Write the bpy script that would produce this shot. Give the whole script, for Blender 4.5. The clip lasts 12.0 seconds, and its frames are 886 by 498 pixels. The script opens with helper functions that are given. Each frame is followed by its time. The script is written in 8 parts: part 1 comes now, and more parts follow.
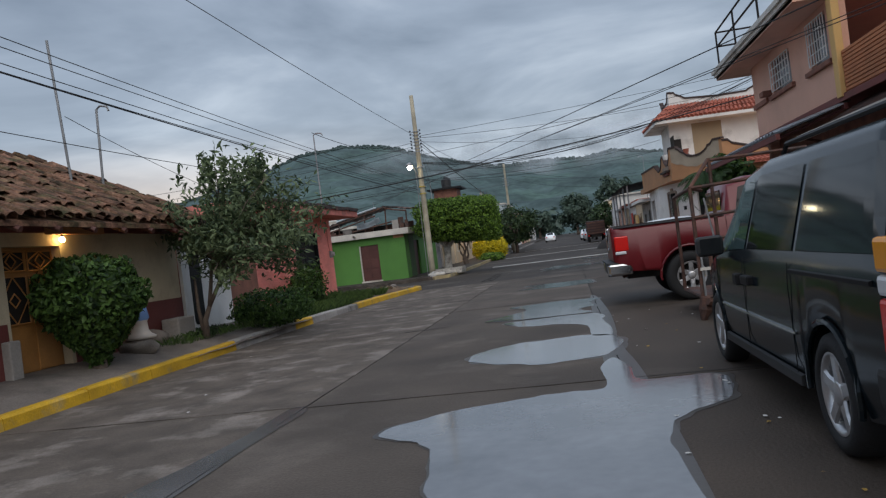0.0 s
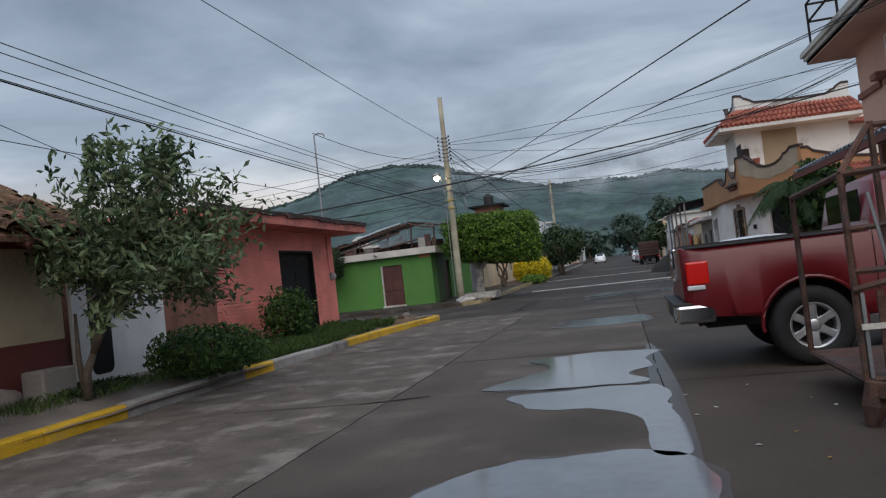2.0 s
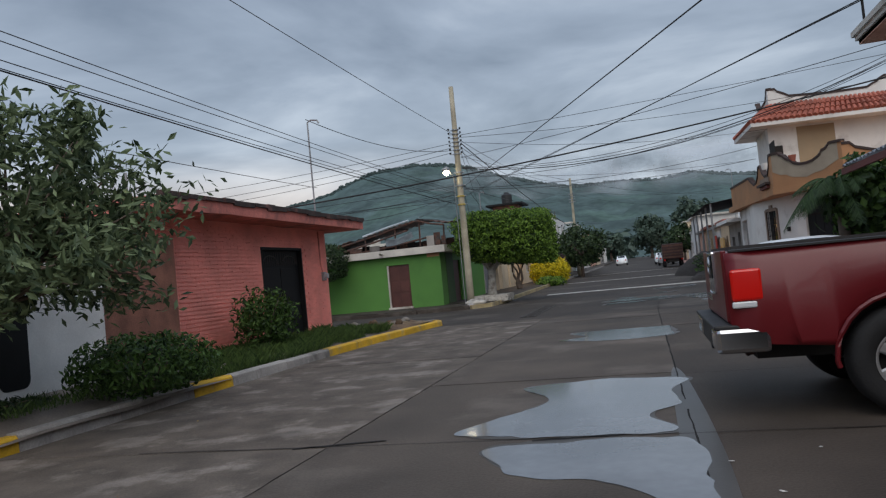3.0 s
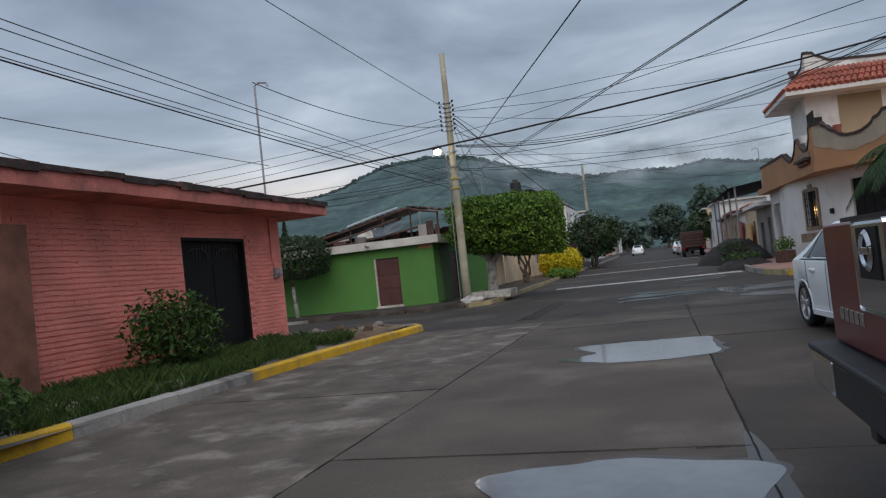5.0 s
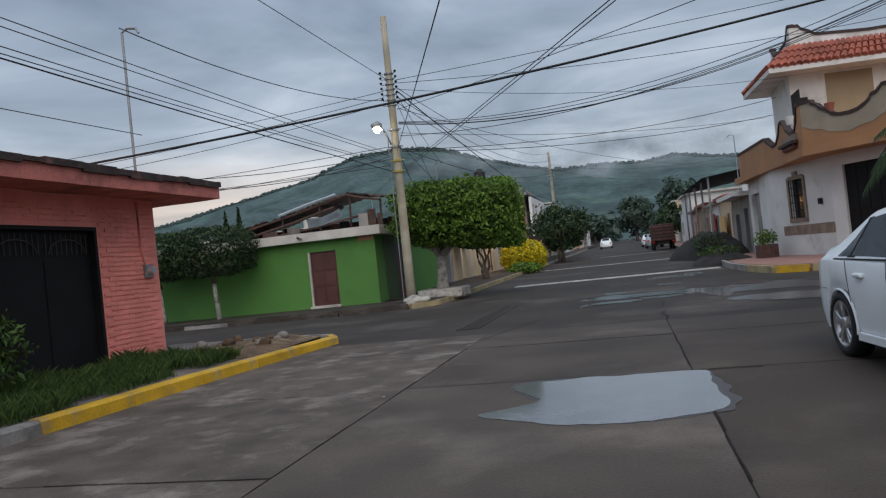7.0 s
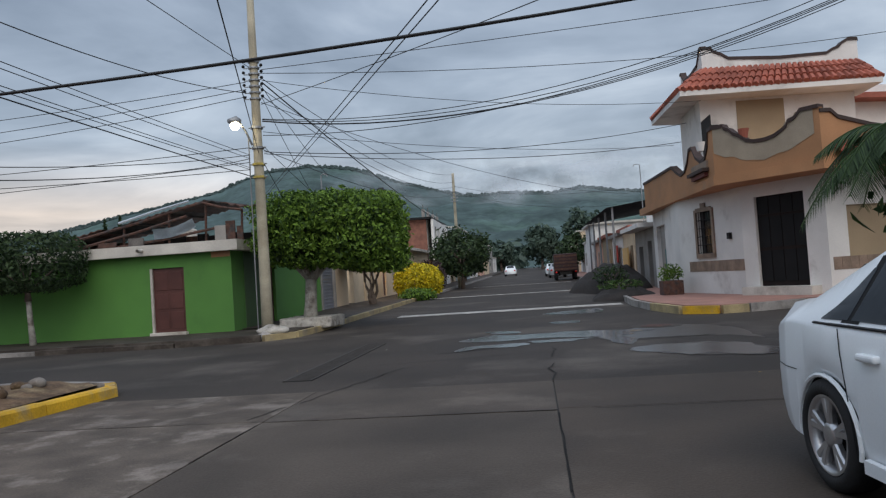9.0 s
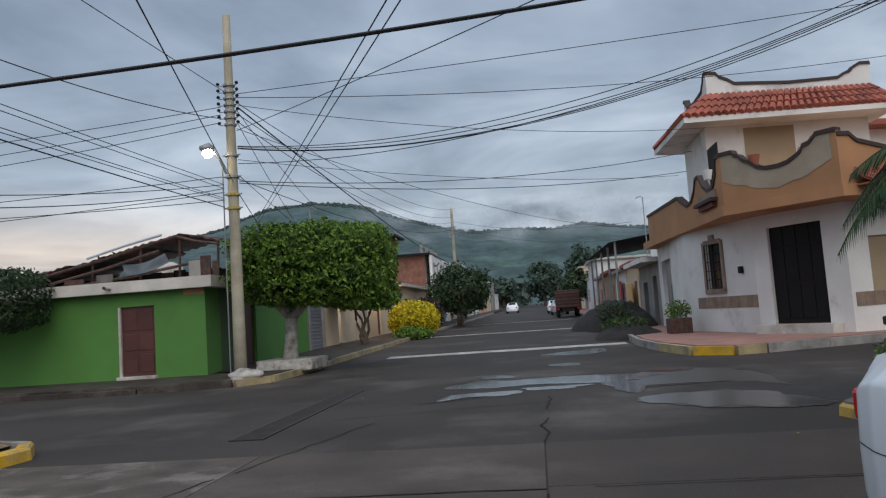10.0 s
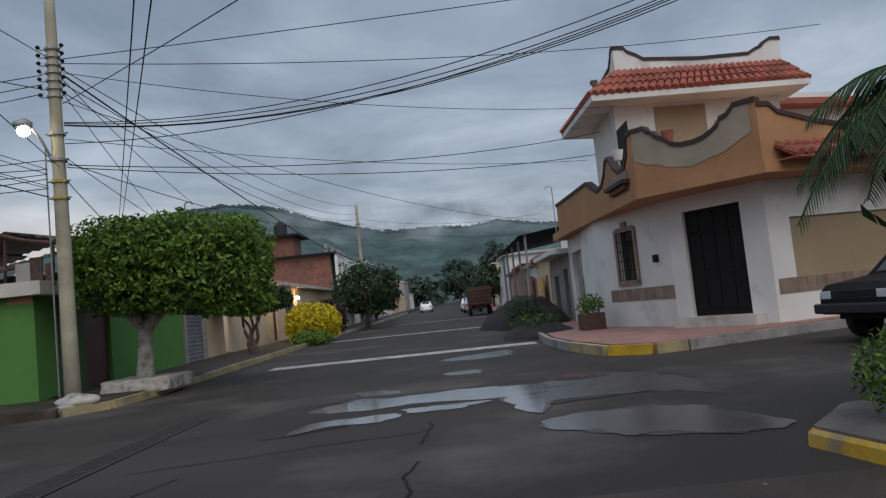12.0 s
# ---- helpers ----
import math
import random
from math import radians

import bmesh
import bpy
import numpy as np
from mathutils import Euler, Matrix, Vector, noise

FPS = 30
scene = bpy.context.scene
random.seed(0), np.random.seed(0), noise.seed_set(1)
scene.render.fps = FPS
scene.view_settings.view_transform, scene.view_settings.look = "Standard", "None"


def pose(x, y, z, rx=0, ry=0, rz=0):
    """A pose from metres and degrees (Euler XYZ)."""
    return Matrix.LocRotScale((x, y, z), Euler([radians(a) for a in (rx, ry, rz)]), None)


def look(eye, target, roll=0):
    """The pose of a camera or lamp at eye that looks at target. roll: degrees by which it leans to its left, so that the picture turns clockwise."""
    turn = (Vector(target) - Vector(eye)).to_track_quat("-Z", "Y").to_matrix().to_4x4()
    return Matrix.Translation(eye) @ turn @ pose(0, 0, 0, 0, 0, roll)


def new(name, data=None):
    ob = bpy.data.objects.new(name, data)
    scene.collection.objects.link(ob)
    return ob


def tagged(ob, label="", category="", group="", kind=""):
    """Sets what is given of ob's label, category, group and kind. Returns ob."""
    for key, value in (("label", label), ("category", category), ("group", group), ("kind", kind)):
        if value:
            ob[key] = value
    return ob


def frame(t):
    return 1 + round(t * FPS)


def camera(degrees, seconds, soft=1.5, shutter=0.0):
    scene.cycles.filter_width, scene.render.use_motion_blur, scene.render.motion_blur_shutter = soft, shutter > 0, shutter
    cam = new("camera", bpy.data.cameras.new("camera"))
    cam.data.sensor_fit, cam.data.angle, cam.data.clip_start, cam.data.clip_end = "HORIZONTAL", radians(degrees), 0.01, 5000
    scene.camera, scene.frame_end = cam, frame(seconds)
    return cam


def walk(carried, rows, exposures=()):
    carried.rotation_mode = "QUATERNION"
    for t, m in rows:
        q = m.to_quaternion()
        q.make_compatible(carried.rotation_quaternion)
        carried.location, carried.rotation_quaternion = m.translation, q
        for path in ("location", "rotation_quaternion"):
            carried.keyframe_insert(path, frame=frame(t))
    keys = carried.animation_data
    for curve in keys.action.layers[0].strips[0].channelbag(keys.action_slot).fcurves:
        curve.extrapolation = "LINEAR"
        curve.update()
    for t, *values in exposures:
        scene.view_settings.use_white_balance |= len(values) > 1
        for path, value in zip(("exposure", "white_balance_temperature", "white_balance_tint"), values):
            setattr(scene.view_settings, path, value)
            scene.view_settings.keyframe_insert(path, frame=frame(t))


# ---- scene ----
cam = camera(61.8, 12.0, 1.25)
METRES, EYE, TILT, LEAN, TURN = 22.0, 1.32, 0.0, 0.0, 9.7
ROWS = [
    (0.0, 0.0, 0.0, 0.0, 0.03, 0.22, 7.18),
    (0.5, 0.0082, 0.0524, 0.0, 0.53, 0.4, 7.24),
    (1.0, 0.0179, 0.1036, 0.0005, 1.57, 0.96, 7.23),
    (1.5, 0.0283, 0.1543, 0.0007, 2.77, 1.66, 6.94),
    (2.0, 0.0384, 0.2035, 0.0009, 3.86, 2.17, 6.43),
    (2.5, 0.0472, 0.2514, 0.0012, 4.77, 2.3, 5.9),
    (3.0, 0.0553, 0.2979, 0.0015, 5.47, 2.29, 5.54),
    (5.0, 0.0762, 0.4755, 0.0005, 6.62, 1.83, 6.26),
    (5.5, 0.085, 0.5172, -0.0001, 5.49, 1.31, 6.69),
    (6.0, 0.0912, 0.5583, 0.0001, 4.9, 0.89, 6.61),
    (6.5, 0.095, 0.5978, 0.0006, 4.88, 0.67, 6.28),
    (7.0, 0.1013, 0.6368, 0.0013, 4.3, 0.98, 6.07),
    (7.5, 0.1118, 0.6775, 0.0015, 2.0, 1.19, 5.72),
    (9.5, 0.1541, 0.8255, 0.0031, -3.06, 3.22, 3.51),
    (10.0, 0.1638, 0.8588, 0.0031, -2.49, 4.96, 3.97),
    (10.5, 0.1716, 0.8878, 0.0035, -1.72, 5.88, 4.46),
    (11.0, 0.1793, 0.9187, 0.0031, -2.19, 5.8, 5.14),
    (11.5, 0.1926, 0.9485, 0.0025, -5.5, 5.06, 5.85),
    (12.0, 0.2069, 0.9743, 0.0023, -8.81, 4.39, 5.86),
]
walk(cam, [(t, pose(0, 0, EYE, TILT, LEAN, TURN) @ pose(METRES * x, METRES * y, METRES * z, 90 + pitch, roll, yaw)) for t, x, y, z, yaw, pitch, roll in ROWS], [(0.0, 0.04, 6700, 11.6), (5.5, 0.01, 6700, 11.6), (9.5, 0.12, 6690, 11.4), (12.0, -0.14, 6650, 11.2)])

# ---- sky and light ----
world = bpy.data.worlds.new("overcast_dusk")
scene.world = world
world.use_nodes = True
wn, wl = world.node_tree.nodes, world.node_tree.links
wn.clear()
w_out = wn.new("ShaderNodeOutputWorld")
w_bg = wn.new("ShaderNodeBackground")
w_tc = wn.new("ShaderNodeTexCoord")
w_sky = wn.new("ShaderNodeTexSky")
w_sky.sky_type = "NISHITA"
w_sky.sun_disc = False
w_sky.sun_elevation, w_sky.sun_rotation = radians(44), radians(158)
w_sky.air_density, w_sky.dust_density = 1.5, 3.0
w_sep = wn.new("ShaderNodeSeparateXYZ")
wl.new(w_tc.outputs["Generated"], w_sep.inputs[0])


def w_math(op, a, b=None, c=None, clamp=False):
    n = wn.new("ShaderNodeMath")
    n.operation, n.use_clamp = op, clamp
    for i, v in enumerate((a, b, c)):
        if v is None:
            continue
        if isinstance(v, (int, float)):
            n.inputs[i].default_value = v
        else:
            wl.new(v, n.inputs[i])
    return n.outputs[0]


# cloud layer seen as a flat deck: the direction divided by its height
w_h = w_math("ADD", w_math("MAXIMUM", w_sep.outputs[2], 0.0), 0.10)
w_u = w_math("DIVIDE", w_sep.outputs[0], w_h)
w_v = w_math("DIVIDE", w_sep.outputs[1], w_h)
w_comb = wn.new("ShaderNodeCombineXYZ")
wl.new(w_u, w_comb.inputs[0])
wl.new(w_v, w_comb.inputs[1])
w_n1 = wn.new("ShaderNodeTexNoise")
w_n1.inputs["Scale"].default_value, w_n1.inputs["Detail"].default_value = 0.95, 7.0
w_n1.inputs["Roughness"].default_value, w_n1.inputs["Distortion"].default_value = 0.52, 0.35
w_n2 = wn.new("ShaderNodeTexNoise")
w_n2.inputs["Scale"].default_value, w_n2.inputs["Detail"].default_value = 0.33, 4.0
for n in (w_n1, w_n2):
    wl.new(w_comb.outputs[0], n.inputs["Vector"])
w_mix = w_math("ADD", w_math("MULTIPLY", w_n1.outputs["Fac"], 0.55), w_math("MULTIPLY", w_n2.outputs["Fac"], 0.45))
w_ramp = wn.new("ShaderNodeValToRGB")
wl.new(w_mix, w_ramp.inputs[0])
e = w_ramp.color_ramp.elements
e[0].position, e[0].color = 0.40, (0.165, 0.213, 0.288, 1)
e[1].position, e[1].color = 0.62, (0.52, 0.605, 0.71, 1)
m = e.new(0.50)
m.color = (0.285, 0.352, 0.45, 1)
# pale warm gap low in the sky where the sun went
w_dir = wn.new("ShaderNodeVectorMath")
w_dir.operation = "DOT_PRODUCT"
wl.new(w_tc.outputs["Generated"], w_dir.inputs[0])
w_dir.inputs[1].default_value = (-0.70, 0.71, 0.0)
w_side = w_math("SUBTRACT", w_dir.outputs["Value"], 0.80)
w_low = w_math("SUBTRACT", 1.0, w_math("DIVIDE", w_math("ABSOLUTE", w_math("SUBTRACT", w_sep.outputs[2], 0.105)), 0.09), clamp=True)
w_gap = w_math("MULTIPLY", w_math("MULTIPLY", w_side, 3.2, clamp=True), w_math("POWER", w_low, 1.5))
w_gap = w_math("MULTIPLY", w_gap, w_math("MULTIPLY", w_n1.outputs["Fac"], 1.9), clamp=True)
w_warm = wn.new("ShaderNodeMixRGB")
wl.new(w_gap, w_warm.inputs[0])
wl.new(w_ramp.outputs[0], w_warm.inputs[1])
w_warm.inputs[2].default_value = (0.98, 0.80, 0.66, 1)
w_add = wn.new("ShaderNodeMixRGB")
w_add.blend_type = "ADD"
w_add.inputs[0].default_value = 0.02
wl.new(w_warm.outputs[0], w_add.inputs[1])
wl.new(w_sky.outputs[0], w_add.inputs[2])
wl.new(w_add.outputs[0], w_bg.inputs[0])
# an overcast sky is brighter overhead than near the horizon
wl.new(w_math("ADD", 1.0, w_math("MULTIPLY", w_math("MAXIMUM", w_math("SUBTRACT", w_sep.outputs[2], 0.38), 0.0), 1.3)), w_bg.inputs[1])
wl.new(w_bg.outputs[0], w_out.inputs[0])

sun = new("sun", bpy.data.lights.new("sun", "SUN"))
sun.data.energy, sun.data.angle, sun.data.color = 0.95, radians(60), (1.0, 0.96, 0.91)
sun.matrix_world = look((11, -22, 36), (0, 15, 0))


# ---- materials ----
def mat(name, color, rough=0.8, vary=0.25, scale=3.0, bump=0.15, fine=60.0, metal=0.0, tint=None, stain=0.0, coat=0.0, spec=0.5, edge=0.10):
    """A surface with broad blotches, fine grain, a little relief and optional stains of another colour."""
    mt = bpy.data.materials.new(name)
    mt.use_nodes = True
    nt = mt.node_tree
    n, l = nt.nodes, nt.links
    b = n["Principled BSDF"]
    b.inputs["Metallic"].default_value = metal
    b.inputs["Coat Weight"].default_value = coat
    b.inputs["Coat Roughness"].default_value = 0.06
    b.inputs["Specular IOR Level"].default_value = spec
    tc = n.new("ShaderNodeTexCoord")
    geo = n.new("ShaderNodeNewGeometry")
    big = n.new("ShaderNodeTexNoise")
    big.inputs["Scale"].default_value, big.inputs["Detail"].default_value = scale, 5.0
    small = n.new("ShaderNodeTexNoise")
    small.inputs["Scale"].default_value, small.inputs["Detail"].default_value = fine, 3.0
    l.new(geo.outputs["Position"], big.inputs["Vector"])
    l.new(geo.outputs["Position"], small.inputs["Vector"])
    r1 = n.new("ShaderNodeMapRange")
    r1.inputs["From Min"].default_value, r1.inputs["From Max"].default_value = 0.3, 0.7
    r1.inputs["To Min"].default_value, r1.inputs["To Max"].default_value = 1 - vary, 1 + vary
    l.new(big.outputs["Fac"], r1.inputs["Value"])
    r2 = n.new("ShaderNodeMapRange")
    r2.inputs["From Min"].default_value, r2.inputs["From Max"].default_value = 0.3, 0.7
    r2.inputs["To Min"].default_value, r2.inputs["To Max"].default_value = 1 - vary * 0.5, 1 + vary * 0.5
    l.new(small.outputs["Fac"], r2.inputs["Value"])
    info = n.new("ShaderNodeObjectInfo")
    r3 = n.new("ShaderNodeMapRange")
    r3.inputs["To Min"].default_value, r3.inputs["To Max"].default_value = 1 - vary * 0.35, 1 + vary * 0.35
    l.new(info.outputs["Random"], r3.inputs["Value"])
    k = n.new("ShaderNodeMath")
    k.operation = "MULTIPLY"
    l.new(r1.outputs[0], k.inputs[0])
    l.new(r2.outputs[0], k.inputs[1])
    k2 = n.new("ShaderNodeMath")
    k2.operation = "MULTIPLY"
    l.new(k.outputs[0], k2.inputs[0])
    l.new(r3.outputs[0], k2.inputs[1])
    base = n.new("ShaderNodeMixRGB")
    base.inputs[1].default_value = (*color, 1)
    base.inputs[2].default_value = (*(tint or color), 1)
    if stain:
        sn = n.new("ShaderNodeTexNoise")
        sn.inputs["Scale"].default_value, sn.inputs["Detail"].default_value = scale * 0.6, 8.0
        sn.inputs["Roughness"].default_value = 0.65
        l.new(geo.outputs["Position"], sn.inputs["Vector"])
        sr = n.new("ShaderNodeMapRange")
        sr.inputs["From Min"].default_value, sr.inputs["From Max"].default_value = 0.62 - stain * 0.2, 0.62 + edge - stain * 0.1
        l.new(sn.outputs["Fac"], sr.inputs["Value"])
        l.new(sr.outputs[0], base.inputs[0])
    else:
        base.inputs[0].default_value = 0.0
    mul = n.new("ShaderNodeVectorMath")
    mul.operation = "SCALE"
    l.new(base.outputs[0], mul.inputs[0])
    l.new(k2.outputs[0], mul.inputs["Scale"])
    l.new(mul.outputs[0], b.inputs["Base Color"])
    rr = n.new("ShaderNodeMapRange")
    rr.inputs["To Min"].default_value, rr.inputs["To Max"].default_value = max(0.02, rough - 0.1 * min(1, rough * 2)), min(1, rough + 0.1 * min(1, rough * 2))
    l.new(big.outputs["Fac"], rr.inputs["Value"])
    l.new(rr.outputs[0], b.inputs["Roughness"])
    if bump:
        bp = n.new("ShaderNodeBump")
        bp.inputs["Strength"].default_value, bp.inputs["Distance"].default_value = bump, 0.02
        l.new(small.outputs["Fac"], bp.inputs["Height"])
        l.new(bp.outputs[0], b.inputs["Normal"])
    return mt


def leaf_mat(name, dark, light):
    """Foliage: every leaf its own green, a little see-through."""
    mt = bpy.data.materials.new(name)
    mt.use_nodes = True
    n, l = mt.node_tree.nodes, mt.node_tree.links
    b = n["Principled BSDF"]
    b.inputs["Roughness"].default_value = 0.55
    b.inputs["Specular IOR Level"].default_value = 0.3
    geo = n.new("ShaderNodeNewGeometry")
    ramp = n.new("ShaderNodeValToRGB")
    ramp.color_ramp.elements[0].color = (*dark, 1)
    ramp.color_ramp.elements[1].color = (*light, 1)
    l.new(geo.outputs["Random Per Island"], ramp.inputs[0])
    l.new(ramp.outputs[0], b.inputs["Base Color"])
    tr = n.new("ShaderNodeBsdfTranslucent")
    l.new(ramp.outputs[0], tr.inputs[0])
    mx = n.new("ShaderNodeMixShader")
    mx.inputs[0].default_value = 0.25
    l.new(b.outputs[0], mx.inputs[1])
    l.new(tr.outputs[0], mx.inputs[2])
    l.new(mx.outputs[0], n["Material Output"].inputs[0])
    return mt


def glass_mat(name, color, rough=0.05):
    mt = bpy.data.materials.new(name)
    mt.use_nodes = True
    b = mt.node_tree.nodes["Principled BSDF"]
    b.inputs["Base Color"].default_value = (*color, 1)
    b.inputs["Roughness"].default_value = rough
    b.inputs["IOR"].default_value = 1.52
    b.inputs["Specular IOR Level"].default_value = 0.6
    return mt


def glow_mat(name, color, strength):
    mt = bpy.data.materials.new(name)
    mt.use_nodes = True
    b = mt.node_tree.nodes["Principled BSDF"]
    b.inputs["Base Color"].default_value = (*color, 1)
    b.inputs["Emission Color"].default_value = (*color, 1)
    b.inputs["Emission Strength"].default_value = strength
    return mt


M_SLAB = mat("concrete_slab", (0.088, 0.072, 0.060), 0.78, 0.28, 0.8, 0.4, 45, tint=(0.145, 0.122, 0.104), stain=0.5, spec=0.25)
M_SLAB_D = mat("damp_concrete_slab", (0.062, 0.048, 0.038), 0.70, 0.28, 0.7, 0.4, 45, tint=(0.092, 0.074, 0.060), stain=0.4, spec=0.25)
M_SLAB_L = mat("dry_scuffed_slab", (0.110, 0.091, 0.076), 0.8, 0.30, 2.2, 0.5, 45, tint=(0.195, 0.168, 0.146), stain=0.5, spec=0.22, edge=0.045)
M_JOINT = mat("joint_fill", (0.05, 0.047, 0.044), 0.8, 0.3, 2, 0.3, 60)
M_ASPH = mat("worn_road", (0.0516, 0.0430, 0.0370), 0.76, 0.28, 0.45, 0.4, 45, tint=(0.105, 0.090, 0.078), stain=0.5, spec=0.22)
M_EARTH = mat("dark_soil", (0.065, 0.05, 0.04), 0.9, 0.4, 3, 0.6, 30, tint=(0.03, 0.04, 0.02), stain=0.5)
M_WALK = mat("pavement_concrete", (0.17, 0.145, 0.125), 0.85, 0.3, 1.2, 0.3, 40, tint=(0.09, 0.08, 0.07), stain=0.6)
M_KERB = mat("kerb_concrete", (0.33, 0.31, 0.29), 0.8, 0.25, 2.5, 0.35, 40, tint=(0.16, 0.15, 0.14), stain=0.6)
M_KERBY = mat("faded_yellow_kerb", (0.40, 0.32, 0.17), 0.75, 0.25, 2.5, 0.35, 40, tint=(0.22, 0.19, 0.15), stain=0.6)
M_YELLOW = mat("yellow_kerb_paint", (0.62, 0.36, 0.015), 0.6, 0.2, 2.5, 0.3, 40, tint=(0.34, 0.27, 0.15), stain=0.45)
# part of the sky reflection is painted: pale grey base under the gloss
M_WATER = mat("sky_toned_puddle_water", (0.155, 0.163, 0.176), 0.10, 0.16, 1.6, 0.03, 9, spec=0.9)
M_CREAM = mat("cream_stucco", (0.56, 0.48, 0.34), 0.85, 0.14, 1.0, 0.2, 50, tint=(0.36, 0.30, 0.22), stain=0.4)
M_MAROON = mat("maroon_paint", (0.14, 0.035, 0.03), 0.7, 0.2, 1.5, 0.2, 50)
M_PINK = mat("salmon_painted_brick", (0.87, 0.295, 0.24), 0.75, 0.14, 1.3, 0.4, 40, tint=(0.72, 0.21, 0.165), stain=0.3)
M_PINKSLAB = mat("weathered_pink_concrete", (0.62, 0.20, 0.16), 0.8, 0.25, 2.5, 0.3, 40, tint=(0.30, 0.12, 0.10), stain=0.45)
M_GREEN = mat("green_paint", (0.080, 0.226, 0.043), 0.7, 0.10, 0.8, 0.1, 40, tint=(0.064, 0.186, 0.037), stain=0.35)
M_WHITE = mat("white_stucco", (0.74, 0.72, 0.69), 0.8, 0.10, 0.8, 0.2, 50, tint=(0.48, 0.45, 0.42), stain=0.35)
M_OFFWHITE = mat("weathered_white_band", (0.55, 0.52, 0.47), 0.8, 0.18, 1.2, 0.25, 40, tint=(0.30, 0.27, 0.23), stain=0.5)
M_TAN = mat("tan_stucco", (0.33, 0.25, 0.16), 0.85, 0.12, 0.8, 0.2, 50)
M_ORANGE = mat("ochre_orange_paint", (0.40, 0.20, 0.095), 0.8, 0.15, 0.9, 0.2, 50, tint=(0.33, 0.20, 0.12), stain=0.4)
M_BARE = mat("bare_grey_render", (0.34, 0.28, 0.21), 0.9, 0.15, 1.5, 0.3, 40)
M_PEACH = mat("peach_stucco", (0.66, 0.385, 0.29), 0.85, 0.10, 0.7, 0.2, 50, tint=(0.57, 0.32, 0.235), stain=0.35)
M_OCHRE = mat("ochre_stucco", (0.60, 0.38, 0.15), 0.85, 0.12, 0.7, 0.2, 50)
M_TILE = mat("old_clay_tile", (0.150, 0.080, 0.052), 0.9, 0.75, 5.0, 0.5, 30, tint=(0.070, 0.062, 0.030), stain=0.75, spec=0.2)
M_TILER = mat("red_roof_tile", (0.34, 0.098, 0.062), 0.7, 0.35, 1.5, 0.25, 40)
M_GRIME = mat("grimy_wet_concrete", (0.048, 0.039, 0.032), 0.7, 0.35, 1.8, 0.5, 30, tint=(0.11, 0.095, 0.08), stain=0.45, spec=0.3)
M_SOOT = mat("blackened_concrete_edge", (0.060, 0.042, 0.038), 0.9, 0.45, 4.0, 0.5, 30, tint=(0.22, 0.10, 0.085), stain=0.5)
M_COPE = mat("dark_brown_coping", (0.040, 0.022, 0.018), 0.7, 0.25, 2.0, 0.2, 40)
M_IRON = mat("dark_cast_iron", (0.045, 0.040, 0.037), 0.7, 0.25, 4.0, 0.2, 40)
M_WET = mat("wet_concrete", (0.050, 0.041, 0.034), 0.42, 0.2, 1.5, 0.15, 40)
M_BRICK = mat("red_brick", (0.23, 0.10, 0.07), 0.85, 0.3, 3.0, 0.3, 40)
M_CLAYBAND = mat("terracotta_slats", (0.42, 0.16, 0.07), 0.8, 0.2, 1.0, 0.2, 40)
M_DOORB = mat("brown_painted_door", (0.085, 0.030, 0.024), 0.5, 0.2, 2.0, 0.1, 40)
M_BLACK = mat("black_metal", (0.011, 0.011, 0.012), 0.6, 0.2, 2.0, 0.05, 40, spec=0.2)
# near-black; inside the houses it paints the darkness of unlit rooms
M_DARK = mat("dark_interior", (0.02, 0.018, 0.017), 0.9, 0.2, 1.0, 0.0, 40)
M_IRONW = mat("white_iron", (0.76, 0.75, 0.73), 0.5, 0.1, 2.0, 0.05, 40)
M_RUST = mat("rusty_iron", (0.085, 0.040, 0.028), 0.8, 0.5, 8.0, 0.4, 60, tint=(0.05, 0.045, 0.045), stain=0.6)
M_ZINC = mat("galvanised_sheet", (0.50, 0.53, 0.56), 0.4, 0.15, 1.5, 0.05, 40, metal=0.6)
M_GREY = mat("grey_block_wall", (0.30, 0.28, 0.26), 0.85, 0.2, 1.0, 0.3, 30)
M_POLE = mat("pole_concrete", (0.37, 0.335, 0.25), 0.8, 0.25, 1.2, 0.25, 40, tint=(0.30, 0.26, 0.18), stain=0.4)
M_STEELG = mat("grey_steel", (0.28, 0.29, 0.30), 0.5, 0.2, 2.0, 0.1, 40, metal=0.5)
M_WIRE = mat("black_cable", (0.012, 0.012, 0.013), 0.7, 0.1, 2.0, 0.0, 40)
M_TAN2 = mat("ochre_metal_door", (0.42, 0.20, 0.06), 0.55, 0.15, 2.0, 0.1, 40)
M_BARK = mat("grey_bark", (0.13, 0.10, 0.08), 0.9, 0.3, 6.0, 0.6, 50)
M_LIME = mat("limewashed_bark", (0.44, 0.42, 0.38), 0.85, 0.3, 5.0, 0.4, 50, tint=(0.16, 0.135, 0.11), stain=0.65)
M_ROCK = mat("grey_stone", (0.20, 0.18, 0.16), 0.85, 0.3, 4.0, 0.4, 40)
M_PALETILE = mat("pink_floor_tile", (0.36, 0.19, 0.15), 0.7, 0.2, 1.5, 0.15, 40)
M_WAINS = mat("brown_tile_band", (0.24, 0.17, 0.125), 0.6, 0.3, 3.0, 0.15, 40)
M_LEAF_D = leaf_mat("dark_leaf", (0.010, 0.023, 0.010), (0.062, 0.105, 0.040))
M_LEAF_B = leaf_mat("bright_leaf", (0.012, 0.042, 0.007), (0.205, 0.345, 0.050))
M_LEAF_R = leaf_mat("hedge_leaf", (0.006, 0.020, 0.006), (0.095, 0.180, 0.040))
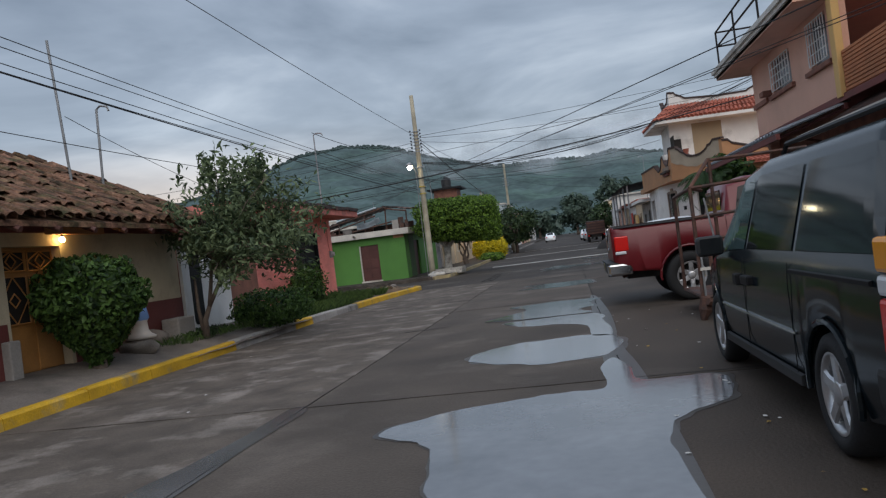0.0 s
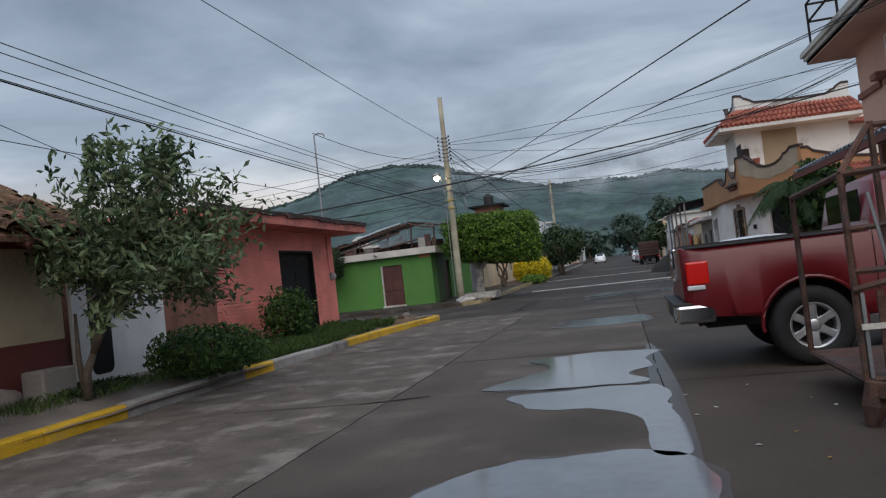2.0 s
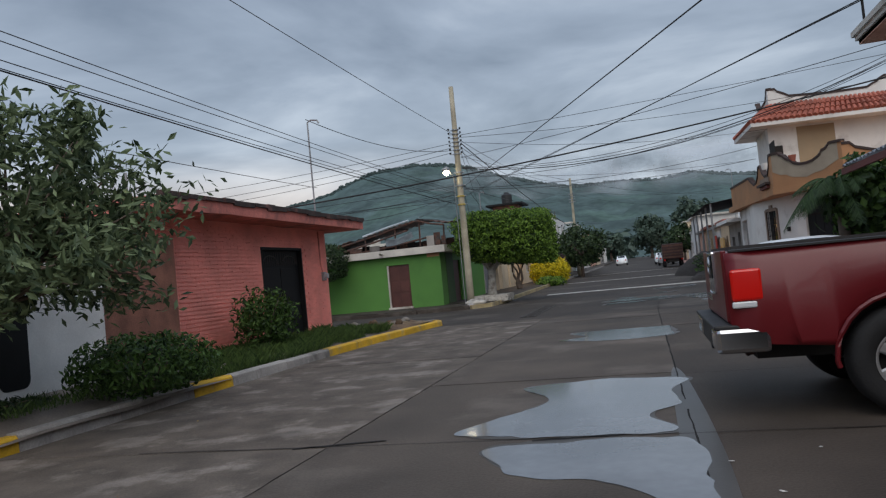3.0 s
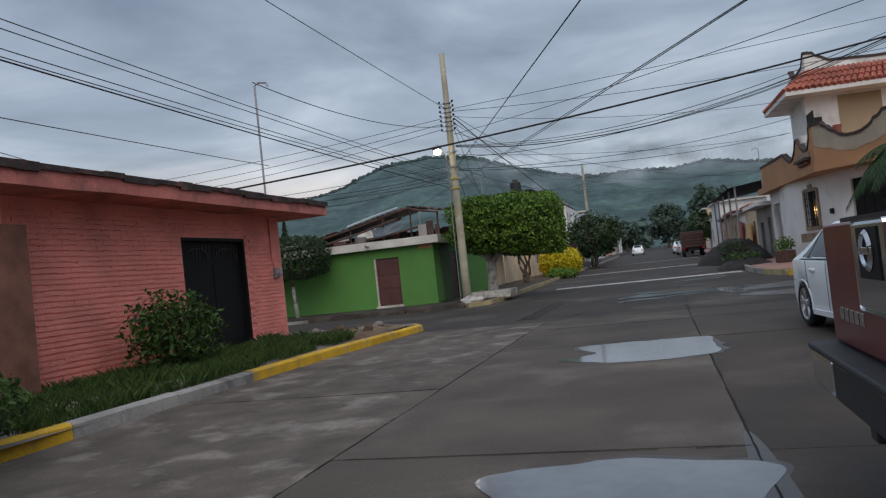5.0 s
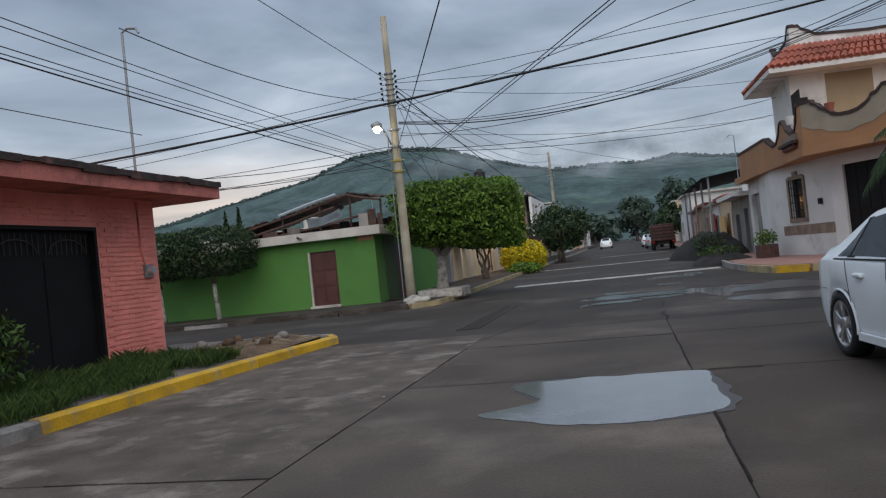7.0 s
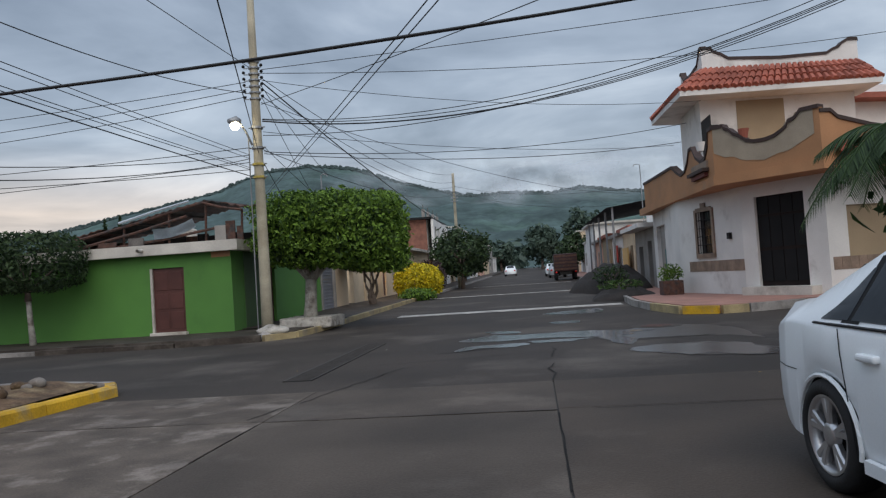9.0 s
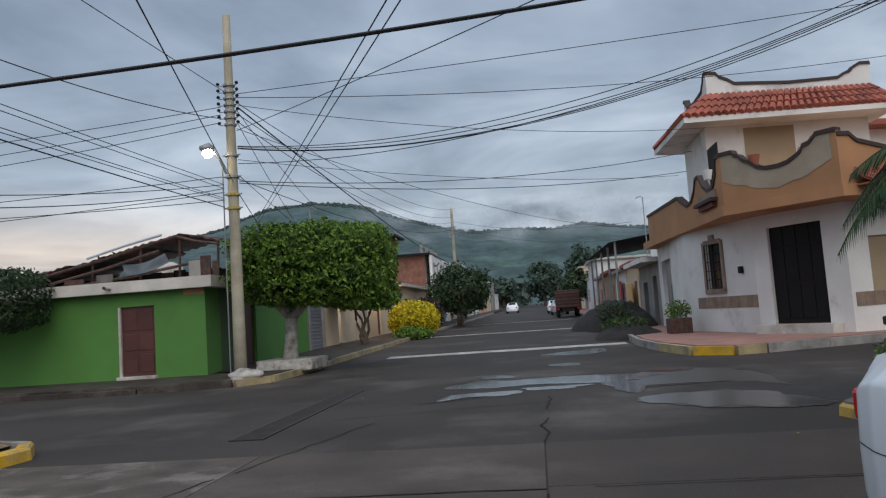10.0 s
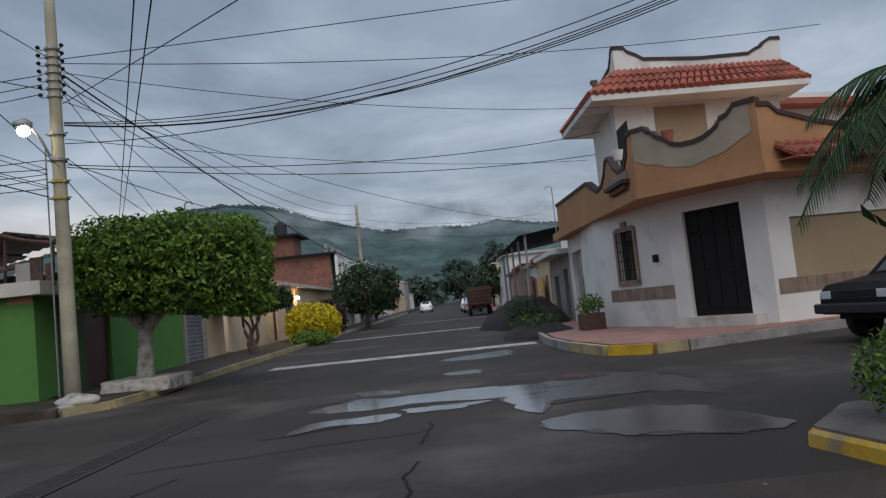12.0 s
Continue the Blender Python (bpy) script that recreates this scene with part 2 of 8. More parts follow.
M_LEAF_G = leaf_mat("greygreen_leaf", (0.024, 0.046, 0.022), (0.19, 0.25, 0.125))
M_LEAF_Y = leaf_mat("yellow_leaf", (0.26, 0.25, 0.012), (0.82, 0.64, 0.03))
# haze painted into the green, so far crowns fade towards the hill colour
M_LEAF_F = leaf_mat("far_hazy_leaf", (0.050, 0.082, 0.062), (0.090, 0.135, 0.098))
M_LEAF_P = leaf_mat("palm_leaf", (0.018, 0.042, 0.016), (0.085, 0.150, 0.050))
M_LEAF_M = leaf_mat("plum_leaf", (0.03, 0.02, 0.022), (0.075, 0.05, 0.05))
M_GRASS = leaf_mat("grass_blade", (0.018, 0.042, 0.012), (0.095, 0.155, 0.042))


# ---- building helpers ----
IN_PLACE = set()


def attach(ob, parent):
    """Makes ob a part of parent; parts of a thing made with place() are built in the street's own metres."""
    if parent is not None:
        ob.parent = parent
        if parent.name in IN_PLACE:
            ob.matrix_parent_inverse = parent.matrix_basis.inverted()


def part(name, bm, material, parent=None, label="", smooth=False):
    """Links a bmesh as one mesh object, as a part of a thing or of a part where a parent is given."""
    me = bpy.data.meshes.new(name)
    bm.to_mesh(me)
    bm.free()
    me.materials.append(material)
    if smooth:
        me.polygons.foreach_set("use_smooth", [True] * len(me.polygons))
    ob = new(name, me)
    attach(ob, parent)
    if label:
        ob["label"] = label
    return ob


def thing(name, loc, label, category, rz=0.0, group="", kind=""):
    """An Empty at the base of a thing; its parts are built in its own axes."""
    e = new(name)
    e.empty_display_size = 0.2
    e.matrix_basis = pose(loc[0], loc[1], loc[2], 0, 0, rz)
    return tagged(e, label, category, group, kind)


def place(name, loc, label, category, group="", kind=""):
    e = thing(name, loc, label, category, 0.0, group, kind)
    IN_PLACE.add(e.name)
    return e


def raw(name, verts, faces, material, parent=None, label="", smooth=False):
    me = bpy.data.meshes.new(name)
    me.from_pydata([tuple(v) for v in verts], [], faces)
    me.materials.append(material)
    if smooth:
        me.polygons.foreach_set("use_smooth", [True] * len(me.polygons))
    ob = new(name, me)
    attach(ob, parent)
    if label:
        ob["label"] = label
    return ob


def box(bm, x0, x1, y0, y1, z0, z1, bevel=0.0):
    v = [bm.verts.new(p) for p in ((x0, y0, z0), (x1, y0, z0), (x1, y1, z0), (x0, y1, z0), (x0, y0, z1), (x1, y0, z1), (x1, y1, z1), (x0, y1, z1))]
    fs = [bm.faces.new([v[i] for i in q]) for q in ((3, 2, 1, 0), (4, 5, 6, 7), (0, 1, 5, 4), (1, 2, 6, 5), (2, 3, 7, 6), (3, 0, 4, 7))]
    if bevel:
        es = list({e for f in fs for e in f.edges})
        bmesh.ops.bevel(bm, geom=es, offset=bevel, segments=2, profile=0.5, affect="EDGES")
    return bm


def boxm(x0, x1, y0, y1, z0, z1, bevel=0.0):
    return box(bmesh.new(), x0, x1, y0, y1, z0, z1, bevel)


def prism(bm, pts, z0, z1):
    """Extrudes a plan outline (anticlockwise) from z0 to z1."""
    a = [bm.verts.new((x, y, z0)) for x, y in pts]
    b = [bm.verts.new((x, y, z1)) for x, y in pts]
    n = len(pts)
    bm.faces.new(list(reversed(a)))
    bm.faces.new(b)
    for i in range(n):
        bm.faces.new((a[i], a[(i + 1) % n], b[(i + 1) % n], b[i]))
    return bm


def tube(bm, path, radii, sides=8, cap=True):
    """A tube through the points of path."""
    rings = []
    path = [Vector(p) for p in path]
    if not isinstance(radii, (list, tuple)):
        radii = [radii] * len(path)
    for i, p in enumerate(path):
        d = (path[min(i + 1, len(path) - 1)] - path[max(i - 1, 0)]).normalized()
        up = Vector((0, 0, 1)) if abs(d.z) < 0.9 else Vector((0, 1, 0))
        s = d.cross(up).normalized()
        u = s.cross(d)
        rings.append([bm.verts.new(p + radii[i] * (math.cos(a) * s + math.sin(a) * u)) for a in [2 * math.pi * k / sides for k in range(sides)]])
    for r0, r1 in zip(rings, rings[1:]):
        for k in range(sides):
            bm.faces.new((r0[k], r0[(k + 1) % sides], r1[(k + 1) % sides], r1[k]))
    if cap:
        bm.faces.new(list(reversed(rings[0])))
        bm.faces.new(rings[-1])
    return bm


def wall_panel(bm, p0, p1, z0, z1, thick, holes=()):
    """An upright wall from p0 to p1 in plan, thick to the left of that direction, with oblong holes (s0, s1, h0, h1) cut right through."""
    p0, p1 = Vector((*p0, 0)), Vector((*p1, 0))
    d = (p1 - p0)
    length = d.length
    d.normalize()
    nrm = Vector((-d.y, d.x, 0)) * thick
    ss = sorted({0.0, length, *[h[0] for h in holes], *[h[1] for h in holes]})
    zs = sorted({z0, z1, *[h[2] for h in holes], *[h[3] for h in holes]})

    def solid(i, j):
        if not (0 <= i < len(ss) - 1 and 0 <= j < len(zs) - 1):
            return False
        s, z = (ss[i] + ss[i + 1]) / 2, (zs[j] + zs[j + 1]) / 2
        return not any(h[0] < s < h[1] and h[2] < z < h[3] for h in holes)

    cache = {}

    def v(i, j, k):
        if (i, j, k) not in cache:
            cache[i, j, k] = bm.verts.new(p0 + d * ss[i] + nrm * k + Vector((0, 0, zs[j])))
        return cache[i, j, k]

    for i in range(len(ss) - 1):
        for j in range(len(zs) - 1):
            if not solid(i, j):
                continue
            bm.faces.new((v(i, j, 0), v(i + 1, j, 0), v(i + 1, j + 1, 0), v(i, j + 1, 0)))
            bm.faces.new((v(i, j, 1), v(i, j + 1, 1), v(i + 1, j + 1, 1), v(i + 1, j, 1)))
            if not solid(i - 1, j):
                bm.faces.new((v(i, j, 0), v(i, j + 1, 0), v(i, j + 1, 1), v(i, j, 1)))
            if not solid(i + 1, j):
                bm.faces.new((v(i + 1, j, 0), v(i + 1, j, 1), v(i + 1, j + 1, 1), v(i + 1, j + 1, 0)))
            if not solid(i, j - 1):
                bm.faces.new((v(i, j, 0), v(i, j, 1), v(i + 1, j, 1), v(i + 1, j, 0)))
            if not solid(i, j + 1):
                bm.faces.new((v(i, j + 1, 0), v(i + 1, j + 1, 0), v(i + 1, j + 1, 1), v(i, j + 1, 1)))
    return bm


def gz(y):
    """Height of the road: level up to the crossing, then a gentle rise."""
    return 0.0085 * max(0.0, y - 38.0)


# ---- ground, road, kerbs, pavements ----
KL, KR = -6.25, 4.2          # kerb lines of the street
C0, C1 = 27.6, 35.9          # the crossing street between these, on the left
JX = (0.3, -2.65)            # joints along the street
bm = bmesh.new()
ys = [-400, -60, -20, 38] + [38 + 10 * k for k in range(1, 30)] + [500, 900, 2500]
cols = [-2500, -300, 300, 2500]
vv = [[bm.verts.new((x, y, gz(min(y, 330)) - 0.06)) for x in cols] for y in ys]
for r0, r1 in zip(vv, vv[1:]):
    for i in range(len(cols) - 1):
        bm.faces.new((r0[i], r0[i + 1], r1[i + 1], r1[i]))
tagged(part("ground", bm, M_EARTH), "dark bare soil and scrub reaching to the hills", "ground", kind="structure")


def road_strip(name, x0, x1, y0, y1, dz, material, label, n=1):
    bm = bmesh.new()
    yy = [y0 + (y1 - y0) * i / n for i in range(n + 1)]
    rows = [[bm.verts.new((x, y, gz(y) + dz)) for x in (x0, x1)] for y in yy]
    for a, b in zip(rows, rows[1:]):
        bm.faces.new((a[0], a[1], b[1], b[0]))
    low = [bm.verts.new(v.co - Vector((0, 0, 0.05))) for v in (rows[0][0], rows[0][1])]
    bm.faces.new((low[0], low[1], rows[0][1], rows[0][0]))
    return tagged(part(name, bm, material), label, "road", kind="structure")


road = road_strip("road", KL, KR, -25, 27.0, -0.012, M_JOINT, "grey concrete street, wet in places, with dark joints")
road_strip("road_crossing", -60, 60, 27.0, 38.5, -0.004, M_ASPH, "worn dark grey crossing street")
road_strip("road_far", KL, KR, 38.5, 300, -0.004, M_ASPH, "grey street running on towards the hills", 30)


def kerb(points, z, mats, name="kerb", w=0.17, label="worn concrete kerb"):
    """A kerb of blocks along points; mats gives each stretch its paint."""
    k = thing(name, (*points[0], 0), label, "kerb", kind="structure")
    o = Vector((*points[0], 0))
    for (a, b), mm in zip(zip(points, points[1:]), mats):
        a, b = Vector((*a, 0)) - o, Vector((*b, 0)) - o
        d = b - a
        ln = d.length
        d.normalize()
        nrm = Vector((-d.y, d.x, 0))
        n = max(1, round(ln / 1.6))
        for i in range(n):
            p, q = a + d * (ln * i / n + 0.006), a + d * (ln * (i + 1) / n - 0.006)
            g0, g1 = gz(p.y + o.y), gz(q.y + o.y)
            j = random.uniform(-0.012, 0.012)
            bm = bmesh.new()
            pts = []
            for c, g in ((p, g0), (q, g1)):
                pts += [c + Vector((0, 0, g - 0.05)), c + Vector((0, 0, g + z - 0.03 + j)) + nrm * 0.012, c + nrm * 0.04 + Vector((0, 0, g + z + j)), c + nrm * w + Vector((0, 0, g + z + j)), c + nrm * w + Vector((0, 0, g - 0.05))]
            vs = [bm.verts.new(v) for v in pts]
            for s in range(4):
                bm.faces.new((vs[s], vs[s + 5], vs[s + 6], vs[s + 1]))
            bm.faces.new(vs[4::-1])
            bm.faces.new(vs[5:])
            part("kerb_stone", bm, mm, k)
    return k


Y, K = M_YELLOW, M_KERB
# left pavement, up to the near corner (kerb on its right-hand side)
kerb([(KL + 0.1, -12), (KL + 0.08, 7), (KL - 0.1, 13.0), (KL - 0.15, 16.2), (KL - 0.05, 17.1), (KL + 0.05, 20.6), (KL + 0.2, 23.4), (-5.7, 27.5), (-5.95, 27.9), (-7.2, 28.3), (-30, 28.3)], 0.16,
     [Y, Y, K, Y, K, Y, Y, Y, K, K], label="concrete kerb with worn yellow paint beside the left pavement")
bm = bmesh.new()
prof = [(-6.3, 0.10), (-6.75, 0.22), (-7.2, 0.32), (-8.0, 0.36), (-9.6, 0.36)]
rows = []
for i, y in enumerate([-14 + 0.7 * k for k in range(61)]):
    f = max(0.0, min(1.0, (y - 15) / 6))
    rows.append([bm.verts.new((x, y, z * (1 - f) + f * (0.12 + 0.03 * abs(x + 6.2)) + 0.03 * noise.noise((x * 2, y * 1.3, 0)))) for x, z in prof])
for a, b in zip(rows, rows[1:]):
    for i in range(len(prof) - 1):
        bm.faces.new((a[i], b[i], b[i + 1], a[i + 1]))
tagged(part("pavement_left", bm, M_WALK), "uneven grey-brown pavement with bare soil patches", "pavement", kind="structure")
# far left corner
kerb([(-9.0, 35.75), (-6.9, 36.2), (-6.3, 36.9), (-6.2, 39), (-6.2, 60), (-6.2, 130)][::-1], 0.16, [K, M_KERBY, M_KERBY, M_KERBY, M_GRIME], label="pale worn kerb along the far left pavement")
kerb([(-40, 35.72), (-22, 35.72), (-17.6, 35.78), (-16.2, 35.7), (-14.4, 35.76), (-12.8, 35.74), (-9.0, 35.75)][::-1], 0.12, [M_GRIME, K, M_GRIME, K, M_GRIME, M_GRIME], label="low broken kerb, blackened, along the crossing street")
bm = bmesh.new()
pts = [(-40, 35.8), (-9, 35.8), (-6.95, 36.25), (-6.35, 36.95), (-6.25, 39)]
prism(bm, pts + [(-8.9, 39), (-40, 39)], -0.05, 0.17)
rows = [[bm.verts.new((x, y, gz(y) + z)) for x, z in ((-6.25, 0.15), (-9.0, 0.2))] for y in (39, 50, 60, 80, 130, 300)]
for a, b in zip(rows, rows[1:]):
    bm.faces.new((a[0], b[0], b[1], a[1]))
tagged(part("pavement_far_left", bm, M_GRIME), "dark stained pavement beside the green corner house", "pavement", kind="structure")
# right side
kerb([(3.9, -14), (3.85, 26), (3.5, 27.8), (4.2, 28.7), (6, 28.9), (30, 28.9)][::-1], 0.13, [K, Y, Y, Y, K], label="kerb with yellow paint at the right corner")
bm = bmesh.new()
prism(bm, [(3.95, -14), (8.0, -14), (30, 20), (30, 28.85), (6, 28.85), (4.25, 28.65), (3.56, 27.8), (3.9, 26)], -0.05, 0.15)
tagged(part("pavement_right", bm, M_WALK), "grey concrete pavement beside the parked cars", "pavement", kind="structure")
kerb([(30, 43.5), (8.5, 39.4 - 1.2), (5.4, 36.95), (4.75, 36.85), (4.0, 37.4), (3.6, 39.5), (3.4, 42), (4.1, 60), (4.1, 130)], 0.2, [K, K, M_KERBY, Y, M_KERBY, K, K, K], label="rounded corner kerb with flaking yellow paint")
bm = bmesh.new()
prism(bm, [(3.5, 42), (3.7, 39.5), (4.1, 37.5), (4.8, 36.95), (5.4, 37.05), (8.5, 38.3), (30, 43.6), (30, 60), (4.2, 60)], -0.05, 0.21)
rows = [[bm.verts.new((x, y, gz(y) + z)) for x, z in ((4.2, 0.16), (6.5, 0.2))] for y in (60, 80, 130, 300)]
for a, b in zip(rows, rows[1:]):
    bm.faces.new((a[0], a[1], b[1], b[0]))
tagged(part("pavement_far_right", bm, M_PALETILE), "pinkish tiled corner pavement in front of the white house", "pavement", kind="structure")


# ---- house with the old clay-tile roof ----
def grille(parent, p0, p1, z0, z1, nx, nz, material, off=0.03, r=0.012, name="window_bar"):
    """A welded grille of bars in front of an opening."""
    p0, p1 = Vector((*p0, 0)), Vector((*p1, 0))
    d = (p1 - p0).normalized()
    o = Vector((d.y, -d.x, 0)) * off
    for i in range(nx + 1):
        p = p0 + (p1 - p0) * i / nx + o
        part(name, tube(bmesh.new(), [(p.x, p.y, z0), (p.x, p.y, z1)], r, 4), material, parent)
    for j in range(nz + 1):
        z = z0 + (z1 - z0) * j / nz
        a, b = p0 + o, p1 + o
        part(name, tube(bmesh.new(), [(a.x, a.y, z), (b.x, b.y, z)], r, 4), material, parent)


def slab_on_wall(p0, p1, s0, s1, z0, z1, off, t):
    """A thin board on a wall line, standing off it by off and t thick."""
    p0, p1 = Vector((*p0, 0)), Vector((*p1, 0))
    d = (p1 - p0).normalized()
    nrm = Vector((d.y, -d.x, 0))
    a, b = p0 + d * s0 + nrm * off, p0 + d * s1 + nrm * off
    c, e = b + nrm * t, a + nrm * t
    bm = bmesh.new()
    return prism(bm, [(a.x, a.y), (e.x, e.y), (c.x, c.y), (b.x, b.y)], z0, z1)


WX = -7.6
house = place("tile_roof_house", (-9, 4, 0.3), "low cream and maroon house under a mossy clay-tile roof", "house")
W0, W1 = (WX, -14.0), (WX, 13.45)
s_of = lambda y: y + 14.0
part("wall", wall_panel(bmesh.new(), W0, W1, 0.2, 2.75, 0.25, [(s_of(8.95), s_of(10.12), 0.2, 2.14)]), M_CREAM, house, "cream stucco wall")
bm = bmesh.new()
pts_g = [(WX - 0.01, 0.2), (-13.6, 0.2), (-13.6, 2.3), (-10.2, 3.92), (WX - 0.01, 2.72)]
va = [bm.verts.new((x, 13.44, z)) for x, z in pts_g]
vb = [bm.verts.new((x, 13.2, z)) for x, z in pts_g]
bm.faces.new(va)
bm.faces.new(vb[::-1])
for i in range(5):
    bm.faces.new((va[i], vb[i], vb[(i + 1) % 5], va[(i + 1) % 5]))
part("gable_wall", bm, M_CREAM, house)
part("back_wall", boxm(-13.6, -13.4, -14, 13.2, 0.2, 2.3), M_CREAM, house)
for a, b in ((-14, 8.88), (10.2, 13.46)):
    part("dado", slab_on_wall(W0, W1, s_of(a), s_of(b), 0.2, 1.08, 0.0, 0.012), M_MAROON, house, "maroon painted lower wall")
door = part("door", boxm(WX - 0.2, WX - 0.15, 8.95, 10.12, 0.3, 2.14), M_TAN2, house, "ochre metal door with glazed grille")
for y0, y1, z0, z1 in ((8.98, 9.50, 1.05, 1.72), (9.57, 10.08, 1.05, 1.72), (8.98, 9.50, 1.80, 2.08), (9.57, 10.08, 1.80, 2.08)):
    part("pane", boxm(WX - 0.155, WX - 0.145, y0, y1, z0, z1), M_DARK, door)
    yc, zc = (y0 + y1) / 2, (z0 + z1) / 2
    for pts in ([(y0, zc), (yc, z1), (y1, zc), (yc, z0), (y0, zc)], [(y0, z0), (y1, z0), (y1, z1), (y0, z1), (y0, z0)], [(yc - .1, zc), (yc, zc + .1), (yc + .1, zc), (yc, zc - .1), (yc - .1, zc)]):
        part("scroll_bar", tube(bmesh.new(), [(WX - 0.13, y, z) for y, z in pts], 0.014, 4), M_TAN2, door)
for y0, y1 in ((8.97, 9.52), (9.56, 10.1)):
    part("lower_panel", boxm(WX - 0.15, WX - 0.13, y0 + 0.03, y1 - 0.03, 0.36, 1.0, 0.006), M_TAN2, door)
part("gatepost_stone", boxm(WX, WX + 0.14, 8.72, 8.93, 0.3, 0.85, 0.02), M_GREY, house, "broken grey stone block beside the door")
# roof
EX, EZ, RX, RZ, Y0R, Y1R = -6.80, 2.43, -10.3, 4.12, -14.0, 13.6
bm = bmesh.new()
for x0, z0, x1, z1 in ((EX + 0.05, EZ - 0.05, RX, RZ - 0.05), (RX, RZ - 0.05, -13.9, 2.3)):
    a = [bm.verts.new(p) for p in ((x0, Y0R, z0), (x0, Y1R, z0), (x1, Y1R, z1), (x1, Y0R, z1))]
    b = [bm.verts.new(v.co - Vector((0, 0, 0.07))) for v in a]
    bm.faces.new(a)
    bm.faces.new(b[::-1])
    for i in range(4):
        bm.faces.new((a[i], b[i], b[(i + 1) % 4], a[(i + 1) % 4]))
roof = part("roof", bm, M_TILE, house, "weathered clay-tile roof with moss")
for y in [-13.5 + 0.75 * k for k in range(37)]:
    part("rafter", tube(bmesh.new(), [(EX + 0.1, y, EZ - 0.17), (-8.6, y, EZ - 0.17 + 1.8 * (RZ - EZ) / (EX - RX))], 0.045, 6), M_DOORB, house)
part("eave_board", boxm(WX + 0.02, WX + 0.1, -14, 13.4, 2.33, 2.47), M_MAROON, house)
part("orange_beam", boxm(WX + 0.1, WX + 0.18, 9.7, 11.0, 2.30, 2.40), M_ORANGE, house, "orange painted beam end")


def tile_mesh(name, seed, L=0.44, r=0.115, up=1):
    """One barrel tile, tapered, with thickness; x runs down the slope, z away from it."""
    rnd = random.Random(seed)
    verts, faces = [], []
    n = 5
    for k, x in enumerate((0.0, L)):
        rr = r * (0.88 if k == 0 else 1.06) * rnd.uniform(0.94, 1.06)
        for t in (0.0, 0.016):
            for i in range(n):
                a = math.pi * i / (n - 1)
                verts.append((x, (rr - t) * math.cos(a), up * (rr - t) * math.sin(a) * 0.75 + rnd.uniform(-0.004, 0.004)))
    for i in range(n - 1):
        faces.append((i, i + 1, 2 * n + i + 1, 2 * n + i))
        faces.append((2 * n + i, 2 * n + i + 1, 3 * n + i + 1, 3 * n + i))
    me = bpy.data.meshes.new(name)
    me.from_pydata(verts, [], faces)
    me.materials.append(M_TILE)
    return me


TILES = [tile_mesh("barrel_tile", k) for k in range(4)]
slope = Vector((EX - RX, 0, EZ - RZ))
run = slope.length
sd = slope.normalized()
nup = Vector((-sd.z, 0, sd.x))
if nup.z < 0:
    nup = -nup
rnd = random.Random(7)
jv, jf = [], []
count = 0
for row in range(11):
    for c in range(52):
        y = 13.5 - 0.222 * c
        s = run - 0.36 * row - 0.40 + rnd.uniform(-0.07, 0.07)
        if s < 0:
            continue
        p = Vector((RX, y, RZ)) + sd * s + nup * (0.02 + 0.045 * rnd.random() + 0.05 * noise.noise((row * 0.4, y * 0.7, 3)))
        rot = Matrix((sd, Vector((0, 1, 0)), nup)).transposed().to_4x4() @ pose(0, 0, 0, rnd.uniform(-12, 12), rnd.uniform(-3, 6), rnd.uniform(-9, 9))
        mw = Matrix.Translation(p) @ rot
        if row < 9 and 2 <= c < 34 and count < 296:
            o = new("roof_tile", TILES[rnd.randrange(4)])
            o.parent = roof
            o.matrix_basis = mw
            count += 1
        else:
            me = TILES[rnd.randrange(4)]
            b0 = len(jv)
            jv += [tuple(mw @ v.co) for v in me.vertices]
            jf += [tuple(b0 + i for i in f.vertices) for f in me.polygons]
b = raw("roof_tile_field", jv, jf, M_TILE, house)
b["kind"] = "stuff"
bm = bmesh.new()
for k in range(60):
    y = 13.55 - 0.38 * k
    tube(bm, [(RX, y, RZ - 0.02 + 0.02 * rnd.random()), (RX, y - 0.4, RZ + 0.02 + 0.02 * rnd.random())], [0.11, 0.13], 8)
part("ridge_tiles", bm, M_TILE, house)
porch_lamp = place("porch_lamp", (WX + 0.03, 10.08, 2.25), "lit bulb in a small holder under the eave", "lamp")
part("holder", tube(bmesh.new(), [(WX, 10.08, 2.32), (WX + 0.09, 10.08, 2.32), (WX + 0.09, 10.08, 2.27)], 0.02, 6), M_BLACK, porch_lamp)
bm = bmesh.new()
bmesh.ops.create_icosphere(bm, subdivisions=2, radius=0.045, matrix=Matrix.Translation((WX + 0.09, 10.08, 2.225)))
part("bulb", bm, glow_mat("warm_bulb", (1.0, 0.62, 0.22), 40.0), porch_lamp, smooth=True)

# ---- gap between the houses: white sheet gate and raw brick ----
gate = place("sheet_gate", (-7.9, 15.2, 0.35), "white sheet-metal gate panel with a black rounded opening", "gate")
gp0, gp1 = (-7.72, 13.7), (-7.95, 16.3)
part("panel", slab_on_wall(gp0, gp1, 0.0, 2.55, 0.3, 2.1, 0.0, 0.05), M_IRONW, gate)
bm = bmesh.new()
d = (Vector((*gp1, 0)) - Vector((*gp0, 0))).normalized()
nr = Vector((d.y, -d.x, 0))
out = []
for cx, cz, a0 in ((0.72, 0.58, 180), (1.02, 0.58, 270), (1.02, 2.0, 0), (0.72, 2.0, 90)):
    out += [(cx - 0.22 + 0.12 * math.cos(radians(a0 + k * 22.5)), cz + 0.12 * math.sin(radians(a0 + k * 22.5))) for k in range(5)]
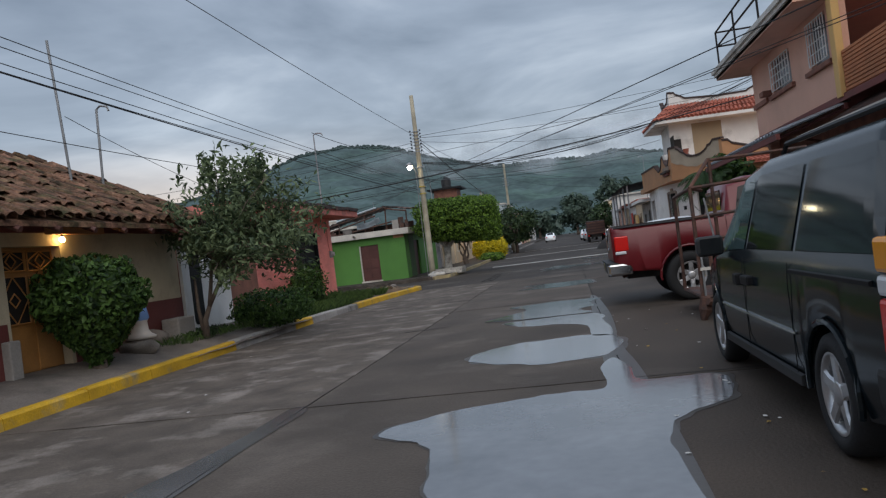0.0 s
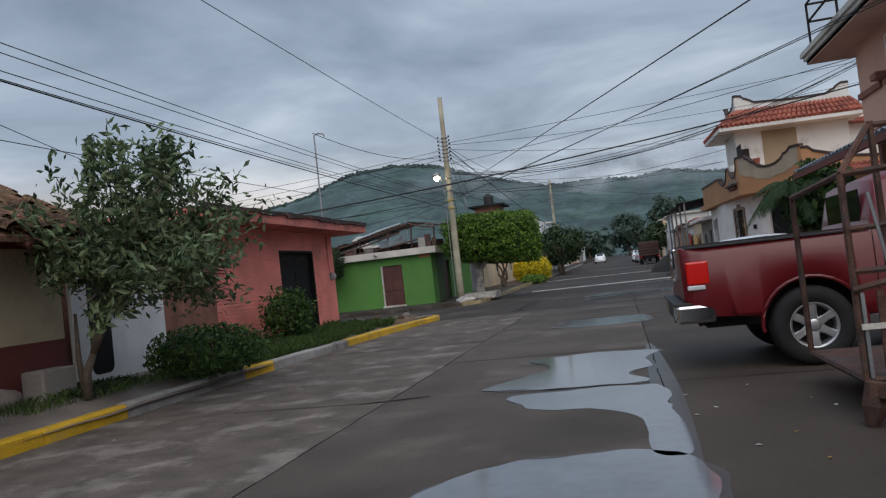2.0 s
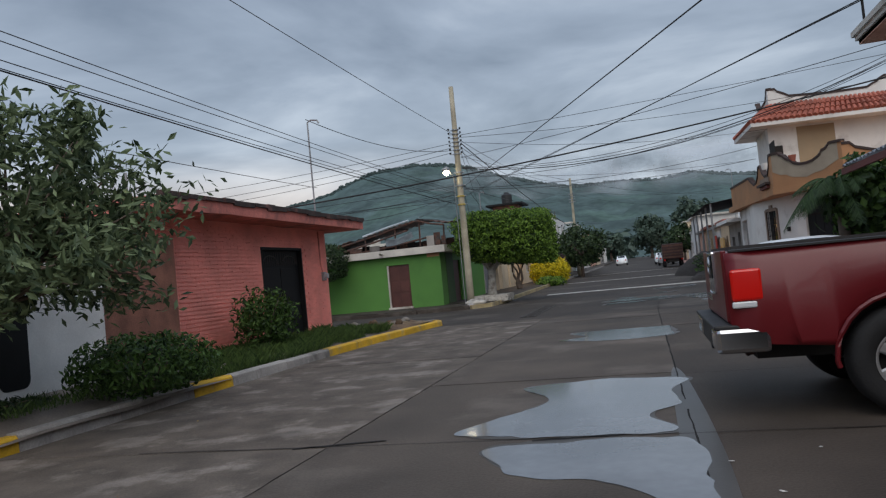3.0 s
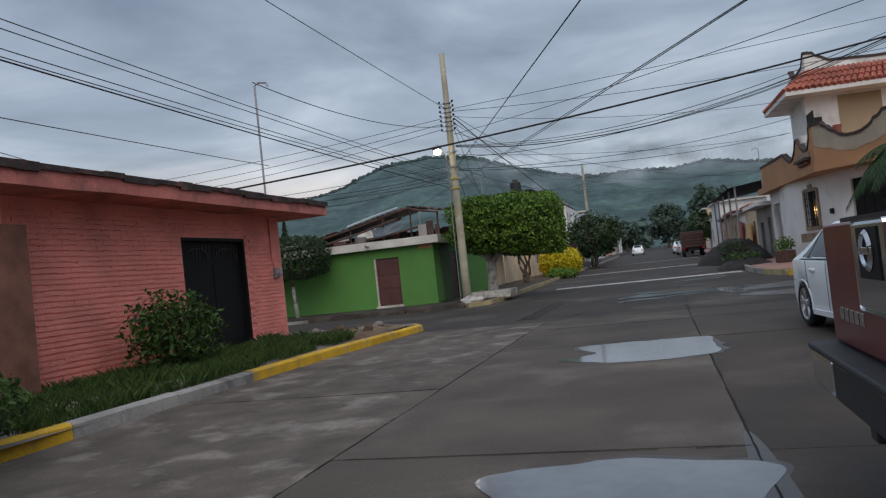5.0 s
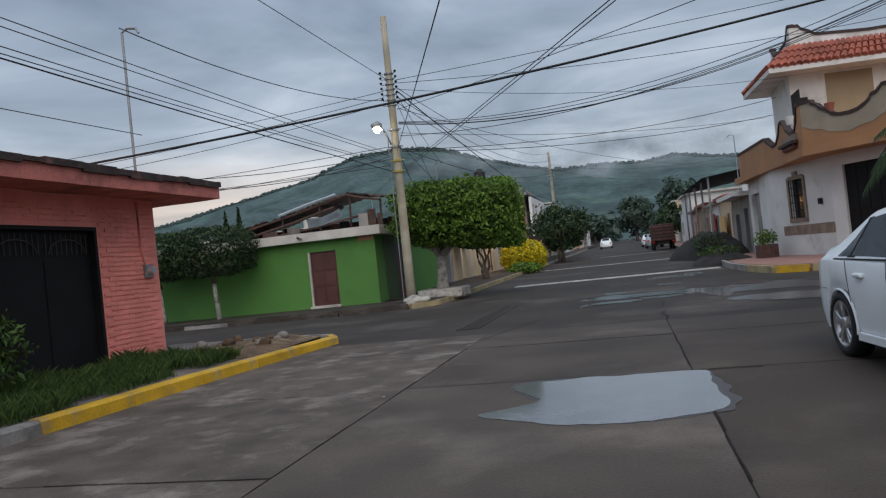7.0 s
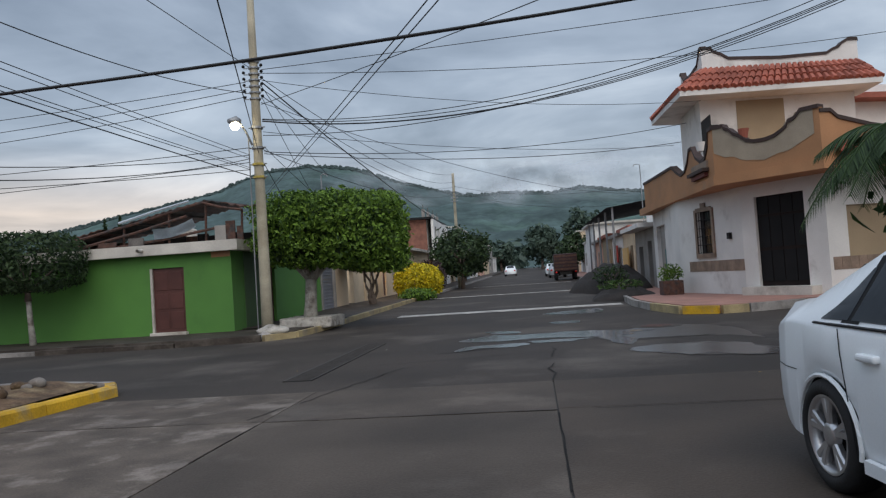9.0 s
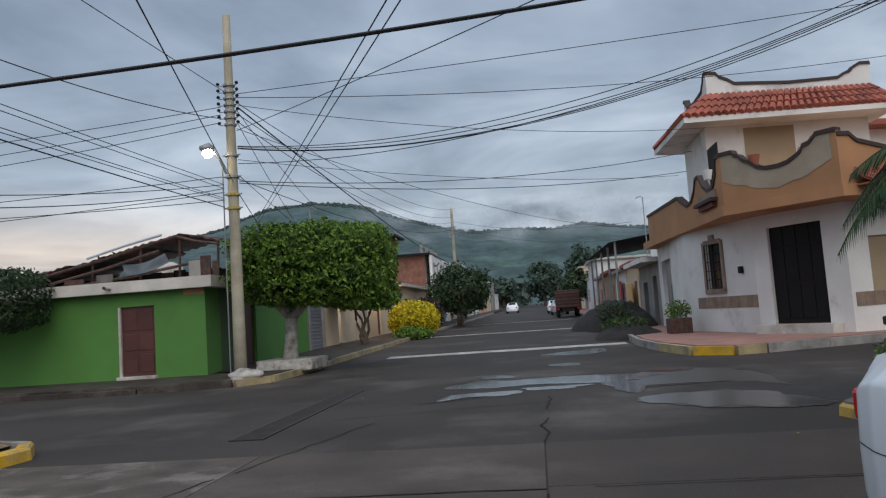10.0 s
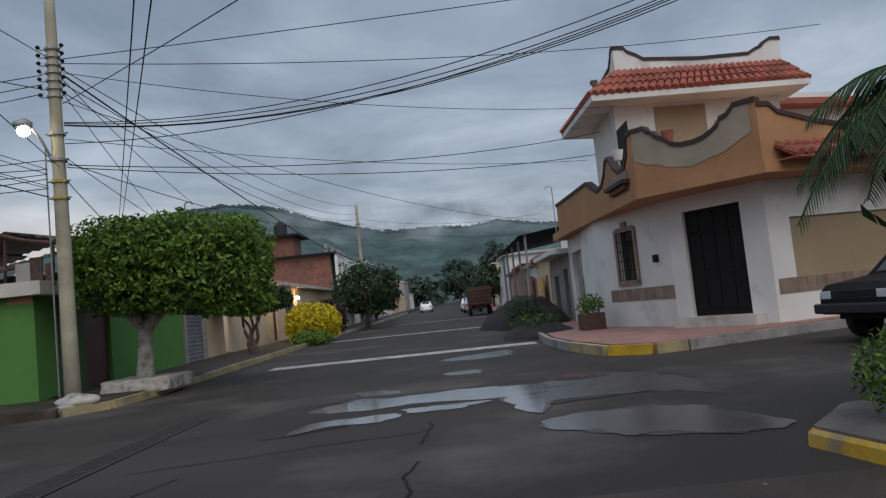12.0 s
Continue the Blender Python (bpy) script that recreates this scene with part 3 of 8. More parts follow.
fr = [bm.verts.new(Vector((*gp0, z)) + d * s + nr * 0.056) for s, z in out]
bk = [bm.verts.new(Vector((*gp0, z)) + d * s + nr * 0.047) for s, z in out]
bm.faces.new(fr)
for i in range(len(out)):
    bm.faces.new((fr[i], bk[i], bk[(i + 1) % len(out)], fr[(i + 1) % len(out)]))
part("black_panel", bm, M_BLACK, gate, "black rounded opening")
part("edge_strip", slab_on_wall(gp0, gp1, -0.02, 0.09, 0.3, 2.1, 0.05, 0.02), M_IRONW, gate)
tagged(part("brick_wall_gap", wall_panel(bmesh.new(), (-8.3, 13.45), (-8.3, 18.7), 0.2, 2.6, 0.2), M_BRICK), "bare red brick wall between two houses", "wall", kind="structure")

# ---- pink house ----
PX, PY0, PY1 = -8.6, 18.6, 26.25
pink = place("pink_house", (-11, 22.5, 0.1), "salmon-painted brick house with a flat overhanging roof", "house")
P0, P1 = (PX, PY0), (PX, PY1)
part("front_wall", wall_panel(bmesh.new(), P0, P1, 0.0, 3.1, 0.2, [(22.55 - PY0, 24.62 - PY0, 0.0, 2.48)]), M_PINK, pink)
part("side_wall", wall_panel(bmesh.new(), (PX - 0.2, PY1), (-16, PY1), 0.0, 3.1, 0.2), M_PINK, pink)
part("rear_side_wall", wall_panel(bmesh.new(), (-16, PY0), (PX - 0.2, PY0), 0.0, 3.1, 0.2), M_BRICK, pink, "unpainted brick side wall")
part("back_wall", wall_panel(bmesh.new(), (-16, PY1), (-16, PY0), 0.0, 3.1, 0.2), M_PINK, pink)
bm = boxm(-16.2, -7.78, 17.75, 27.25, 3.04, 3.3)
bmesh.ops.subdivide_edges(bm, edges=[e for e in bm.edges if e.calc_length() > 3], cuts=24, use_grid_fill=True)
for v in bm.verts:
    v.co += Vector((noise.noise(v.co * 1.3), noise.noise(v.co * 1.3 + Vector((9, 0, 0))), 0.6 * noise.noise(v.co * 1.1 + Vector((0, 9, 0))))) * 0.03
part("roof_slab", bm, M_PINKSLAB, pink, "overhanging concrete roof slab, streaked black along its edge")
bm = bmesh.new()
rnd = random.Random(21)
y = 17.7
while y < 27.2:
    L_ = rnd.uniform(0.25, 0.9)
    h_ = rnd.uniform(0.035, 0.10)
    box(bm, -7.86, -7.735 + rnd.uniform(-0.012, 0.012), y, min(27.28, y + L_), 3.315 - h_, 3.335 + rnd.uniform(0.0, 0.035))
    y += L_
x = -15.8
while x < -7.9:
    L_ = rnd.uniform(0.3, 0.9)
    box(bm, x, min(-7.86, x + L_), 27.18, 27.30, 3.315 - rnd.uniform(0.03, 0.09), 3.335 + rnd.uniform(0.0, 0.03))
    x += L_
part("slab_edge", bm, M_SOOT, pink, "crumbling blackened upper edge of the roof slab")
pdoor = part("door", boxm(PX - 0.16, PX - 0.11, 22.55, 24.62, 0.25, 2.48), M_BLACK, pink, "black metal double door")
for a, b in ((22.6, 23.56), (23.6, 24.57)):
    part("leaf_panel", boxm(PX - 0.115, PX - 0.095, a, b, 0.35, 2.0, 0.005), M_BLACK, pdoor)
    for k in range(9):
        y = a + (b - a) * (k + 0.5) / 9
        part("fan_bar", tube(bmesh.new(), [(PX - 0.09, y, 2.08), (PX - 0.09, y, 2.42)], 0.008, 4), M_IRON, pdoor)
    part("scroll", tube(bmesh.new(), [(PX - 0.085, a + (b - a) * (0.5 + 0.4 * math.cos(t / 8 * math.pi)), 2.1 + 0.22 * math.sin(t / 8 * math.pi)) for t in range(9)], 0.012, 5), M_IRON, pdoor)
part("door_frame", boxm(PX - 0.18, PX + 0.012, 22.5, 22.56, 0.2, 2.52), M_BLACK, pdoor)
part("door_frame", boxm(PX - 0.18, PX + 0.012, 24.61, 24.67, 0.2, 2.52), M_BLACK, pdoor)
part("door_frame", boxm(PX - 0.18, PX + 0.012, 22.56, 24.61, 2.46, 2.52), M_BLACK, pdoor)
part("step", boxm(PX - 0.1, PX + 0.35, 22.5, 24.7, 0.05, 0.27, 0.02), M_KERB, pink)
meter = place("electric_meter", (PX, 25.92, 1.75), "round electric meter with a conduit on the wall", "meter")
part("conduit", tube(bmesh.new(), [(PX + 0.03, 25.75, 3.0), (PX + 0.03, 25.75, 2.1), (PX + 0.03, 25.85, 1.85)], 0.022, 6), M_PINKSLAB, meter)
part("housing", boxm(PX, PX + 0.09, 25.78, 25.98, 1.62, 1.86, 0.02), M_STEELG, meter)
part("dial_glass", tube(bmesh.new(), [(PX + 0.09, 25.88, 1.75), (PX + 0.17, 25.88, 1.75)], [0.085, 0.07], 14), M_ZINC, meter)


def brick_courses(parent, p0, p1, z0, z1, material, holes=(), bl=0.285, bh=0.083, j=0.022, depth=0.019, seed=1, loose=0, near=None, name="brick"):
    """Bricks proud of a wall; those within near (a stretch of the wall) are single parts on shared meshes."""
    rnd = random.Random(seed)
    a, b = Vector((*p0, 0)), Vector((*p1, 0))
    d = (b - a).normalized()
    nrm = Vector((d.y, -d.x, 0))
    ln = (b - a).length
    base = []
    for k in range(3):
        bm = bmesh.new()
        box(bm, 0, bl + 0.003, -0.004, depth, 0, bh - j)
        for v in bm.verts:
            if v.co.y > 0:
                v.co += Vector((0, rnd.uniform(-.004, .002), rnd.uniform(-.006, .006)))
        me = bpy.data.meshes.new("brick")
        bm.to_mesh(me)
        bm.free()
        me.materials.append(material)
        base.append(me)
    vs, fs, made = [], [], 0
    rows = int((z1 - z0) / bh)
    for r in range(rows):
        s = -bl * 0.5 * (r % 2)
        while s < ln - bl:
            if s >= 0 and not any(h[0] - bl < s < h[1] and h[2] - bh < z0 + r * bh < h[3] for h in holes):
                p = a + d * s + Vector((0, 0, z0 + r * bh + rnd.uniform(-.005, .005)))
                m = Matrix((d, nrm, Vector((0, 0, 1)))).transposed().to_4x4()
                m = Matrix.Translation(p) @ m
                me = base[rnd.randrange(3)]
                if near and near[0] < s < near[1] and made < 290:
                    o = new(name, me)
                    attach(o, parent)
                    o.matrix_basis = m
                    made += 1
                else:
                    i0 = len(vs)
                    vs += [tuple(m @ v.co) for v in me.vertices]
                    fs += [tuple(i0 + i for i in f.vertices) for f in me.polygons]
            s += bl
    o = raw("brick_field", vs, fs, material, parent)
    o["kind"] = "stuff"


# ---- green corner house ----
green = place("green_corner_house", (-14, 43, 0.2), "low bright green corner house with a white roof band", "house")
GY, GX, GZ = 38.55, -8.6, 0.18
part("front_wall", wall_panel(bmesh.new(), (-24, GY), (GX, GY), 0.0, 2.62, 0.2, [(24 - 11.08, 24 - 10.08, 0.0, 2.16)]), M_GREEN, green)
part("street_wall", wall_panel(bmesh.new(), (GX, GY + 0.2), (GX, 47.6), 0.0, 2.62, 0.2, [(2.05, 3.45, 0.0, 2.2)]), M_GREEN, green)
part("back_wall", wall_panel(bmesh.new(), (GX - 0.2, 47.6), (-24, 47.6), 0.0, 2.62, 0.2), M_GREEN, green)
part("side_wall", wall_panel(bmesh.new(), (-24, 47.6), (-24, GY), 0.0, 2.62, 0.2), M_GREEN, green)
for y0, y1, x0, x1 in ((GY - 0.28, 47.9, -24.3, GX + 0.32),):
    bm = boxm(x0, x1, y0, y1, 2.55, 2.86)
    part("roof_band", bm, M_OFFWHITE, green, "weathered white concrete roof edge")
part("orange_patch", boxm(-9.2, -8.62, GY - 0.014, GY, 2.38, 2.54), M_ORANGE, green, "patch of orange paint under the roof edge")
gdoor = part("door", boxm(-11.08, -10.08, GY + 0.06, GY + 0.11, 0.24, 2.16), M_DOORB, green, "dark brown panelled door")
for a, b in ((-11.0, -10.62), (-10.54, -10.16)):
    for z0, z1 in ((0.35, 0.85), (0.95, 1.4), (1.5, 2.05)):
        part("door_panel", boxm(a, b, GY + 0.045, GY + 0.065, z0, z1, 0.008), M_DOORB, gdoor)
part("jamb", boxm(-11.14, -11.07, GY - 0.012, GY + 0.14, 0.15, 2.16), M_OFFWHITE, gdoor)
part("door_sill", boxm(-11.16, -10.02, GY - 0.16, GY + 0.1, 0.1, 0.25, 0.012), M_OFFWHITE, green)
sdoor = part("side_door", boxm(GX - 0.15, GX - 0.1, 40.8, 42.2, 0.2, 2.2), M_DOORB, green, "dark brown door on the street side")
part("corner_pier", boxm(GX - 0.02, GX + 0.02, GY + 0.9, 40.75, 0.1, 2.55), mat("dark_green_paint", (0.055, 0.115, 0.04), 0.7, 0.15, 1.0, 0.1, 40), green, "dark green painted strip")
for x in (-14.2, -11.2, -18.5):
    part("drain_spout", tube(bmesh.new(), [(x, GY - 0.2, 2.7), (x - 0.02, GY - 0.52, 2.69)], 0.055, 10, cap=False), M_OFFWHITE, green)
# lean-to of old sheets on the flat roof
lean = place("roof_shelter", (-13, 41, 2.86), "makeshift shelter of rusty and grey sheets on the flat roof", "shelter")
ridge_line = [(-15.6, 2.98), (-14.0, 3.30), (-12.2, 3.72), (-10.2, 4.16), (-9.75, 4.22), (-8.5, 3.90)]
ridge_z = lambda x: float(np.interp(x, [q[0] for q in ridge_line], [q[1] for q in ridge_line]))
rnd = random.Random(31)
M_ASBEST = mat("old_fibre_sheet", (0.105, 0.095, 0.088), 0.85, 0.4, 2.5, 0.4, 30, tint=(0.04, 0.032, 0.028), stain=0.6)
for k in range(9):
    x0 = -15.7 + 0.82 * k
    x1 = x0 + rnd.uniform(0.9, 1.3)
    y0, y1 = GY + 1.0 + rnd.uniform(-0.35, 0.2), GY + rnd.uniform(3.6, 4.8)
    bm = bmesh.new()
    ups, lows = [], []
    for i in range(9):
        x = x0 + (x1 - x0) * i / 8
        w_ = 0.022 if i % 2 else -0.022
        z = ridge_z(x) + w_ + 0.05 * (k % 3) / 3
        ups.append([bm.verts.new((x, yy_, z + dz_)) for yy_, dz_ in ((y0, rnd.uniform(-0.01, 0.01)), (y1, 0.12))])
        lows.append([bm.verts.new(v.co - Vector((0, 0, 0.03))) for v in ups[-1]])
    for i in range(8):
        bm.faces.new((ups[i][0], ups[i + 1][0], ups[i + 1][1], ups[i][1]))
        bm.faces.new((lows[i][1], lows[i + 1][1], lows[i + 1][0], lows[i][0]))
        bm.faces.new((lows[i][0], lows[i + 1][0], ups[i + 1][0], ups[i][0]))
    part("roof_sheet", bm, (M_RUST, M_ASBEST, M_RUST, M_DARK)[k % 4], lean)
for (xa, za), (xb, zb), off_ in (((-14.0, 3.22), (-9.75, 4.12), 0.72), ((-13.6, 3.0), (-10.2, 3.72), 0.6), ((-9.75, 4.12), (-8.45, 3.8), 0.7), ((-12.8, 2.9), (-9.3, 3.3), 0.66)):
    part("rafter", tube(bmesh.new(), [(xa, GY + off_, za), ((xa + xb) / 2, GY + off_, (za + zb) / 2 - 0.04), (xb, GY + off_, zb)], 0.045, 6), M_RUST, lean)
part("pale_edge", tube(bmesh.new(), [(-12.4, GY + 0.6, 3.66), (-11.2, GY + 0.6, 3.95), (-10.1, GY + 0.6, 4.17)], 0.04, 5), M_ZINC, lean)
for k in range(16):
    part("back_board", boxm(-15.0 + 0.4 * k, -14.62 + 0.4 * k, GY + 3.0, GY + 3.08, 2.86, 3.2 + 0.16 * rnd.random()), M_DARK if k % 3 else M_RUST, lean)
for x, zt in ((-13.9, 3.15), (-12.4, 3.5), (-10.9, 3.85), (-9.7, 4.05), (-8.55, 3.8)):
    part("post", tube(bmesh.new(), [(x, GY + 0.8, 2.8), (x + 0.05, GY + 0.8, zt)], 0.04, 6), M_RUST, lean)
# grey tarpaulin hanging slack between two posts
bm = bmesh.new()
g_rows = []
for i in range(9):
    f_ = i / 8
    x = -11.35 + 1.35 * f_
    top_ = 3.42 + 0.22 * f_ - 0.10 * math.sin(math.pi * f_)
    g_rows.append([bm.verts.new((x + 0.02 * j, GY + 0.62 + 0.05 * math.sin(5 * f_ + j), top_ - (0.34 - 0.08 * f_) * j / 3)) for j in range(4)])
for a, b in zip(g_rows, g_rows[1:]):
    for j in range(3):
        bm.faces.new((a[j], b[j], b[j + 1], a[j + 1]))
bmesh.ops.solidify(bm, geom=bm.faces[:], thickness=0.01)
part("tarpaulin", bm, mat("blue_grey_tarpaulin", (0.24, 0.28, 0.31), 0.6, 0.2, 3, 0.2, 30), lean, "slack blue-grey tarpaulin", smooth=True)
for x, w_, h_ in ((-9.3, 0.35, 0.5), (-8.95, 0.3, 0.62), (-8.6, 0.2, 0.45), (-12.1, 0.5, 0.3), (-13.1, 0.6, 0.22)):
    part("scrap_board", boxm(x, x + w_, GY + 0.55, GY + 0.6, 2.84, 2.86 + h_, 0.01), (M_GREY, M_ASBEST, M_RUST)[int(-x * 10) % 3], lean)


# ---- peach two-storey building on the right ----
peach = place("peach_building", (8, 20, 0.1), "two-storey peach building with barred windows and balcony roof", "building")
RXW = 6.1
S = lambda y: 24.1 - y
part("upper_wall", wall_panel(bmesh.new(), (RXW, 24.1), (RXW, 16.95), 3.55, 5.7, 0.22, [(S(22.0), S(20.3), 4.55, 5.42), (S(18.75), S(17.55), 4.5, 5.55)]), M_PEACH, peach)
part("end_wall", wall_panel(bmesh.new(), (12, 24.1), (RXW + 0.22, 24.1), 0.1, 5.7, 0.22), M_PEACH, peach)
part("lower_wall", wall_panel(bmesh.new(), (RXW + 0.5, 23.9), (RXW + 0.5, 3), 0.1, 3.55, 0.2, [(2, 5.2, 0.1, 2.4), (9, 11, 0.1, 2.3)]), M_BRICK, peach, "shaded brick-red ground floor wall")
part("floor_slab", boxm(RXW - 0.12, 12, 3, 24.2, 3.42, 3.56), M_MAROON, peach)
# added near-black sheet behind the openings, painting in the room's shade
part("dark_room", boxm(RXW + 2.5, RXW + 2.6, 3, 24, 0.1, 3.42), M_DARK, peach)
bm = bmesh.new()
prism(bm, [(5.3, 25.2), (5.3, 17.0), (12, 17.0), (12, 25.2)][::-1], 5.7, 5.95)
part("roof_slab", bm, M_PEACH, peach, "overhanging roof slab with a moulded pale edge")
for i, (o, z0, z1) in enumerate(((0.0, 5.72, 5.80), (0.06, 5.80, 5.9), (0.12, 5.9, 6.02))):
    part("cornice", boxm(5.3 - o, 5.31, 17.0, 25.2 + o, z0, z1), M_OFFWHITE, peach)
    part("cornice", boxm(5.31, 12, 25.2, 25.21 + o, z0, z1), M_OFFWHITE, peach)
for (y0, y1, z0, z1) in ((20.3, 22.0, 4.55, 5.42), (17.55, 18.75, 4.5, 5.55)):
    w = part("window", boxm(RXW + 0.12, RXW + 0.15, y0, y1, z0, z1), glass_mat("dim_pane", (0.10, 0.11, 0.12), 0.15), peach)
    grille(w, (RXW, y1), (RXW, y0), z0 + 0.04, z1 - 0.04, 7, 4, M_IRONW, 0.05, 0.014)
    part("sill", boxm(RXW - 0.10, RXW + 0.0, y0 - 0.25, y1 + 0.25, z0 - 0.16, z0 - 0.05, 0.01), M_BRICK, w, "brown moulded sill")
part("string_course", boxm(RXW - 0.07, RXW, 22.6, 24.1, 4.42, 4.56, 0.01), M_BRICK, peach)
part("planter_ledge", boxm(RXW - 0.25, RXW, 22.2, 22.6, 4.55, 4.7, 0.02), M_BRICK, peach)
part("corner_pilaster", boxm(RXW - 0.16, RXW, 16.7, 16.98, 3.5, 7.2, 0.01), M_OCHRE, peach, "ochre pilaster")
part("balcony_parapet", boxm(RXW - 0.05, RXW + 0.1, 3, 16.7, 3.56, 4.45), M_CLAYBAND, peach, "terracotta slatted balcony wall")
for k in range(11):
    part("slat", boxm(RXW - 0.075, RXW - 0.045, 10, 16.68, 3.60 + 0.078 * k, 3.655 + 0.078 * k), M_CLAYBAND, peach)
part("ochre_wall", wall_panel(bmesh.new(), (RXW + 1.4, 16.95), (RXW + 1.4, 3), 3.56, 7.2, 0.2), M_OCHRE, peach, "ochre upper wall behind the balcony")
# roof cage
for a, b in (((5.4, 25.0, 5.95), (5.4, 25.0, 7.2)), ((5.4, 22.6, 5.95), (5.4, 22.6, 7.2)), ((5.4, 25.0, 7.2), (5.4, 17.2, 7.2)), ((5.4, 25.0, 6.75), (5.4, 17.2, 6.75)), ((5.4, 25.0, 7.2), (8.5, 25.0, 7.2)), ((5.4, 25.0, 6.75), (8.5, 25.0, 6.75)), ((8.5, 25.0, 5.95), (8.5, 25.0, 7.2)), ((5.4, 20, 5.95), (5.4, 20, 7.2))):
    part("railing_bar", tube(bmesh.new(), [a, b], 0.03, 6), M_BLACK, peach)
awn = place("awning", (5.4, 20.5, 3.0), "corrugated metal awning on a dark red frame over the pavement", "awning")
bm = bmesh.new()
n = 60
rows = []
for i in range(n + 1):
    y = 16.8 + 8.0 * i / n
    rows.append([bm.verts.new((x, y, zz + (0.028 if i % 2 else -0.028))) for x, zz in ((RXW + 0.05, 3.42), (4.55, 2.98))])
for a, b in zip(rows, rows[1:]):
    bm.faces.new((a[0], a[1], b[1], b[0]))
bmesh.ops.solidify(bm, geom=bm.faces[:], thickness=0.006)
part("sheet", bm, M_ZINC, awn, "grey corrugated sheet")
part("front_beam", boxm(4.58, 4.66, 16.8, 25.0, 2.80, 2.93), M_MAROON, awn)
part("wall_beam", boxm(RXW - 0.1, RXW - 0.02, 16.8, 25.0, 3.25, 3.38), M_MAROON, awn)
for y in (17, 19.6, 22.3, 24.9):
    part("rafter", tube(bmesh.new(), [(4.62, y, 2.9), (RXW, y, 3.34)], 0.03, 6), M_RUST, awn)
lowroof = place("dark_lean_to", (5.5, 10, 2.6), "dark lean-to roof in front of the terracotta balcony", "lean-to")
bm = bmesh.new()
vs = [bm.verts.new(p) for p in ((5.0, 3, 2.72), (5.0, 16.7, 2.72), (RXW + 0.3, 16.7, 3.4), (RXW + 0.3, 3, 3.4))]
bm.faces.new(vs)
bmesh.ops.solidify(bm, geom=bm.faces[:], thickness=0.06)
part("roof_sheet", bm, M_RUST, lowroof)
part("edge", boxm(4.95, 5.02, 3, 16.7, 2.68, 2.8), M_OFFWHITE, lowroof)
for y in (4, 8, 12, 16.4):
    part("bracket", tube(bmesh.new(), [(5.05, y, 2.7), (RXW + 0.45, y, 2.2)], 0.03, 6), M_RUST, lowroof)

# ---- white corner house with the curved balcony ----
ch = place("white_corner_house", (9, 44, 0.2), "white corner house with ochre balcony and red tile eaves", "house")
Q1, QE, Q2, Q3, Q0 = (5.5, 45.2), (6.6, 41.2), (8.2, 38.9), (17.5, 41.2), (5.7, 52.0)


def along(p, q, s):
    d = (Vector(q) - Vector(p)).normalized()
    return tuple(Vector(p) + d * s)


def dist(p, q):
    return (Vector(q) - Vector(p)).length


lw = dist(Q1, QE)
ld = dist(QE, Q2)
part("street_wall", wall_panel(bmesh.new(), Q0, Q1, 0.15, 3.7, 0.25, [(1.0, 3.4, 0.2, 2.9)]), M_WHITE, ch)
part("window_wall", wall_panel(bmesh.new(), Q1, QE, 0.15, 3.7, 0.25, [(lw - 2.75, lw - 1.75, 1.55, 3.0)]), M_WHITE, ch)
part("door_wall", wall_panel(bmesh.new(), QE, Q2, 0.15, 3.7, 0.25, [(0.5, 2.15, 0.45, 3.12)]), M_WHITE, ch)
part("side_wall", wall_panel(bmesh.new(), Q2, Q3, 0.15, 3.7, 0.25, [(0.6, 3.6, 0.9, 2.6)]), M_WHITE, ch)
part("garage_blind", slab_on_wall(Q2, Q3, 0.6, 3.6, 0.9, 2.6, -0.12, 0.04), M_TAN, ch, "beige roller shutter")
part("garage_recess", slab_on_wall(Q0, Q1, 1.0, 3.4, 0.2, 2.9, -0.2, 0.04), M_GREY, ch)
part("teal_door", slab_on_wall(Q0, Q1, 2.2, 2.9, 0.25, 1.9, -0.155, 0.03), mat("teal_paint", (0.03, 0.14, 0.15), 0.6, 0.2, 1, 0.1, 40), ch, "teal metal door")
# added near-black block in place of a shaded interior
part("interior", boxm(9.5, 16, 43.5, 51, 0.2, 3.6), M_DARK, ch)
dr = part("door", slab_on_wall(QE, Q2, 0.5, 2.15, 0.45, 3.12, -0.16, 0.05), mat("dark_wood", (0.016, 0.010, 0.009), 0.7, 0.3, 3, 0.15, 50, spec=0.2), ch, "tall dark double door")
for k in range(4):
    s0 = 0.53 + 0.405 * k
    for z0, z1 in ((0.6, 1.5), (1.6, 2.5), (2.58, 3.08)):
        part("door_panel", slab_on_wall(QE, Q2, s0, s0 + 0.375, z0, z1, -0.11, 0.02), M_BLACK, dr)
part("door_step", slab_on_wall(QE, Q2, 0.2, 2.5, 0.2, 0.45, 0.0, 0.45), M_OFFWHITE, ch)
wn_ = part("window", slab_on_wall(Q1, QE, lw - 2.75, lw - 1.75, 1.55, 3.0, -0.15, 0.03), glass_mat("dark_pane", (0.012, 0.012, 0.014), 0.08), ch, "arched barred window")
for a, b, z0, z1 in ((lw - 2.87, lw - 2.75, 1.45, 3.05), (lw - 1.75, lw - 1.63, 1.45, 3.05), (lw - 2.87, lw - 1.63, 1.40, 1.55), (lw - 2.75, lw - 1.75, 2.96, 3.10), (lw - 2.4, lw - 2.1, 3.10, 3.25)):
    part("window_frame", slab_on_wall(Q1, QE, a, b, z0, z1, 0.0, 0.06), M_WAINS, wn_)
a_, b_ = along(Q1, QE, lw - 2.75), along(Q1, QE, lw - 1.75)
grille(wn_, a_, b_, 1.57, 2.96, 6, 5, M_BLACK, 0.03, 0.011)
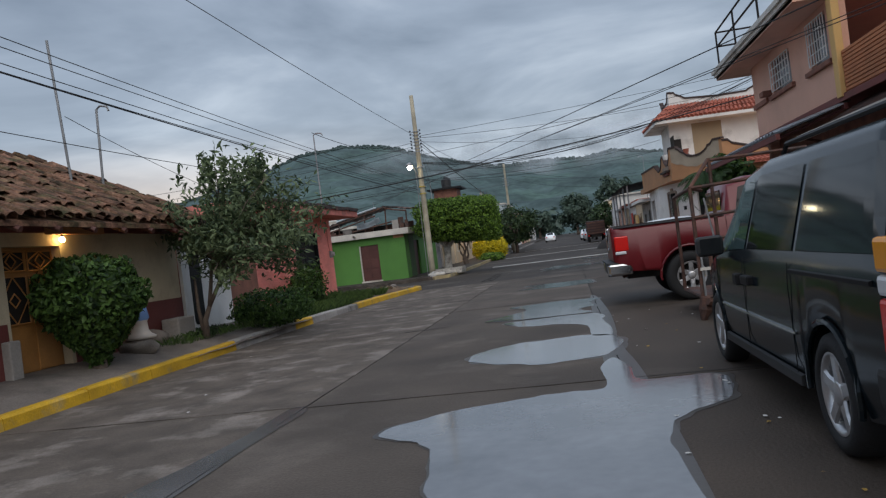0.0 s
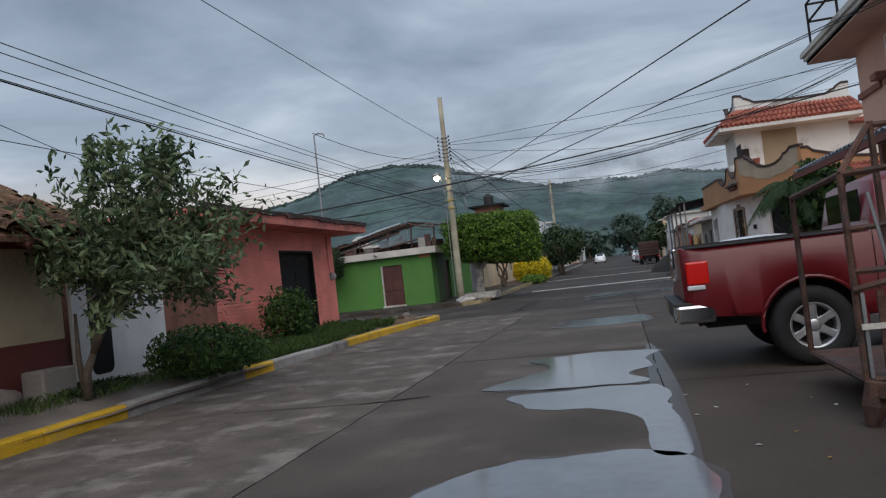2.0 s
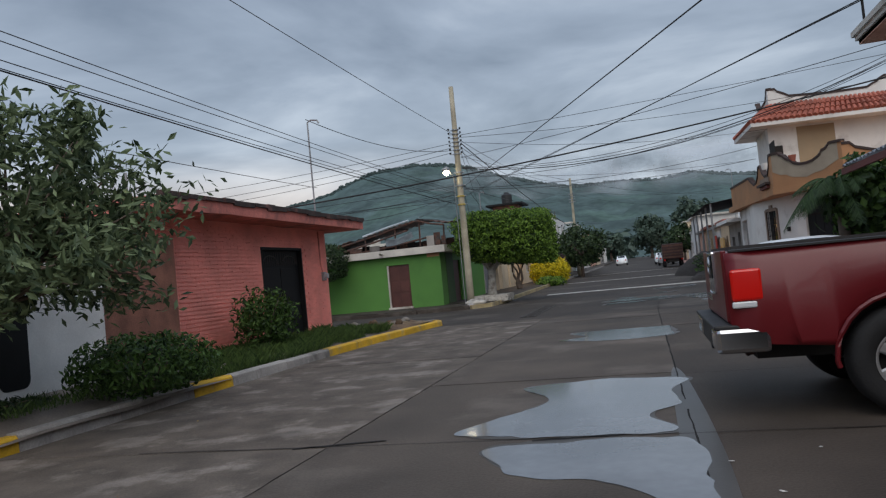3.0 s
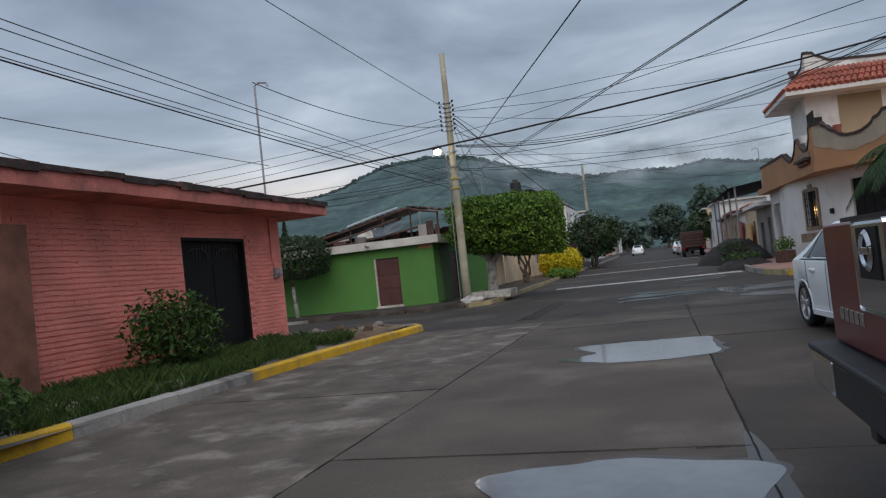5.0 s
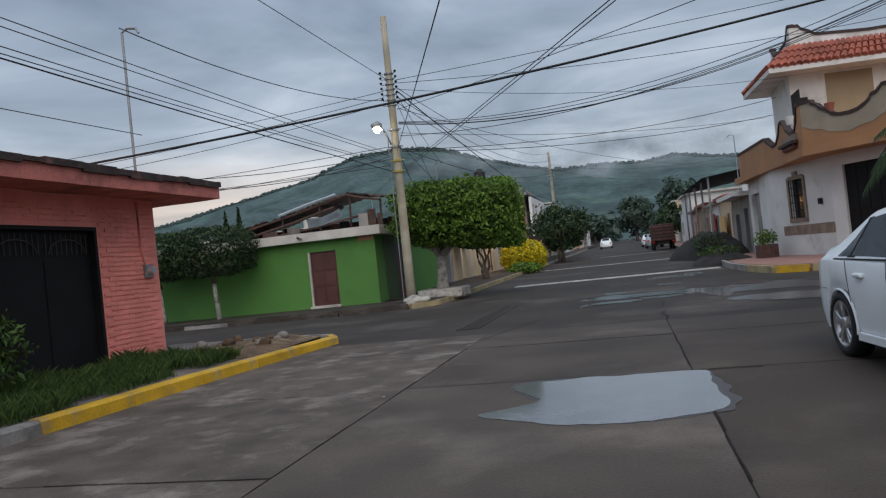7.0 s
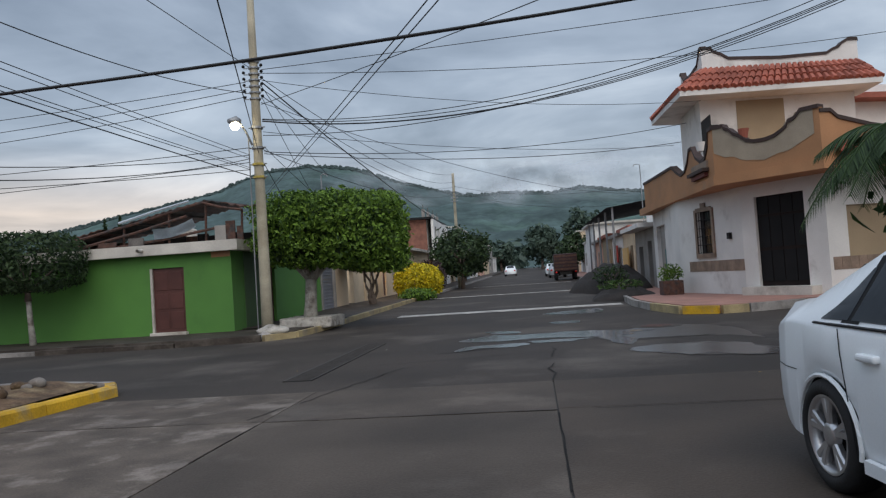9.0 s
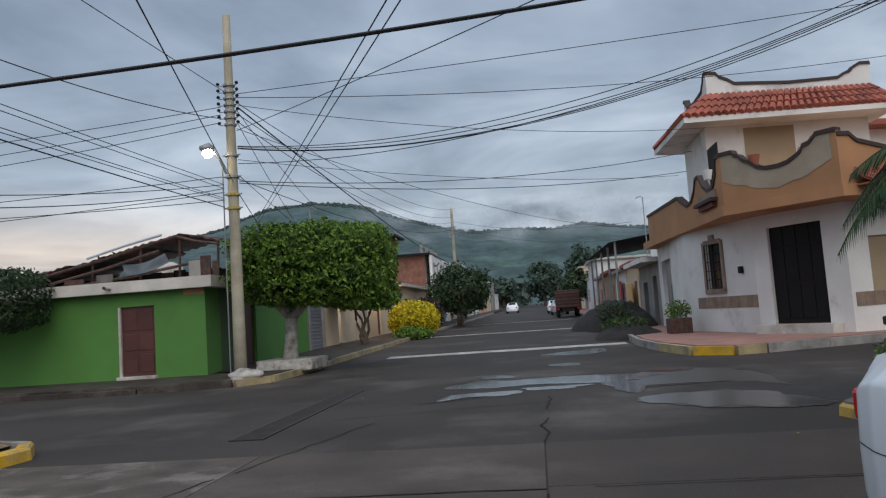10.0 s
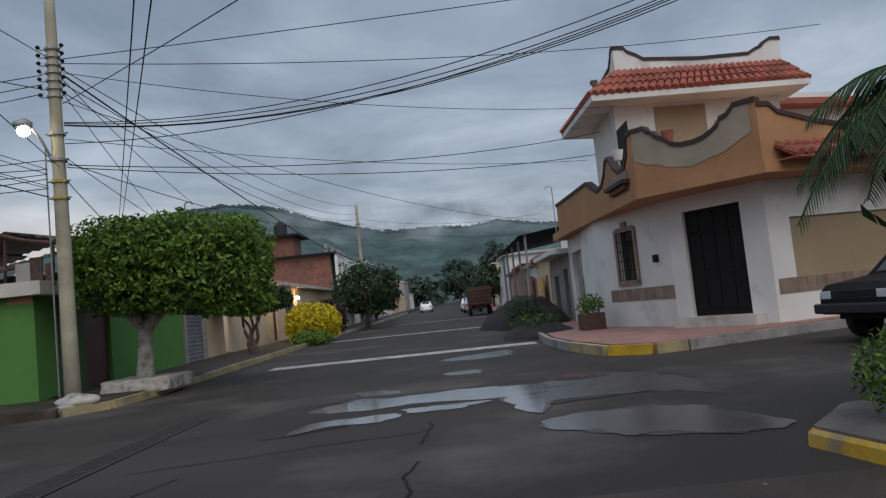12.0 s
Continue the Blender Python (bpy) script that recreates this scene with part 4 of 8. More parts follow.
for k in range(14):
    s0 = lw - 3.5 + 0.25 * k
    part("wainscot_tile", slab_on_wall(Q1, QE, s0 + 0.006, s0 + 0.244, 0.95, 1.30, 0.0, 0.015), M_WAINS, ch)
for k in range(10):
    part("wainscot_tile", slab_on_wall(Q2, Q3, 0.1 + 0.25 * k, 0.34 + 0.25 * k, 0.85, 1.2, 0.0, 0.015), M_WAINS, ch)
part("wall_lamp", slab_on_wall(Q1, QE, lw - 0.75, lw - 0.6, 1.95, 2.15, 0.0, 0.1), M_BLACK, ch)
# upper storey, set back
U = [(6.45, 48.2), (6.45, 44.75), (11.95, 45.45), (11.95, 50.5)]
bm = bmesh.new()
prism(bm, U, 3.7, 7.1)
part("upper_storey", bm, M_WHITE, ch)
part("upper_panel", slab_on_wall(U[1], U[2], 1.3, 3.0, 4.2, 6.9, 0.0, 0.02), M_TAN, ch, "tan upper wall")
part("upper_window", slab_on_wall(U[0], U[1], 3.6, 4.9, 4.6, 6.2, 0.0, 0.03), M_DARK, ch)
part("upper_window", slab_on_wall(U[1], U[2], 0.15, 0.6, 4.6, 6.1, 0.0, 0.03), M_DARK, ch)
part("first_floor", prism(bmesh.new(), [(5.15, 52), (5.22, 48.0), (5.62, 40.15), (7.78, 37.65), (17.5, 40.2), (17.5, 52)], 3.50, 3.78), M_ORANGE, ch, "ochre balcony slab")
E = [(5.45, 48.9), (5.6, 43.75), (12.45, 44.35), (12.5, 51.2)]
R2 = [(6.58, 48.1), (6.58, 44.48), (12.09, 45.21), (12.0, 50)]
bm = bmesh.new()
prism(bm, E, 7.0, 7.2)
part("eave_slab", bm, M_WHITE, ch, "white eave soffit")
part("rear_wing", prism(bmesh.new(), [(12.3, 51), (12.2, 47.2), (17, 48.6), (17, 51)], 3.85, 7.0), M_WHITE, ch)
part("wing_parapet", prism(bmesh.new(), [(12.5, 51), (12.4, 49.0), (17, 50.2), (17, 51)], 7.15, 8.0), M_WHITE, ch)
part("wing_eave", prism(bmesh.new(), [(12.2, 51.2), (12.15, 46.4), (17.3, 47.9), (17.3, 51.2)], 6.95, 7.15), M_TILER, ch, "red tiled eave of the rear wing")


def curved_wall(p, q, z0, zs, thick):
    """A parapet from p to q whose top follows zs, a list of (fraction, height)."""
    p, q = Vector((*p, 0)), Vector((*q, 0))
    d = (q - p).normalized()
    nrm = Vector((-d.y, d.x, 0)) * thick
    bm = bmesh.new()
    ring = []
    for f, z in zs:
        c = p + (q - p) * f
        ring.append([bm.verts.new((c.x, c.y, z0)), bm.verts.new((c.x, c.y, z)), bm.verts.new((c.x + nrm.x, c.y + nrm.y, z)), bm.verts.new((c.x + nrm.x, c.y + nrm.y, z0))])
    for a, b in zip(ring, ring[1:]):
        for i in range(4):
            bm.faces.new((a[i], b[i], b[(i + 1) % 4], a[(i + 1) % 4]))
    bm.faces.new(ring[0][::-1])
    bm.faces.new(ring[-1])
    return bm


def coping(p, q, zs, thick, r=0.05):
    p, q = Vector((*p, 0)), Vector((*q, 0))
    d = (q - p).normalized()
    nrm = Vector((-d.y, d.x, 0)) * thick * 0.5
    path = [((p + (q - p) * f + nrm).x, (p + (q - p) * f + nrm).y, z + 0.02) for f, z in zs]
    bm = bmesh.new()
    prev = None
    for (x, y, z) in path:
        sec = [bm.verts.new((x + s * d.y * thick * 0.75, y - s * d.x * thick * 0.75, z + h)) for s, h in ((-1, -0.05), (1, -0.05), (1, 0.05), (-1, 0.05))]
        if prev:
            for i in range(4):
                bm.faces.new((prev[i], sec[i], sec[(i + 1) % 4], prev[(i + 1) % 4]))
        else:
            bm.faces.new(sec[::-1])
        prev = sec
    bm.faces.new(prev)
    return bm


def scoop(n, a, lo, b, left=0.14, right=0.24):
    """Heights of a parapet that steps down from a in a curve to lo and up again to b."""
    out = [(0.0, a), (left * 0.6, a)]
    for i in range(n + 1):
        f = i / n
        out.append((left + (1 - left - right) * f, lo + (a - 0.18 - lo) * max(0, 1 - f * 2.2) ** 2.2 + (b - 0.35 - lo) * max(0, f * 1.7 - 0.7) ** 2.0))
    out += [(1 - right * 0.75, b - 0.3), (1 - right * 0.55, b - 0.12), (1 - right * 0.45, b), (1.0, b)]
    return out


# red tile skirt on the eaves
def tile_skirt(parent, e0, e1, r0, r1, ze, zr, label=""):
    e0, e1, r0, r1 = (Vector((*e0, ze)), Vector((*e1, ze)), Vector((*r0, zr)), Vector((*r1, zr)))
    sk = part("tile_skirt", prism(bmesh.new(), [(e0.x, e0.y), (e1.x, e1.y), (r1.x, r1.y), (r0.x, r0.y)], ze - 0.03, ze), M_TILER, parent, label)
    n = max(2, int((e1 - e0).length / 0.24))
    nr = max(2, int((e0 - r0).length / 0.42))
    ups = (e1 - e0).cross(r0 - e0).normalized()
    if ups.z < 0:
        ups = -ups
    bm = bmesh.new()
    for i in range(n):
        f = (i + 0.5) / n
        a, b = e0 + (e1 - e0) * f, r0 + (r1 - r0) * f
        for k in range(nr):
            p, q = a + (b - a) * (k / nr), a + (b - a) * ((k + 1.08) / nr)
            tube(bm, [p + ups * 0.05, q + ups * 0.01], [0.105, 0.09], 6)
    part("barrel_tiles", bm, M_TILER, sk)
    bm = bmesh.new()
    vs = [bm.verts.new(v) for v in (e0, e1, r1, r0)]
    bm.faces.new(vs)
    part("tile_bed", bm, M_TILER, sk)


for i in range(3):
    tile_skirt(ch, E[i], E[i + 1], R2[i], R2[i + 1], 7.2, 8.0, "red clay tile skirt")
zs = [(0, 8.75), (0.06, 8.75), (0.08, 8.62), (0.13, 8.5), (0.17, 8.36), (0.5, 8.28), (0.80, 8.33), (0.84, 8.46), (0.88, 8.54), (0.90, 8.66), (0.94, 8.78), (1.0, 8.78)]
for i in (0, 1, 2):
    a, b = R2[i], R2[i + 1]
    part("roof_parapet", curved_wall(a, b, 7.7, zs, 0.15), M_WHITE, ch, "white curved roof parapet")
    part("coping", coping(a, b, zs, 0.15), M_COPE, ch, "dark brown coping")
# balcony: three pieces
Bn, Bg, Bl, Br = (5.2, 50.5), (5.68, 40.2), (7.8, 37.75), (17.5, 40.3)
z1 = [(0, 4.75), (0.5, 4.75), (0.56, 4.5), (0.62, 4.3), (0.68, 4.35), (0.72, 4.6), (0.745, 4.95), (0.78, 4.98), (0.82, 4.6), (0.87, 4.38), (0.92, 4.42), (0.955, 4.75), (0.965, 5.18), (1.0, 5.18)]
part("balcony_side", curved_wall(Bn, Bg, 3.6, z1, 0.16), M_ORANGE, ch, "ochre balcony side with niches")
part("coping", coping(Bn, Bg, z1, 0.16), M_COPE, ch)
part("niche_sill", slab_on_wall(Bn, Bg, 8.0, 9.8, 4.02, 4.12, 0.0, 0.22), M_COPE, ch, "brown moulded sill")
part("niche_sill", slab_on_wall(Bn, Bg, 8.15, 9.65, 3.88, 4.0, 0.0, 0.12), M_MAROON, ch)
part("niche", slab_on_wall(Bn, Bg, 8.0, 9.75, 4.12, 4.35, 0.0, 0.06), M_WAINS, ch)
z2 = [(0, 5.18), (0.12, 5.18), (0.135, 5.08), (0.18, 5.02), (0.22, 4.88), (0.28, 4.78), (0.34, 4.62), (0.42, 4.55), (0.52, 4.54), (0.6, 4.58), (0.67, 4.68), (0.72, 4.78), (0.735, 4.9), (0.79, 4.94), (0.82, 5.02), (0.845, 5.12), (1.0, 5.12)]
part("balcony_front", curved_wall(Bg, Bl, 3.55, z2, 0.18), M_ORANGE, ch, "ochre balcony front with a bare render patch")
part("coping", coping(Bg, Bl, z2, 0.18), M_COPE, ch)
z2b = [(f, z - 0.0) for f, z in z2]
dB = (Vector(Bl) - Vector(Bg)).normalized()
oB = Vector((dB.y, -dB.x)) * 0.012
bm = bmesh.new()
bot = [4.45 - 0.42 * math.sin(math.pi * f) - 0.1 * noise.noise((f * 7, 0, 0)) for f, z in z2]
tv = [bm.verts.new((*(Vector(Bg) + (Vector(Bl) - Vector(Bg)) * (0.01 + 0.94 * f) + oB), z - 0.005)) for f, z in z2]
bv = [bm.verts.new((*(Vector(Bg) + (Vector(Bl) - Vector(Bg)) * (0.01 + 0.94 * f) + oB), z)) for (f, _), z in zip(z2, bot)]
for i in range(len(tv) - 1):
    bm.faces.new((tv[i], bv[i], bv[i + 1], tv[i + 1]))
part("render_patch", bm, M_BARE, ch, "bare grey-tan render patch")
z3 = scoop(8, 5.0, 4.35, 4.6, 0.05, 0.2)
part("balcony_return", curved_wall(Bl, Br, 3.6, z3, 0.16), M_ORANGE, ch)
part("coping", coping(Bl, Br, z3, 0.16), M_COPE, ch)
tile_skirt(ch, (8.3, 37.3), (17.6, 39.75), (8.05, 37.95), (17.4, 40.35), 3.75, 4.15, "small red tile canopy")
for i, (x, y) in enumerate(((5.5, 41.3), (6.3, 39.45))):
    pot = place("flower_pot", (x + 0.1, y + 0.1, 4.7), "terracotta flower pot with a plant on the balcony wall", "flower pot")
    part("pot", tube(bmesh.new(), [(x + 0.1, y + 0.1, 4.72), (x + 0.1, y + 0.1, 5.0)], [0.10, 0.16], 12), M_TILER if i else M_IRONW, pot)


# ---- vehicles ----
M_TYRE = mat("tyre_rubber", (0.014, 0.014, 0.015), 0.8, 0.2, 8, 0.2, 60)
M_ALLOY = mat("alloy_wheel", (0.55, 0.55, 0.56), 0.35, 0.1, 8, 0.0, 60, metal=0.8)
M_CHROME = mat("chrome_trim", (0.55, 0.56, 0.58), 0.15, 0.05, 4, 0.0, 60, metal=1.0)
M_CARGLASS = glass_mat("tinted_car_glass", (0.008, 0.010, 0.012), 0.06)
M_CARGLASS.node_tree.nodes["Principled BSDF"].inputs["Specular IOR Level"].default_value = 0.32
M_RED_L = glass_mat("red_lens", (0.62, 0.012, 0.008), 0.12)
M_AMBER_L = glass_mat("amber_lens", (0.80, 0.30, 0.01), 0.12)
M_WHITE_L = glass_mat("clear_lens", (0.62, 0.63, 0.65), 0.1)
M_PLASTIC = mat("black_plastic", (0.018, 0.018, 0.019), 0.6, 0.15, 4, 0.1, 80)


def paint(name, color, rough=0.25, metal=0.0, dirt=0.1):
    return mat(name, color, rough, dirt, 1.5, 0.0, 90, metal=metal, coat=0.18, spec=0.4)


def lathe(bm, prof, n, axis_y=True):
    """Turns a profile of (radius, offset) about the y axis."""
    rings = []
    for i in range(n):
        a = 2 * math.pi * i / n
        rings.append([bm.verts.new((r * math.cos(a), o, r * math.sin(a))) for r, o in prof])
    for i in range(n):
        a, b = rings[i], rings[(i + 1) % n]
        for k in range(len(prof) - 1):
            bm.faces.new((a[k], b[k], b[k + 1], a[k + 1]))
    return bm


def wheel(car, x, y, r, width, side, rim_r, spokes, rim_mat=None, twin=False, hubcap=False):
    """A wheel of a car: the tyre with its rim as sub-part; side is 1 where the outer face looks to +y."""
    h = width / 2
    s = side
    tread = [(rim_r, s * h * 0.75), (rim_r + 0.02, s * h), (r - 0.05, s * h * 1.02), (r - 0.012, s * h * 0.82), (r, s * h * 0.5), (r, -s * h * 0.5), (r - 0.012, -s * h * 0.82), (r - 0.05, -s * h), (rim_r, -s * h)]
    t = part("wheel", lathe(bmesh.new(), tread, 40), M_TYRE, car, smooth=True)
    t.location = (x, y, r)
    bm = bmesh.new()
    lathe(bm, [(rim_r + 0.005, s * h * 0.9), (rim_r - 0.012, s * h * 0.92), (rim_r - 0.03, s * h * 0.55), (rim_r - 0.04, -s * h * 0.3)], 40)
    rim = part("rim", bm, rim_mat or M_ALLOY, t, smooth=True)
    bm = bmesh.new()
    lathe(bm, [(rim_r - 0.03, s * h * 0.05), (0.0, s * h * 0.05)], 24)
    part("brake_disc", bm, M_DARK, t)
    bm = bmesh.new()
    lathe(bm, [(0.075, s * h * 0.45), (0.07, s * h * 0.78), (0.045, s * h * 0.84), (0.0, s * h * 0.84)], 18)
    part("hub_cap", bm, rim_mat or M_ALLOY, t, smooth=True)
    for i in range(spokes):
        for off in ((-0.16, 0.16) if twin else (0.0,)):
            a = 2 * math.pi * i / spokes + math.pi / 2
            w0, w1 = (0.022, 0.020) if twin else ((0.05, 0.036) if spokes <= 6 else (0.03, 0.025))
            bm = bmesh.new()
            pts = []
            a2 = a + off
            c0, c1 = Vector((math.cos(a) * 0.05, 0, math.sin(a) * 0.05)), Vector((math.cos(a2) * (rim_r - 0.012), 0, math.sin(a2) * (rim_r - 0.012)))
            d = (c1 - c0).normalized()
            n_ = Vector((-d.z, 0, d.x))
            for c, w, o in ((c0, w0, 0.78), (c0.lerp(c1, 0.5), (w0 + w1) / 2 * 0.9, 0.84), (c1, w1 * 1.25, 0.86)):
                pts.append([bm.verts.new(c + n_ * k * w + Vector((0, s * h * oo, 0))) for k, oo in ((-1, o - 0.12), (-0.7, o), (0.7, o), (1, o - 0.12), (0.8, o - 0.4), (-0.8, o - 0.4))])
            for q0, q1 in zip(pts, pts[1:]):
                for k in range(6):
                    bm.faces.new((q0[k], q1[k], q1[(k + 1) % 6], q0[(k + 1) % 6]))
            part("spoke", bm, rim_mat or M_ALLOY, rim)
    return t


class Body:
    """The shell of a vehicle from control lines over its length: sill, belt and top heights, half widths at the belt and the top."""

    def __init__(self, length, top, belt, half, half_top, sill, arches, arch_r, arch_z):
        self.length, self.top, self.belt, self.half, self.half_top, self.sill = length, top, belt, half, half_top, sill
        self.arches, self.arch_r, self.arch_z = arches, arch_r, arch_z

    def f(self, line, x):
        return float(np.interp(x, [p[0] for p in line], [p[1] for p in line]))

    def bottom(self, x):
        z = self.f(self.sill, x)
        for a in self.arches:
            if abs(x - a) < self.arch_r:
                z = max(z, self.arch_z + math.sqrt(max(0, self.arch_r ** 2 - (x - a) ** 2)) * 0.98)
        return z

    def section(self, x):
        zb, be, tp, w, wt = self.bottom(x), self.f(self.belt, x), self.f(self.top, x), self.f(self.half, x), self.f(self.half_top, x)
        tp = max(tp, be + 0.02)
        rise = tp - be
        mid = min(0.62, be - 0.12)
        zb = min(zb, be - 0.06)
        if zb < mid - 0.04:
            p1, p2 = (w * 0.995, zb + (mid - zb) * 0.45), (w * 1.0, mid)
        else:
            p1, p2 = (w, zb + (be - zb) * 0.2), (w, zb + (be - zb) * 0.5)
        return [(w * 0.965, zb), p1, p2, (w * 0.985, be - 0.03), (w * 0.965, be), (wt + 0.02, be + rise * 0.88), (wt - 0.05, be + rise * 0.97), (wt * 0.55, tp + 0.012), (0, tp + 0.02)]

    def mesh(self):
        xs = sorted({round(i * self.length / 70, 4) for i in range(71)} | {round(a + self.arch_r * math.cos(t * math.pi / 14), 4) for a in self.arches for t in range(15)} | {p[0] for p in self.top} | {p[0] for p in self.half})
        xs = [x for x in xs if 0 <= x <= self.length]
        bm = bmesh.new()
        rings = []
        for x in xs:
            sec = self.section(x)
            full = [(y, z) for y, z in sec] + [(-y, z) for y, z in sec[-2::-1]]
            rings.append([bm.verts.new((x, y, z)) for y, z in full])
        for a, b in zip(rings, rings[1:]):
            for i in range(len(a) - 1):
                bm.faces.new((a[i], b[i], b[i + 1], a[i + 1]))
        bm.faces.new(rings[0])
        bm.faces.new(rings[-1][::-1])
        bmesh.ops.recalc_face_normals(bm, faces=bm.faces[:])
        return bm

    def side_pane(self, x0, x1, v0, v1, side, off=0.006, n=10, lean0=0.0, lean1=0.0, rise=None):
        """A pane lying on the greenhouse between x0 and x1; lean slants its ends."""
        bm = bmesh.new()
        rows = []
        for i in range(n + 1):
            col = []
            for k in range(4):
                v = v0 + (v1 - v0) * k / 3
                g = (v - v0) / (v1 - v0)
                x = (x0 + lean0 * g) + ((x1 + lean1 * g) - (x0 + lean0 * g)) * i / n
                s = self.section(x)
                (ya, za), (yb, zb) = s[4], s[5]
                col.append(bm.verts.new((x, side * (ya + (yb - ya) * v + off), za + (zb - za) * v)))
            rows.append(col)
        for a, b in zip(rows, rows[1:]):
            for k in range(3):
                bm.faces.new((a[k], b[k], b[k + 1], a[k + 1]))
        return bm

    def top_pane(self, x0, x1, frac=0.86, off=0.01, n=8):
        bm = bmesh.new()
        rows = []
        for i in range(n + 1):
            x = x0 + (x1 - x0) * i / n
            s = self.section(x)
            rows.append([bm.verts.new((x, y * frac, z + off)) for y, z in (s[6], s[7], s[8], (-s[7][0], s[7][1]), (-s[6][0], s[6][1]))])
        for a, b in zip(rows, rows[1:]):
            for k in range(4):
                bm.faces.new((a[k], b[k], b[k + 1], a[k + 1]))
        return bm

    def side_strip(self, x0, x1, z0, z1, side, off=0.0, t=0.015, n=12):
        """A raised strip along the flank."""
        bm = bmesh.new()
        rows = []
        for i in range(n + 1):
            x = x0 + (x1 - x0) * i / n
            w = self.f(self.half, x)
            rows.append([bm.verts.new((x, side * (w + o), z)) for o, z in ((off - 0.01, z0), (off + t, z0 + 0.005), (off + t, z1 - 0.005), (off - 0.01, z1))])
        for a, b in zip(rows, rows[1:]):
            for k in range(3):
                bm.faces.new((a[k], b[k], b[k + 1], a[k + 1]))
        bm.faces.new(rows[0])
        bm.faces.new(rows[-1][::-1])
        return bm

    def arch_lip(self, a, side, r=0.018):
        pts = []
        for t in range(-1, 16):
            an = math.pi * t / 14
            x = a + self.arch_r * math.cos(an)
            pts.append((x, side * (self.f(self.half, x) - 0.004), self.arch_z + self.arch_r * math.sin(an) * 0.98 if 0 <= t <= 14 else self.arch_z - 0.05))
        return tube(bmesh.new(), pts, r, 6)


def seam(car, body, x, z0, z1, side, lean=0.0):
    pts = []
    for k in range(6):
        z = z0 + (z1 - z0) * k / 5
        xx = x + lean * k / 5
        pts.append((xx, side * (body.f(body.half, xx) * (1.0 if z < body.f(body.belt, xx) - 0.05 else 0.988) + 0.001), z))
    return part("door_seam", tube(bmesh.new(), pts, 0.0032, 4), M_BLACK, car)


# dark green minivan
van = thing("minivan", (2.19, 3.12, 0.0), "dark blue-green minivan parked at the kerb, wet body", "car", 90)
M_VAN = mat("dark_teal_paint", (0.007, 0.011, 0.014), 0.16, 0.1, 1.5, 0.0, 90, coat=0.0, spec=0.24)
vb = Body(4.95, [(0, 1.45), (0.12, 1.62), (0.5, 1.70), (2.6, 1.71), (3.1, 1.66), (4.1, 1.12), (4.7, 0.98), (4.95, 0.75)], [(0, 1.02), (3.4, 0.99), (4.0, 0.97), (4.7, 0.85), (4.95, 0.65)],
          [(0, 0.86), (0.25, 0.94), (3.8, 0.95), (4.6, 0.86), (4.95, 0.66)], [(0, 0.68), (0.4, 0.74), (3.1, 0.74), (4.1, 0.76), (4.95, 0.55)], [(0, 0.38), (0.6, 0.28), (4.3, 0.26), (4.95, 0.3)], (1.03, 4.0), 0.385, 0.33)
part("body", vb.mesh(), M_VAN, van, smooth=True)
for sd_ in (1, -1):
    part("side_window", vb.side_pane(0.28, 1.52, 0.10, 0.93, sd_, lean0=0.12, lean1=-0.05), M_CARGLASS, van)
    part("side_window", vb.side_pane(1.60, 2.72, 0.10, 0.93, sd_, lean0=-0.04, lean1=-0.1), M_CARGLASS, van)
    part("side_window", vb.side_pane(2.80, 3.70, 0.10, 0.93, sd_, lean0=-0.1, lean1=-0.55), glass_mat("front_glass", (0.05, 0.09, 0.09), 0.03), van)
    part("side_moulding", vb.side_strip(1.5, 3.55, 0.575, 0.60, sd_, t=0.02), M_CHROME, van, "bright rubbing strip")
    part("slide_rail", vb.side_strip(0.35, 1.55, 0.935, 0.965, sd_, t=0.006), M_BLACK, van)
    part("lower_cladding", vb.side_strip(1.5, 3.55, 0.27, 0.34, sd_, t=0.015), M_PLASTIC, van)
    seam(van, vb, 1.60, 0.34, 1.0, sd_)
    seam(van, vb, 2.76, 0.34, 1.0, sd_)
    seam(van, vb, 3.72, 0.40, 1.0, sd_)
    part("door_handle", boxm(2.5, 2.72, sd_ * 0.95 - 0.03, sd_ * 0.95 + 0.03, 0.80, 0.87, 0.012), M_BLACK, van)
    part("door_handle", boxm(2.86, 2.98, sd_ * 0.95 - 0.03, sd_ * 0.95 + 0.03, 0.78, 0.87, 0.012), M_BLACK, van)
    m_ = part("wing_mirror", boxm(3.42, 3.56, sd_ * 1.03 - 0.11, sd_ * 1.03 + 0.11, 1.0, 1.17, 0.035), M_PLASTIC, van)
    part("mirror_glass", boxm(3.412, 3.418, sd_ * 1.03 - 0.085, sd_ * 1.03 + 0.085, 1.02, 1.15), M_CARGLASS, m_)
    for z0, z1, mm in ((1.0, 1.16, M_AMBER_L), (0.90, 1.0, M_WHITE_L), (0.62, 0.90, M_RED_L)):
        part("tail_lamp", boxm(-0.03, 0.27, min(sd_ * 0.78, sd_ * 0.948), max(sd_ * 0.78, sd_ * 0.948), z0 + 0.004, z1 - 0.004, 0.02), mm, van)
    part("arch_lip", vb.arch_lip(1.03, sd_), M_VAN, van)
    part("arch_lip", vb.arch_lip(4.0, sd_), M_VAN, van)
    for ax in (1.03, 4.0):
        wheel(van, ax, sd_ * 0.83, 0.325, 0.215, sd_, 0.215, 5)
part("underbody", boxm(0.2, 4.7, -0.68, 0.68, 0.25, 0.9), M_DARK, van)
part("rear_bumper", boxm(-0.08, 0.42, -0.95, 0.95, 0.38, 0.60, 0.05), M_PLASTIC, van)
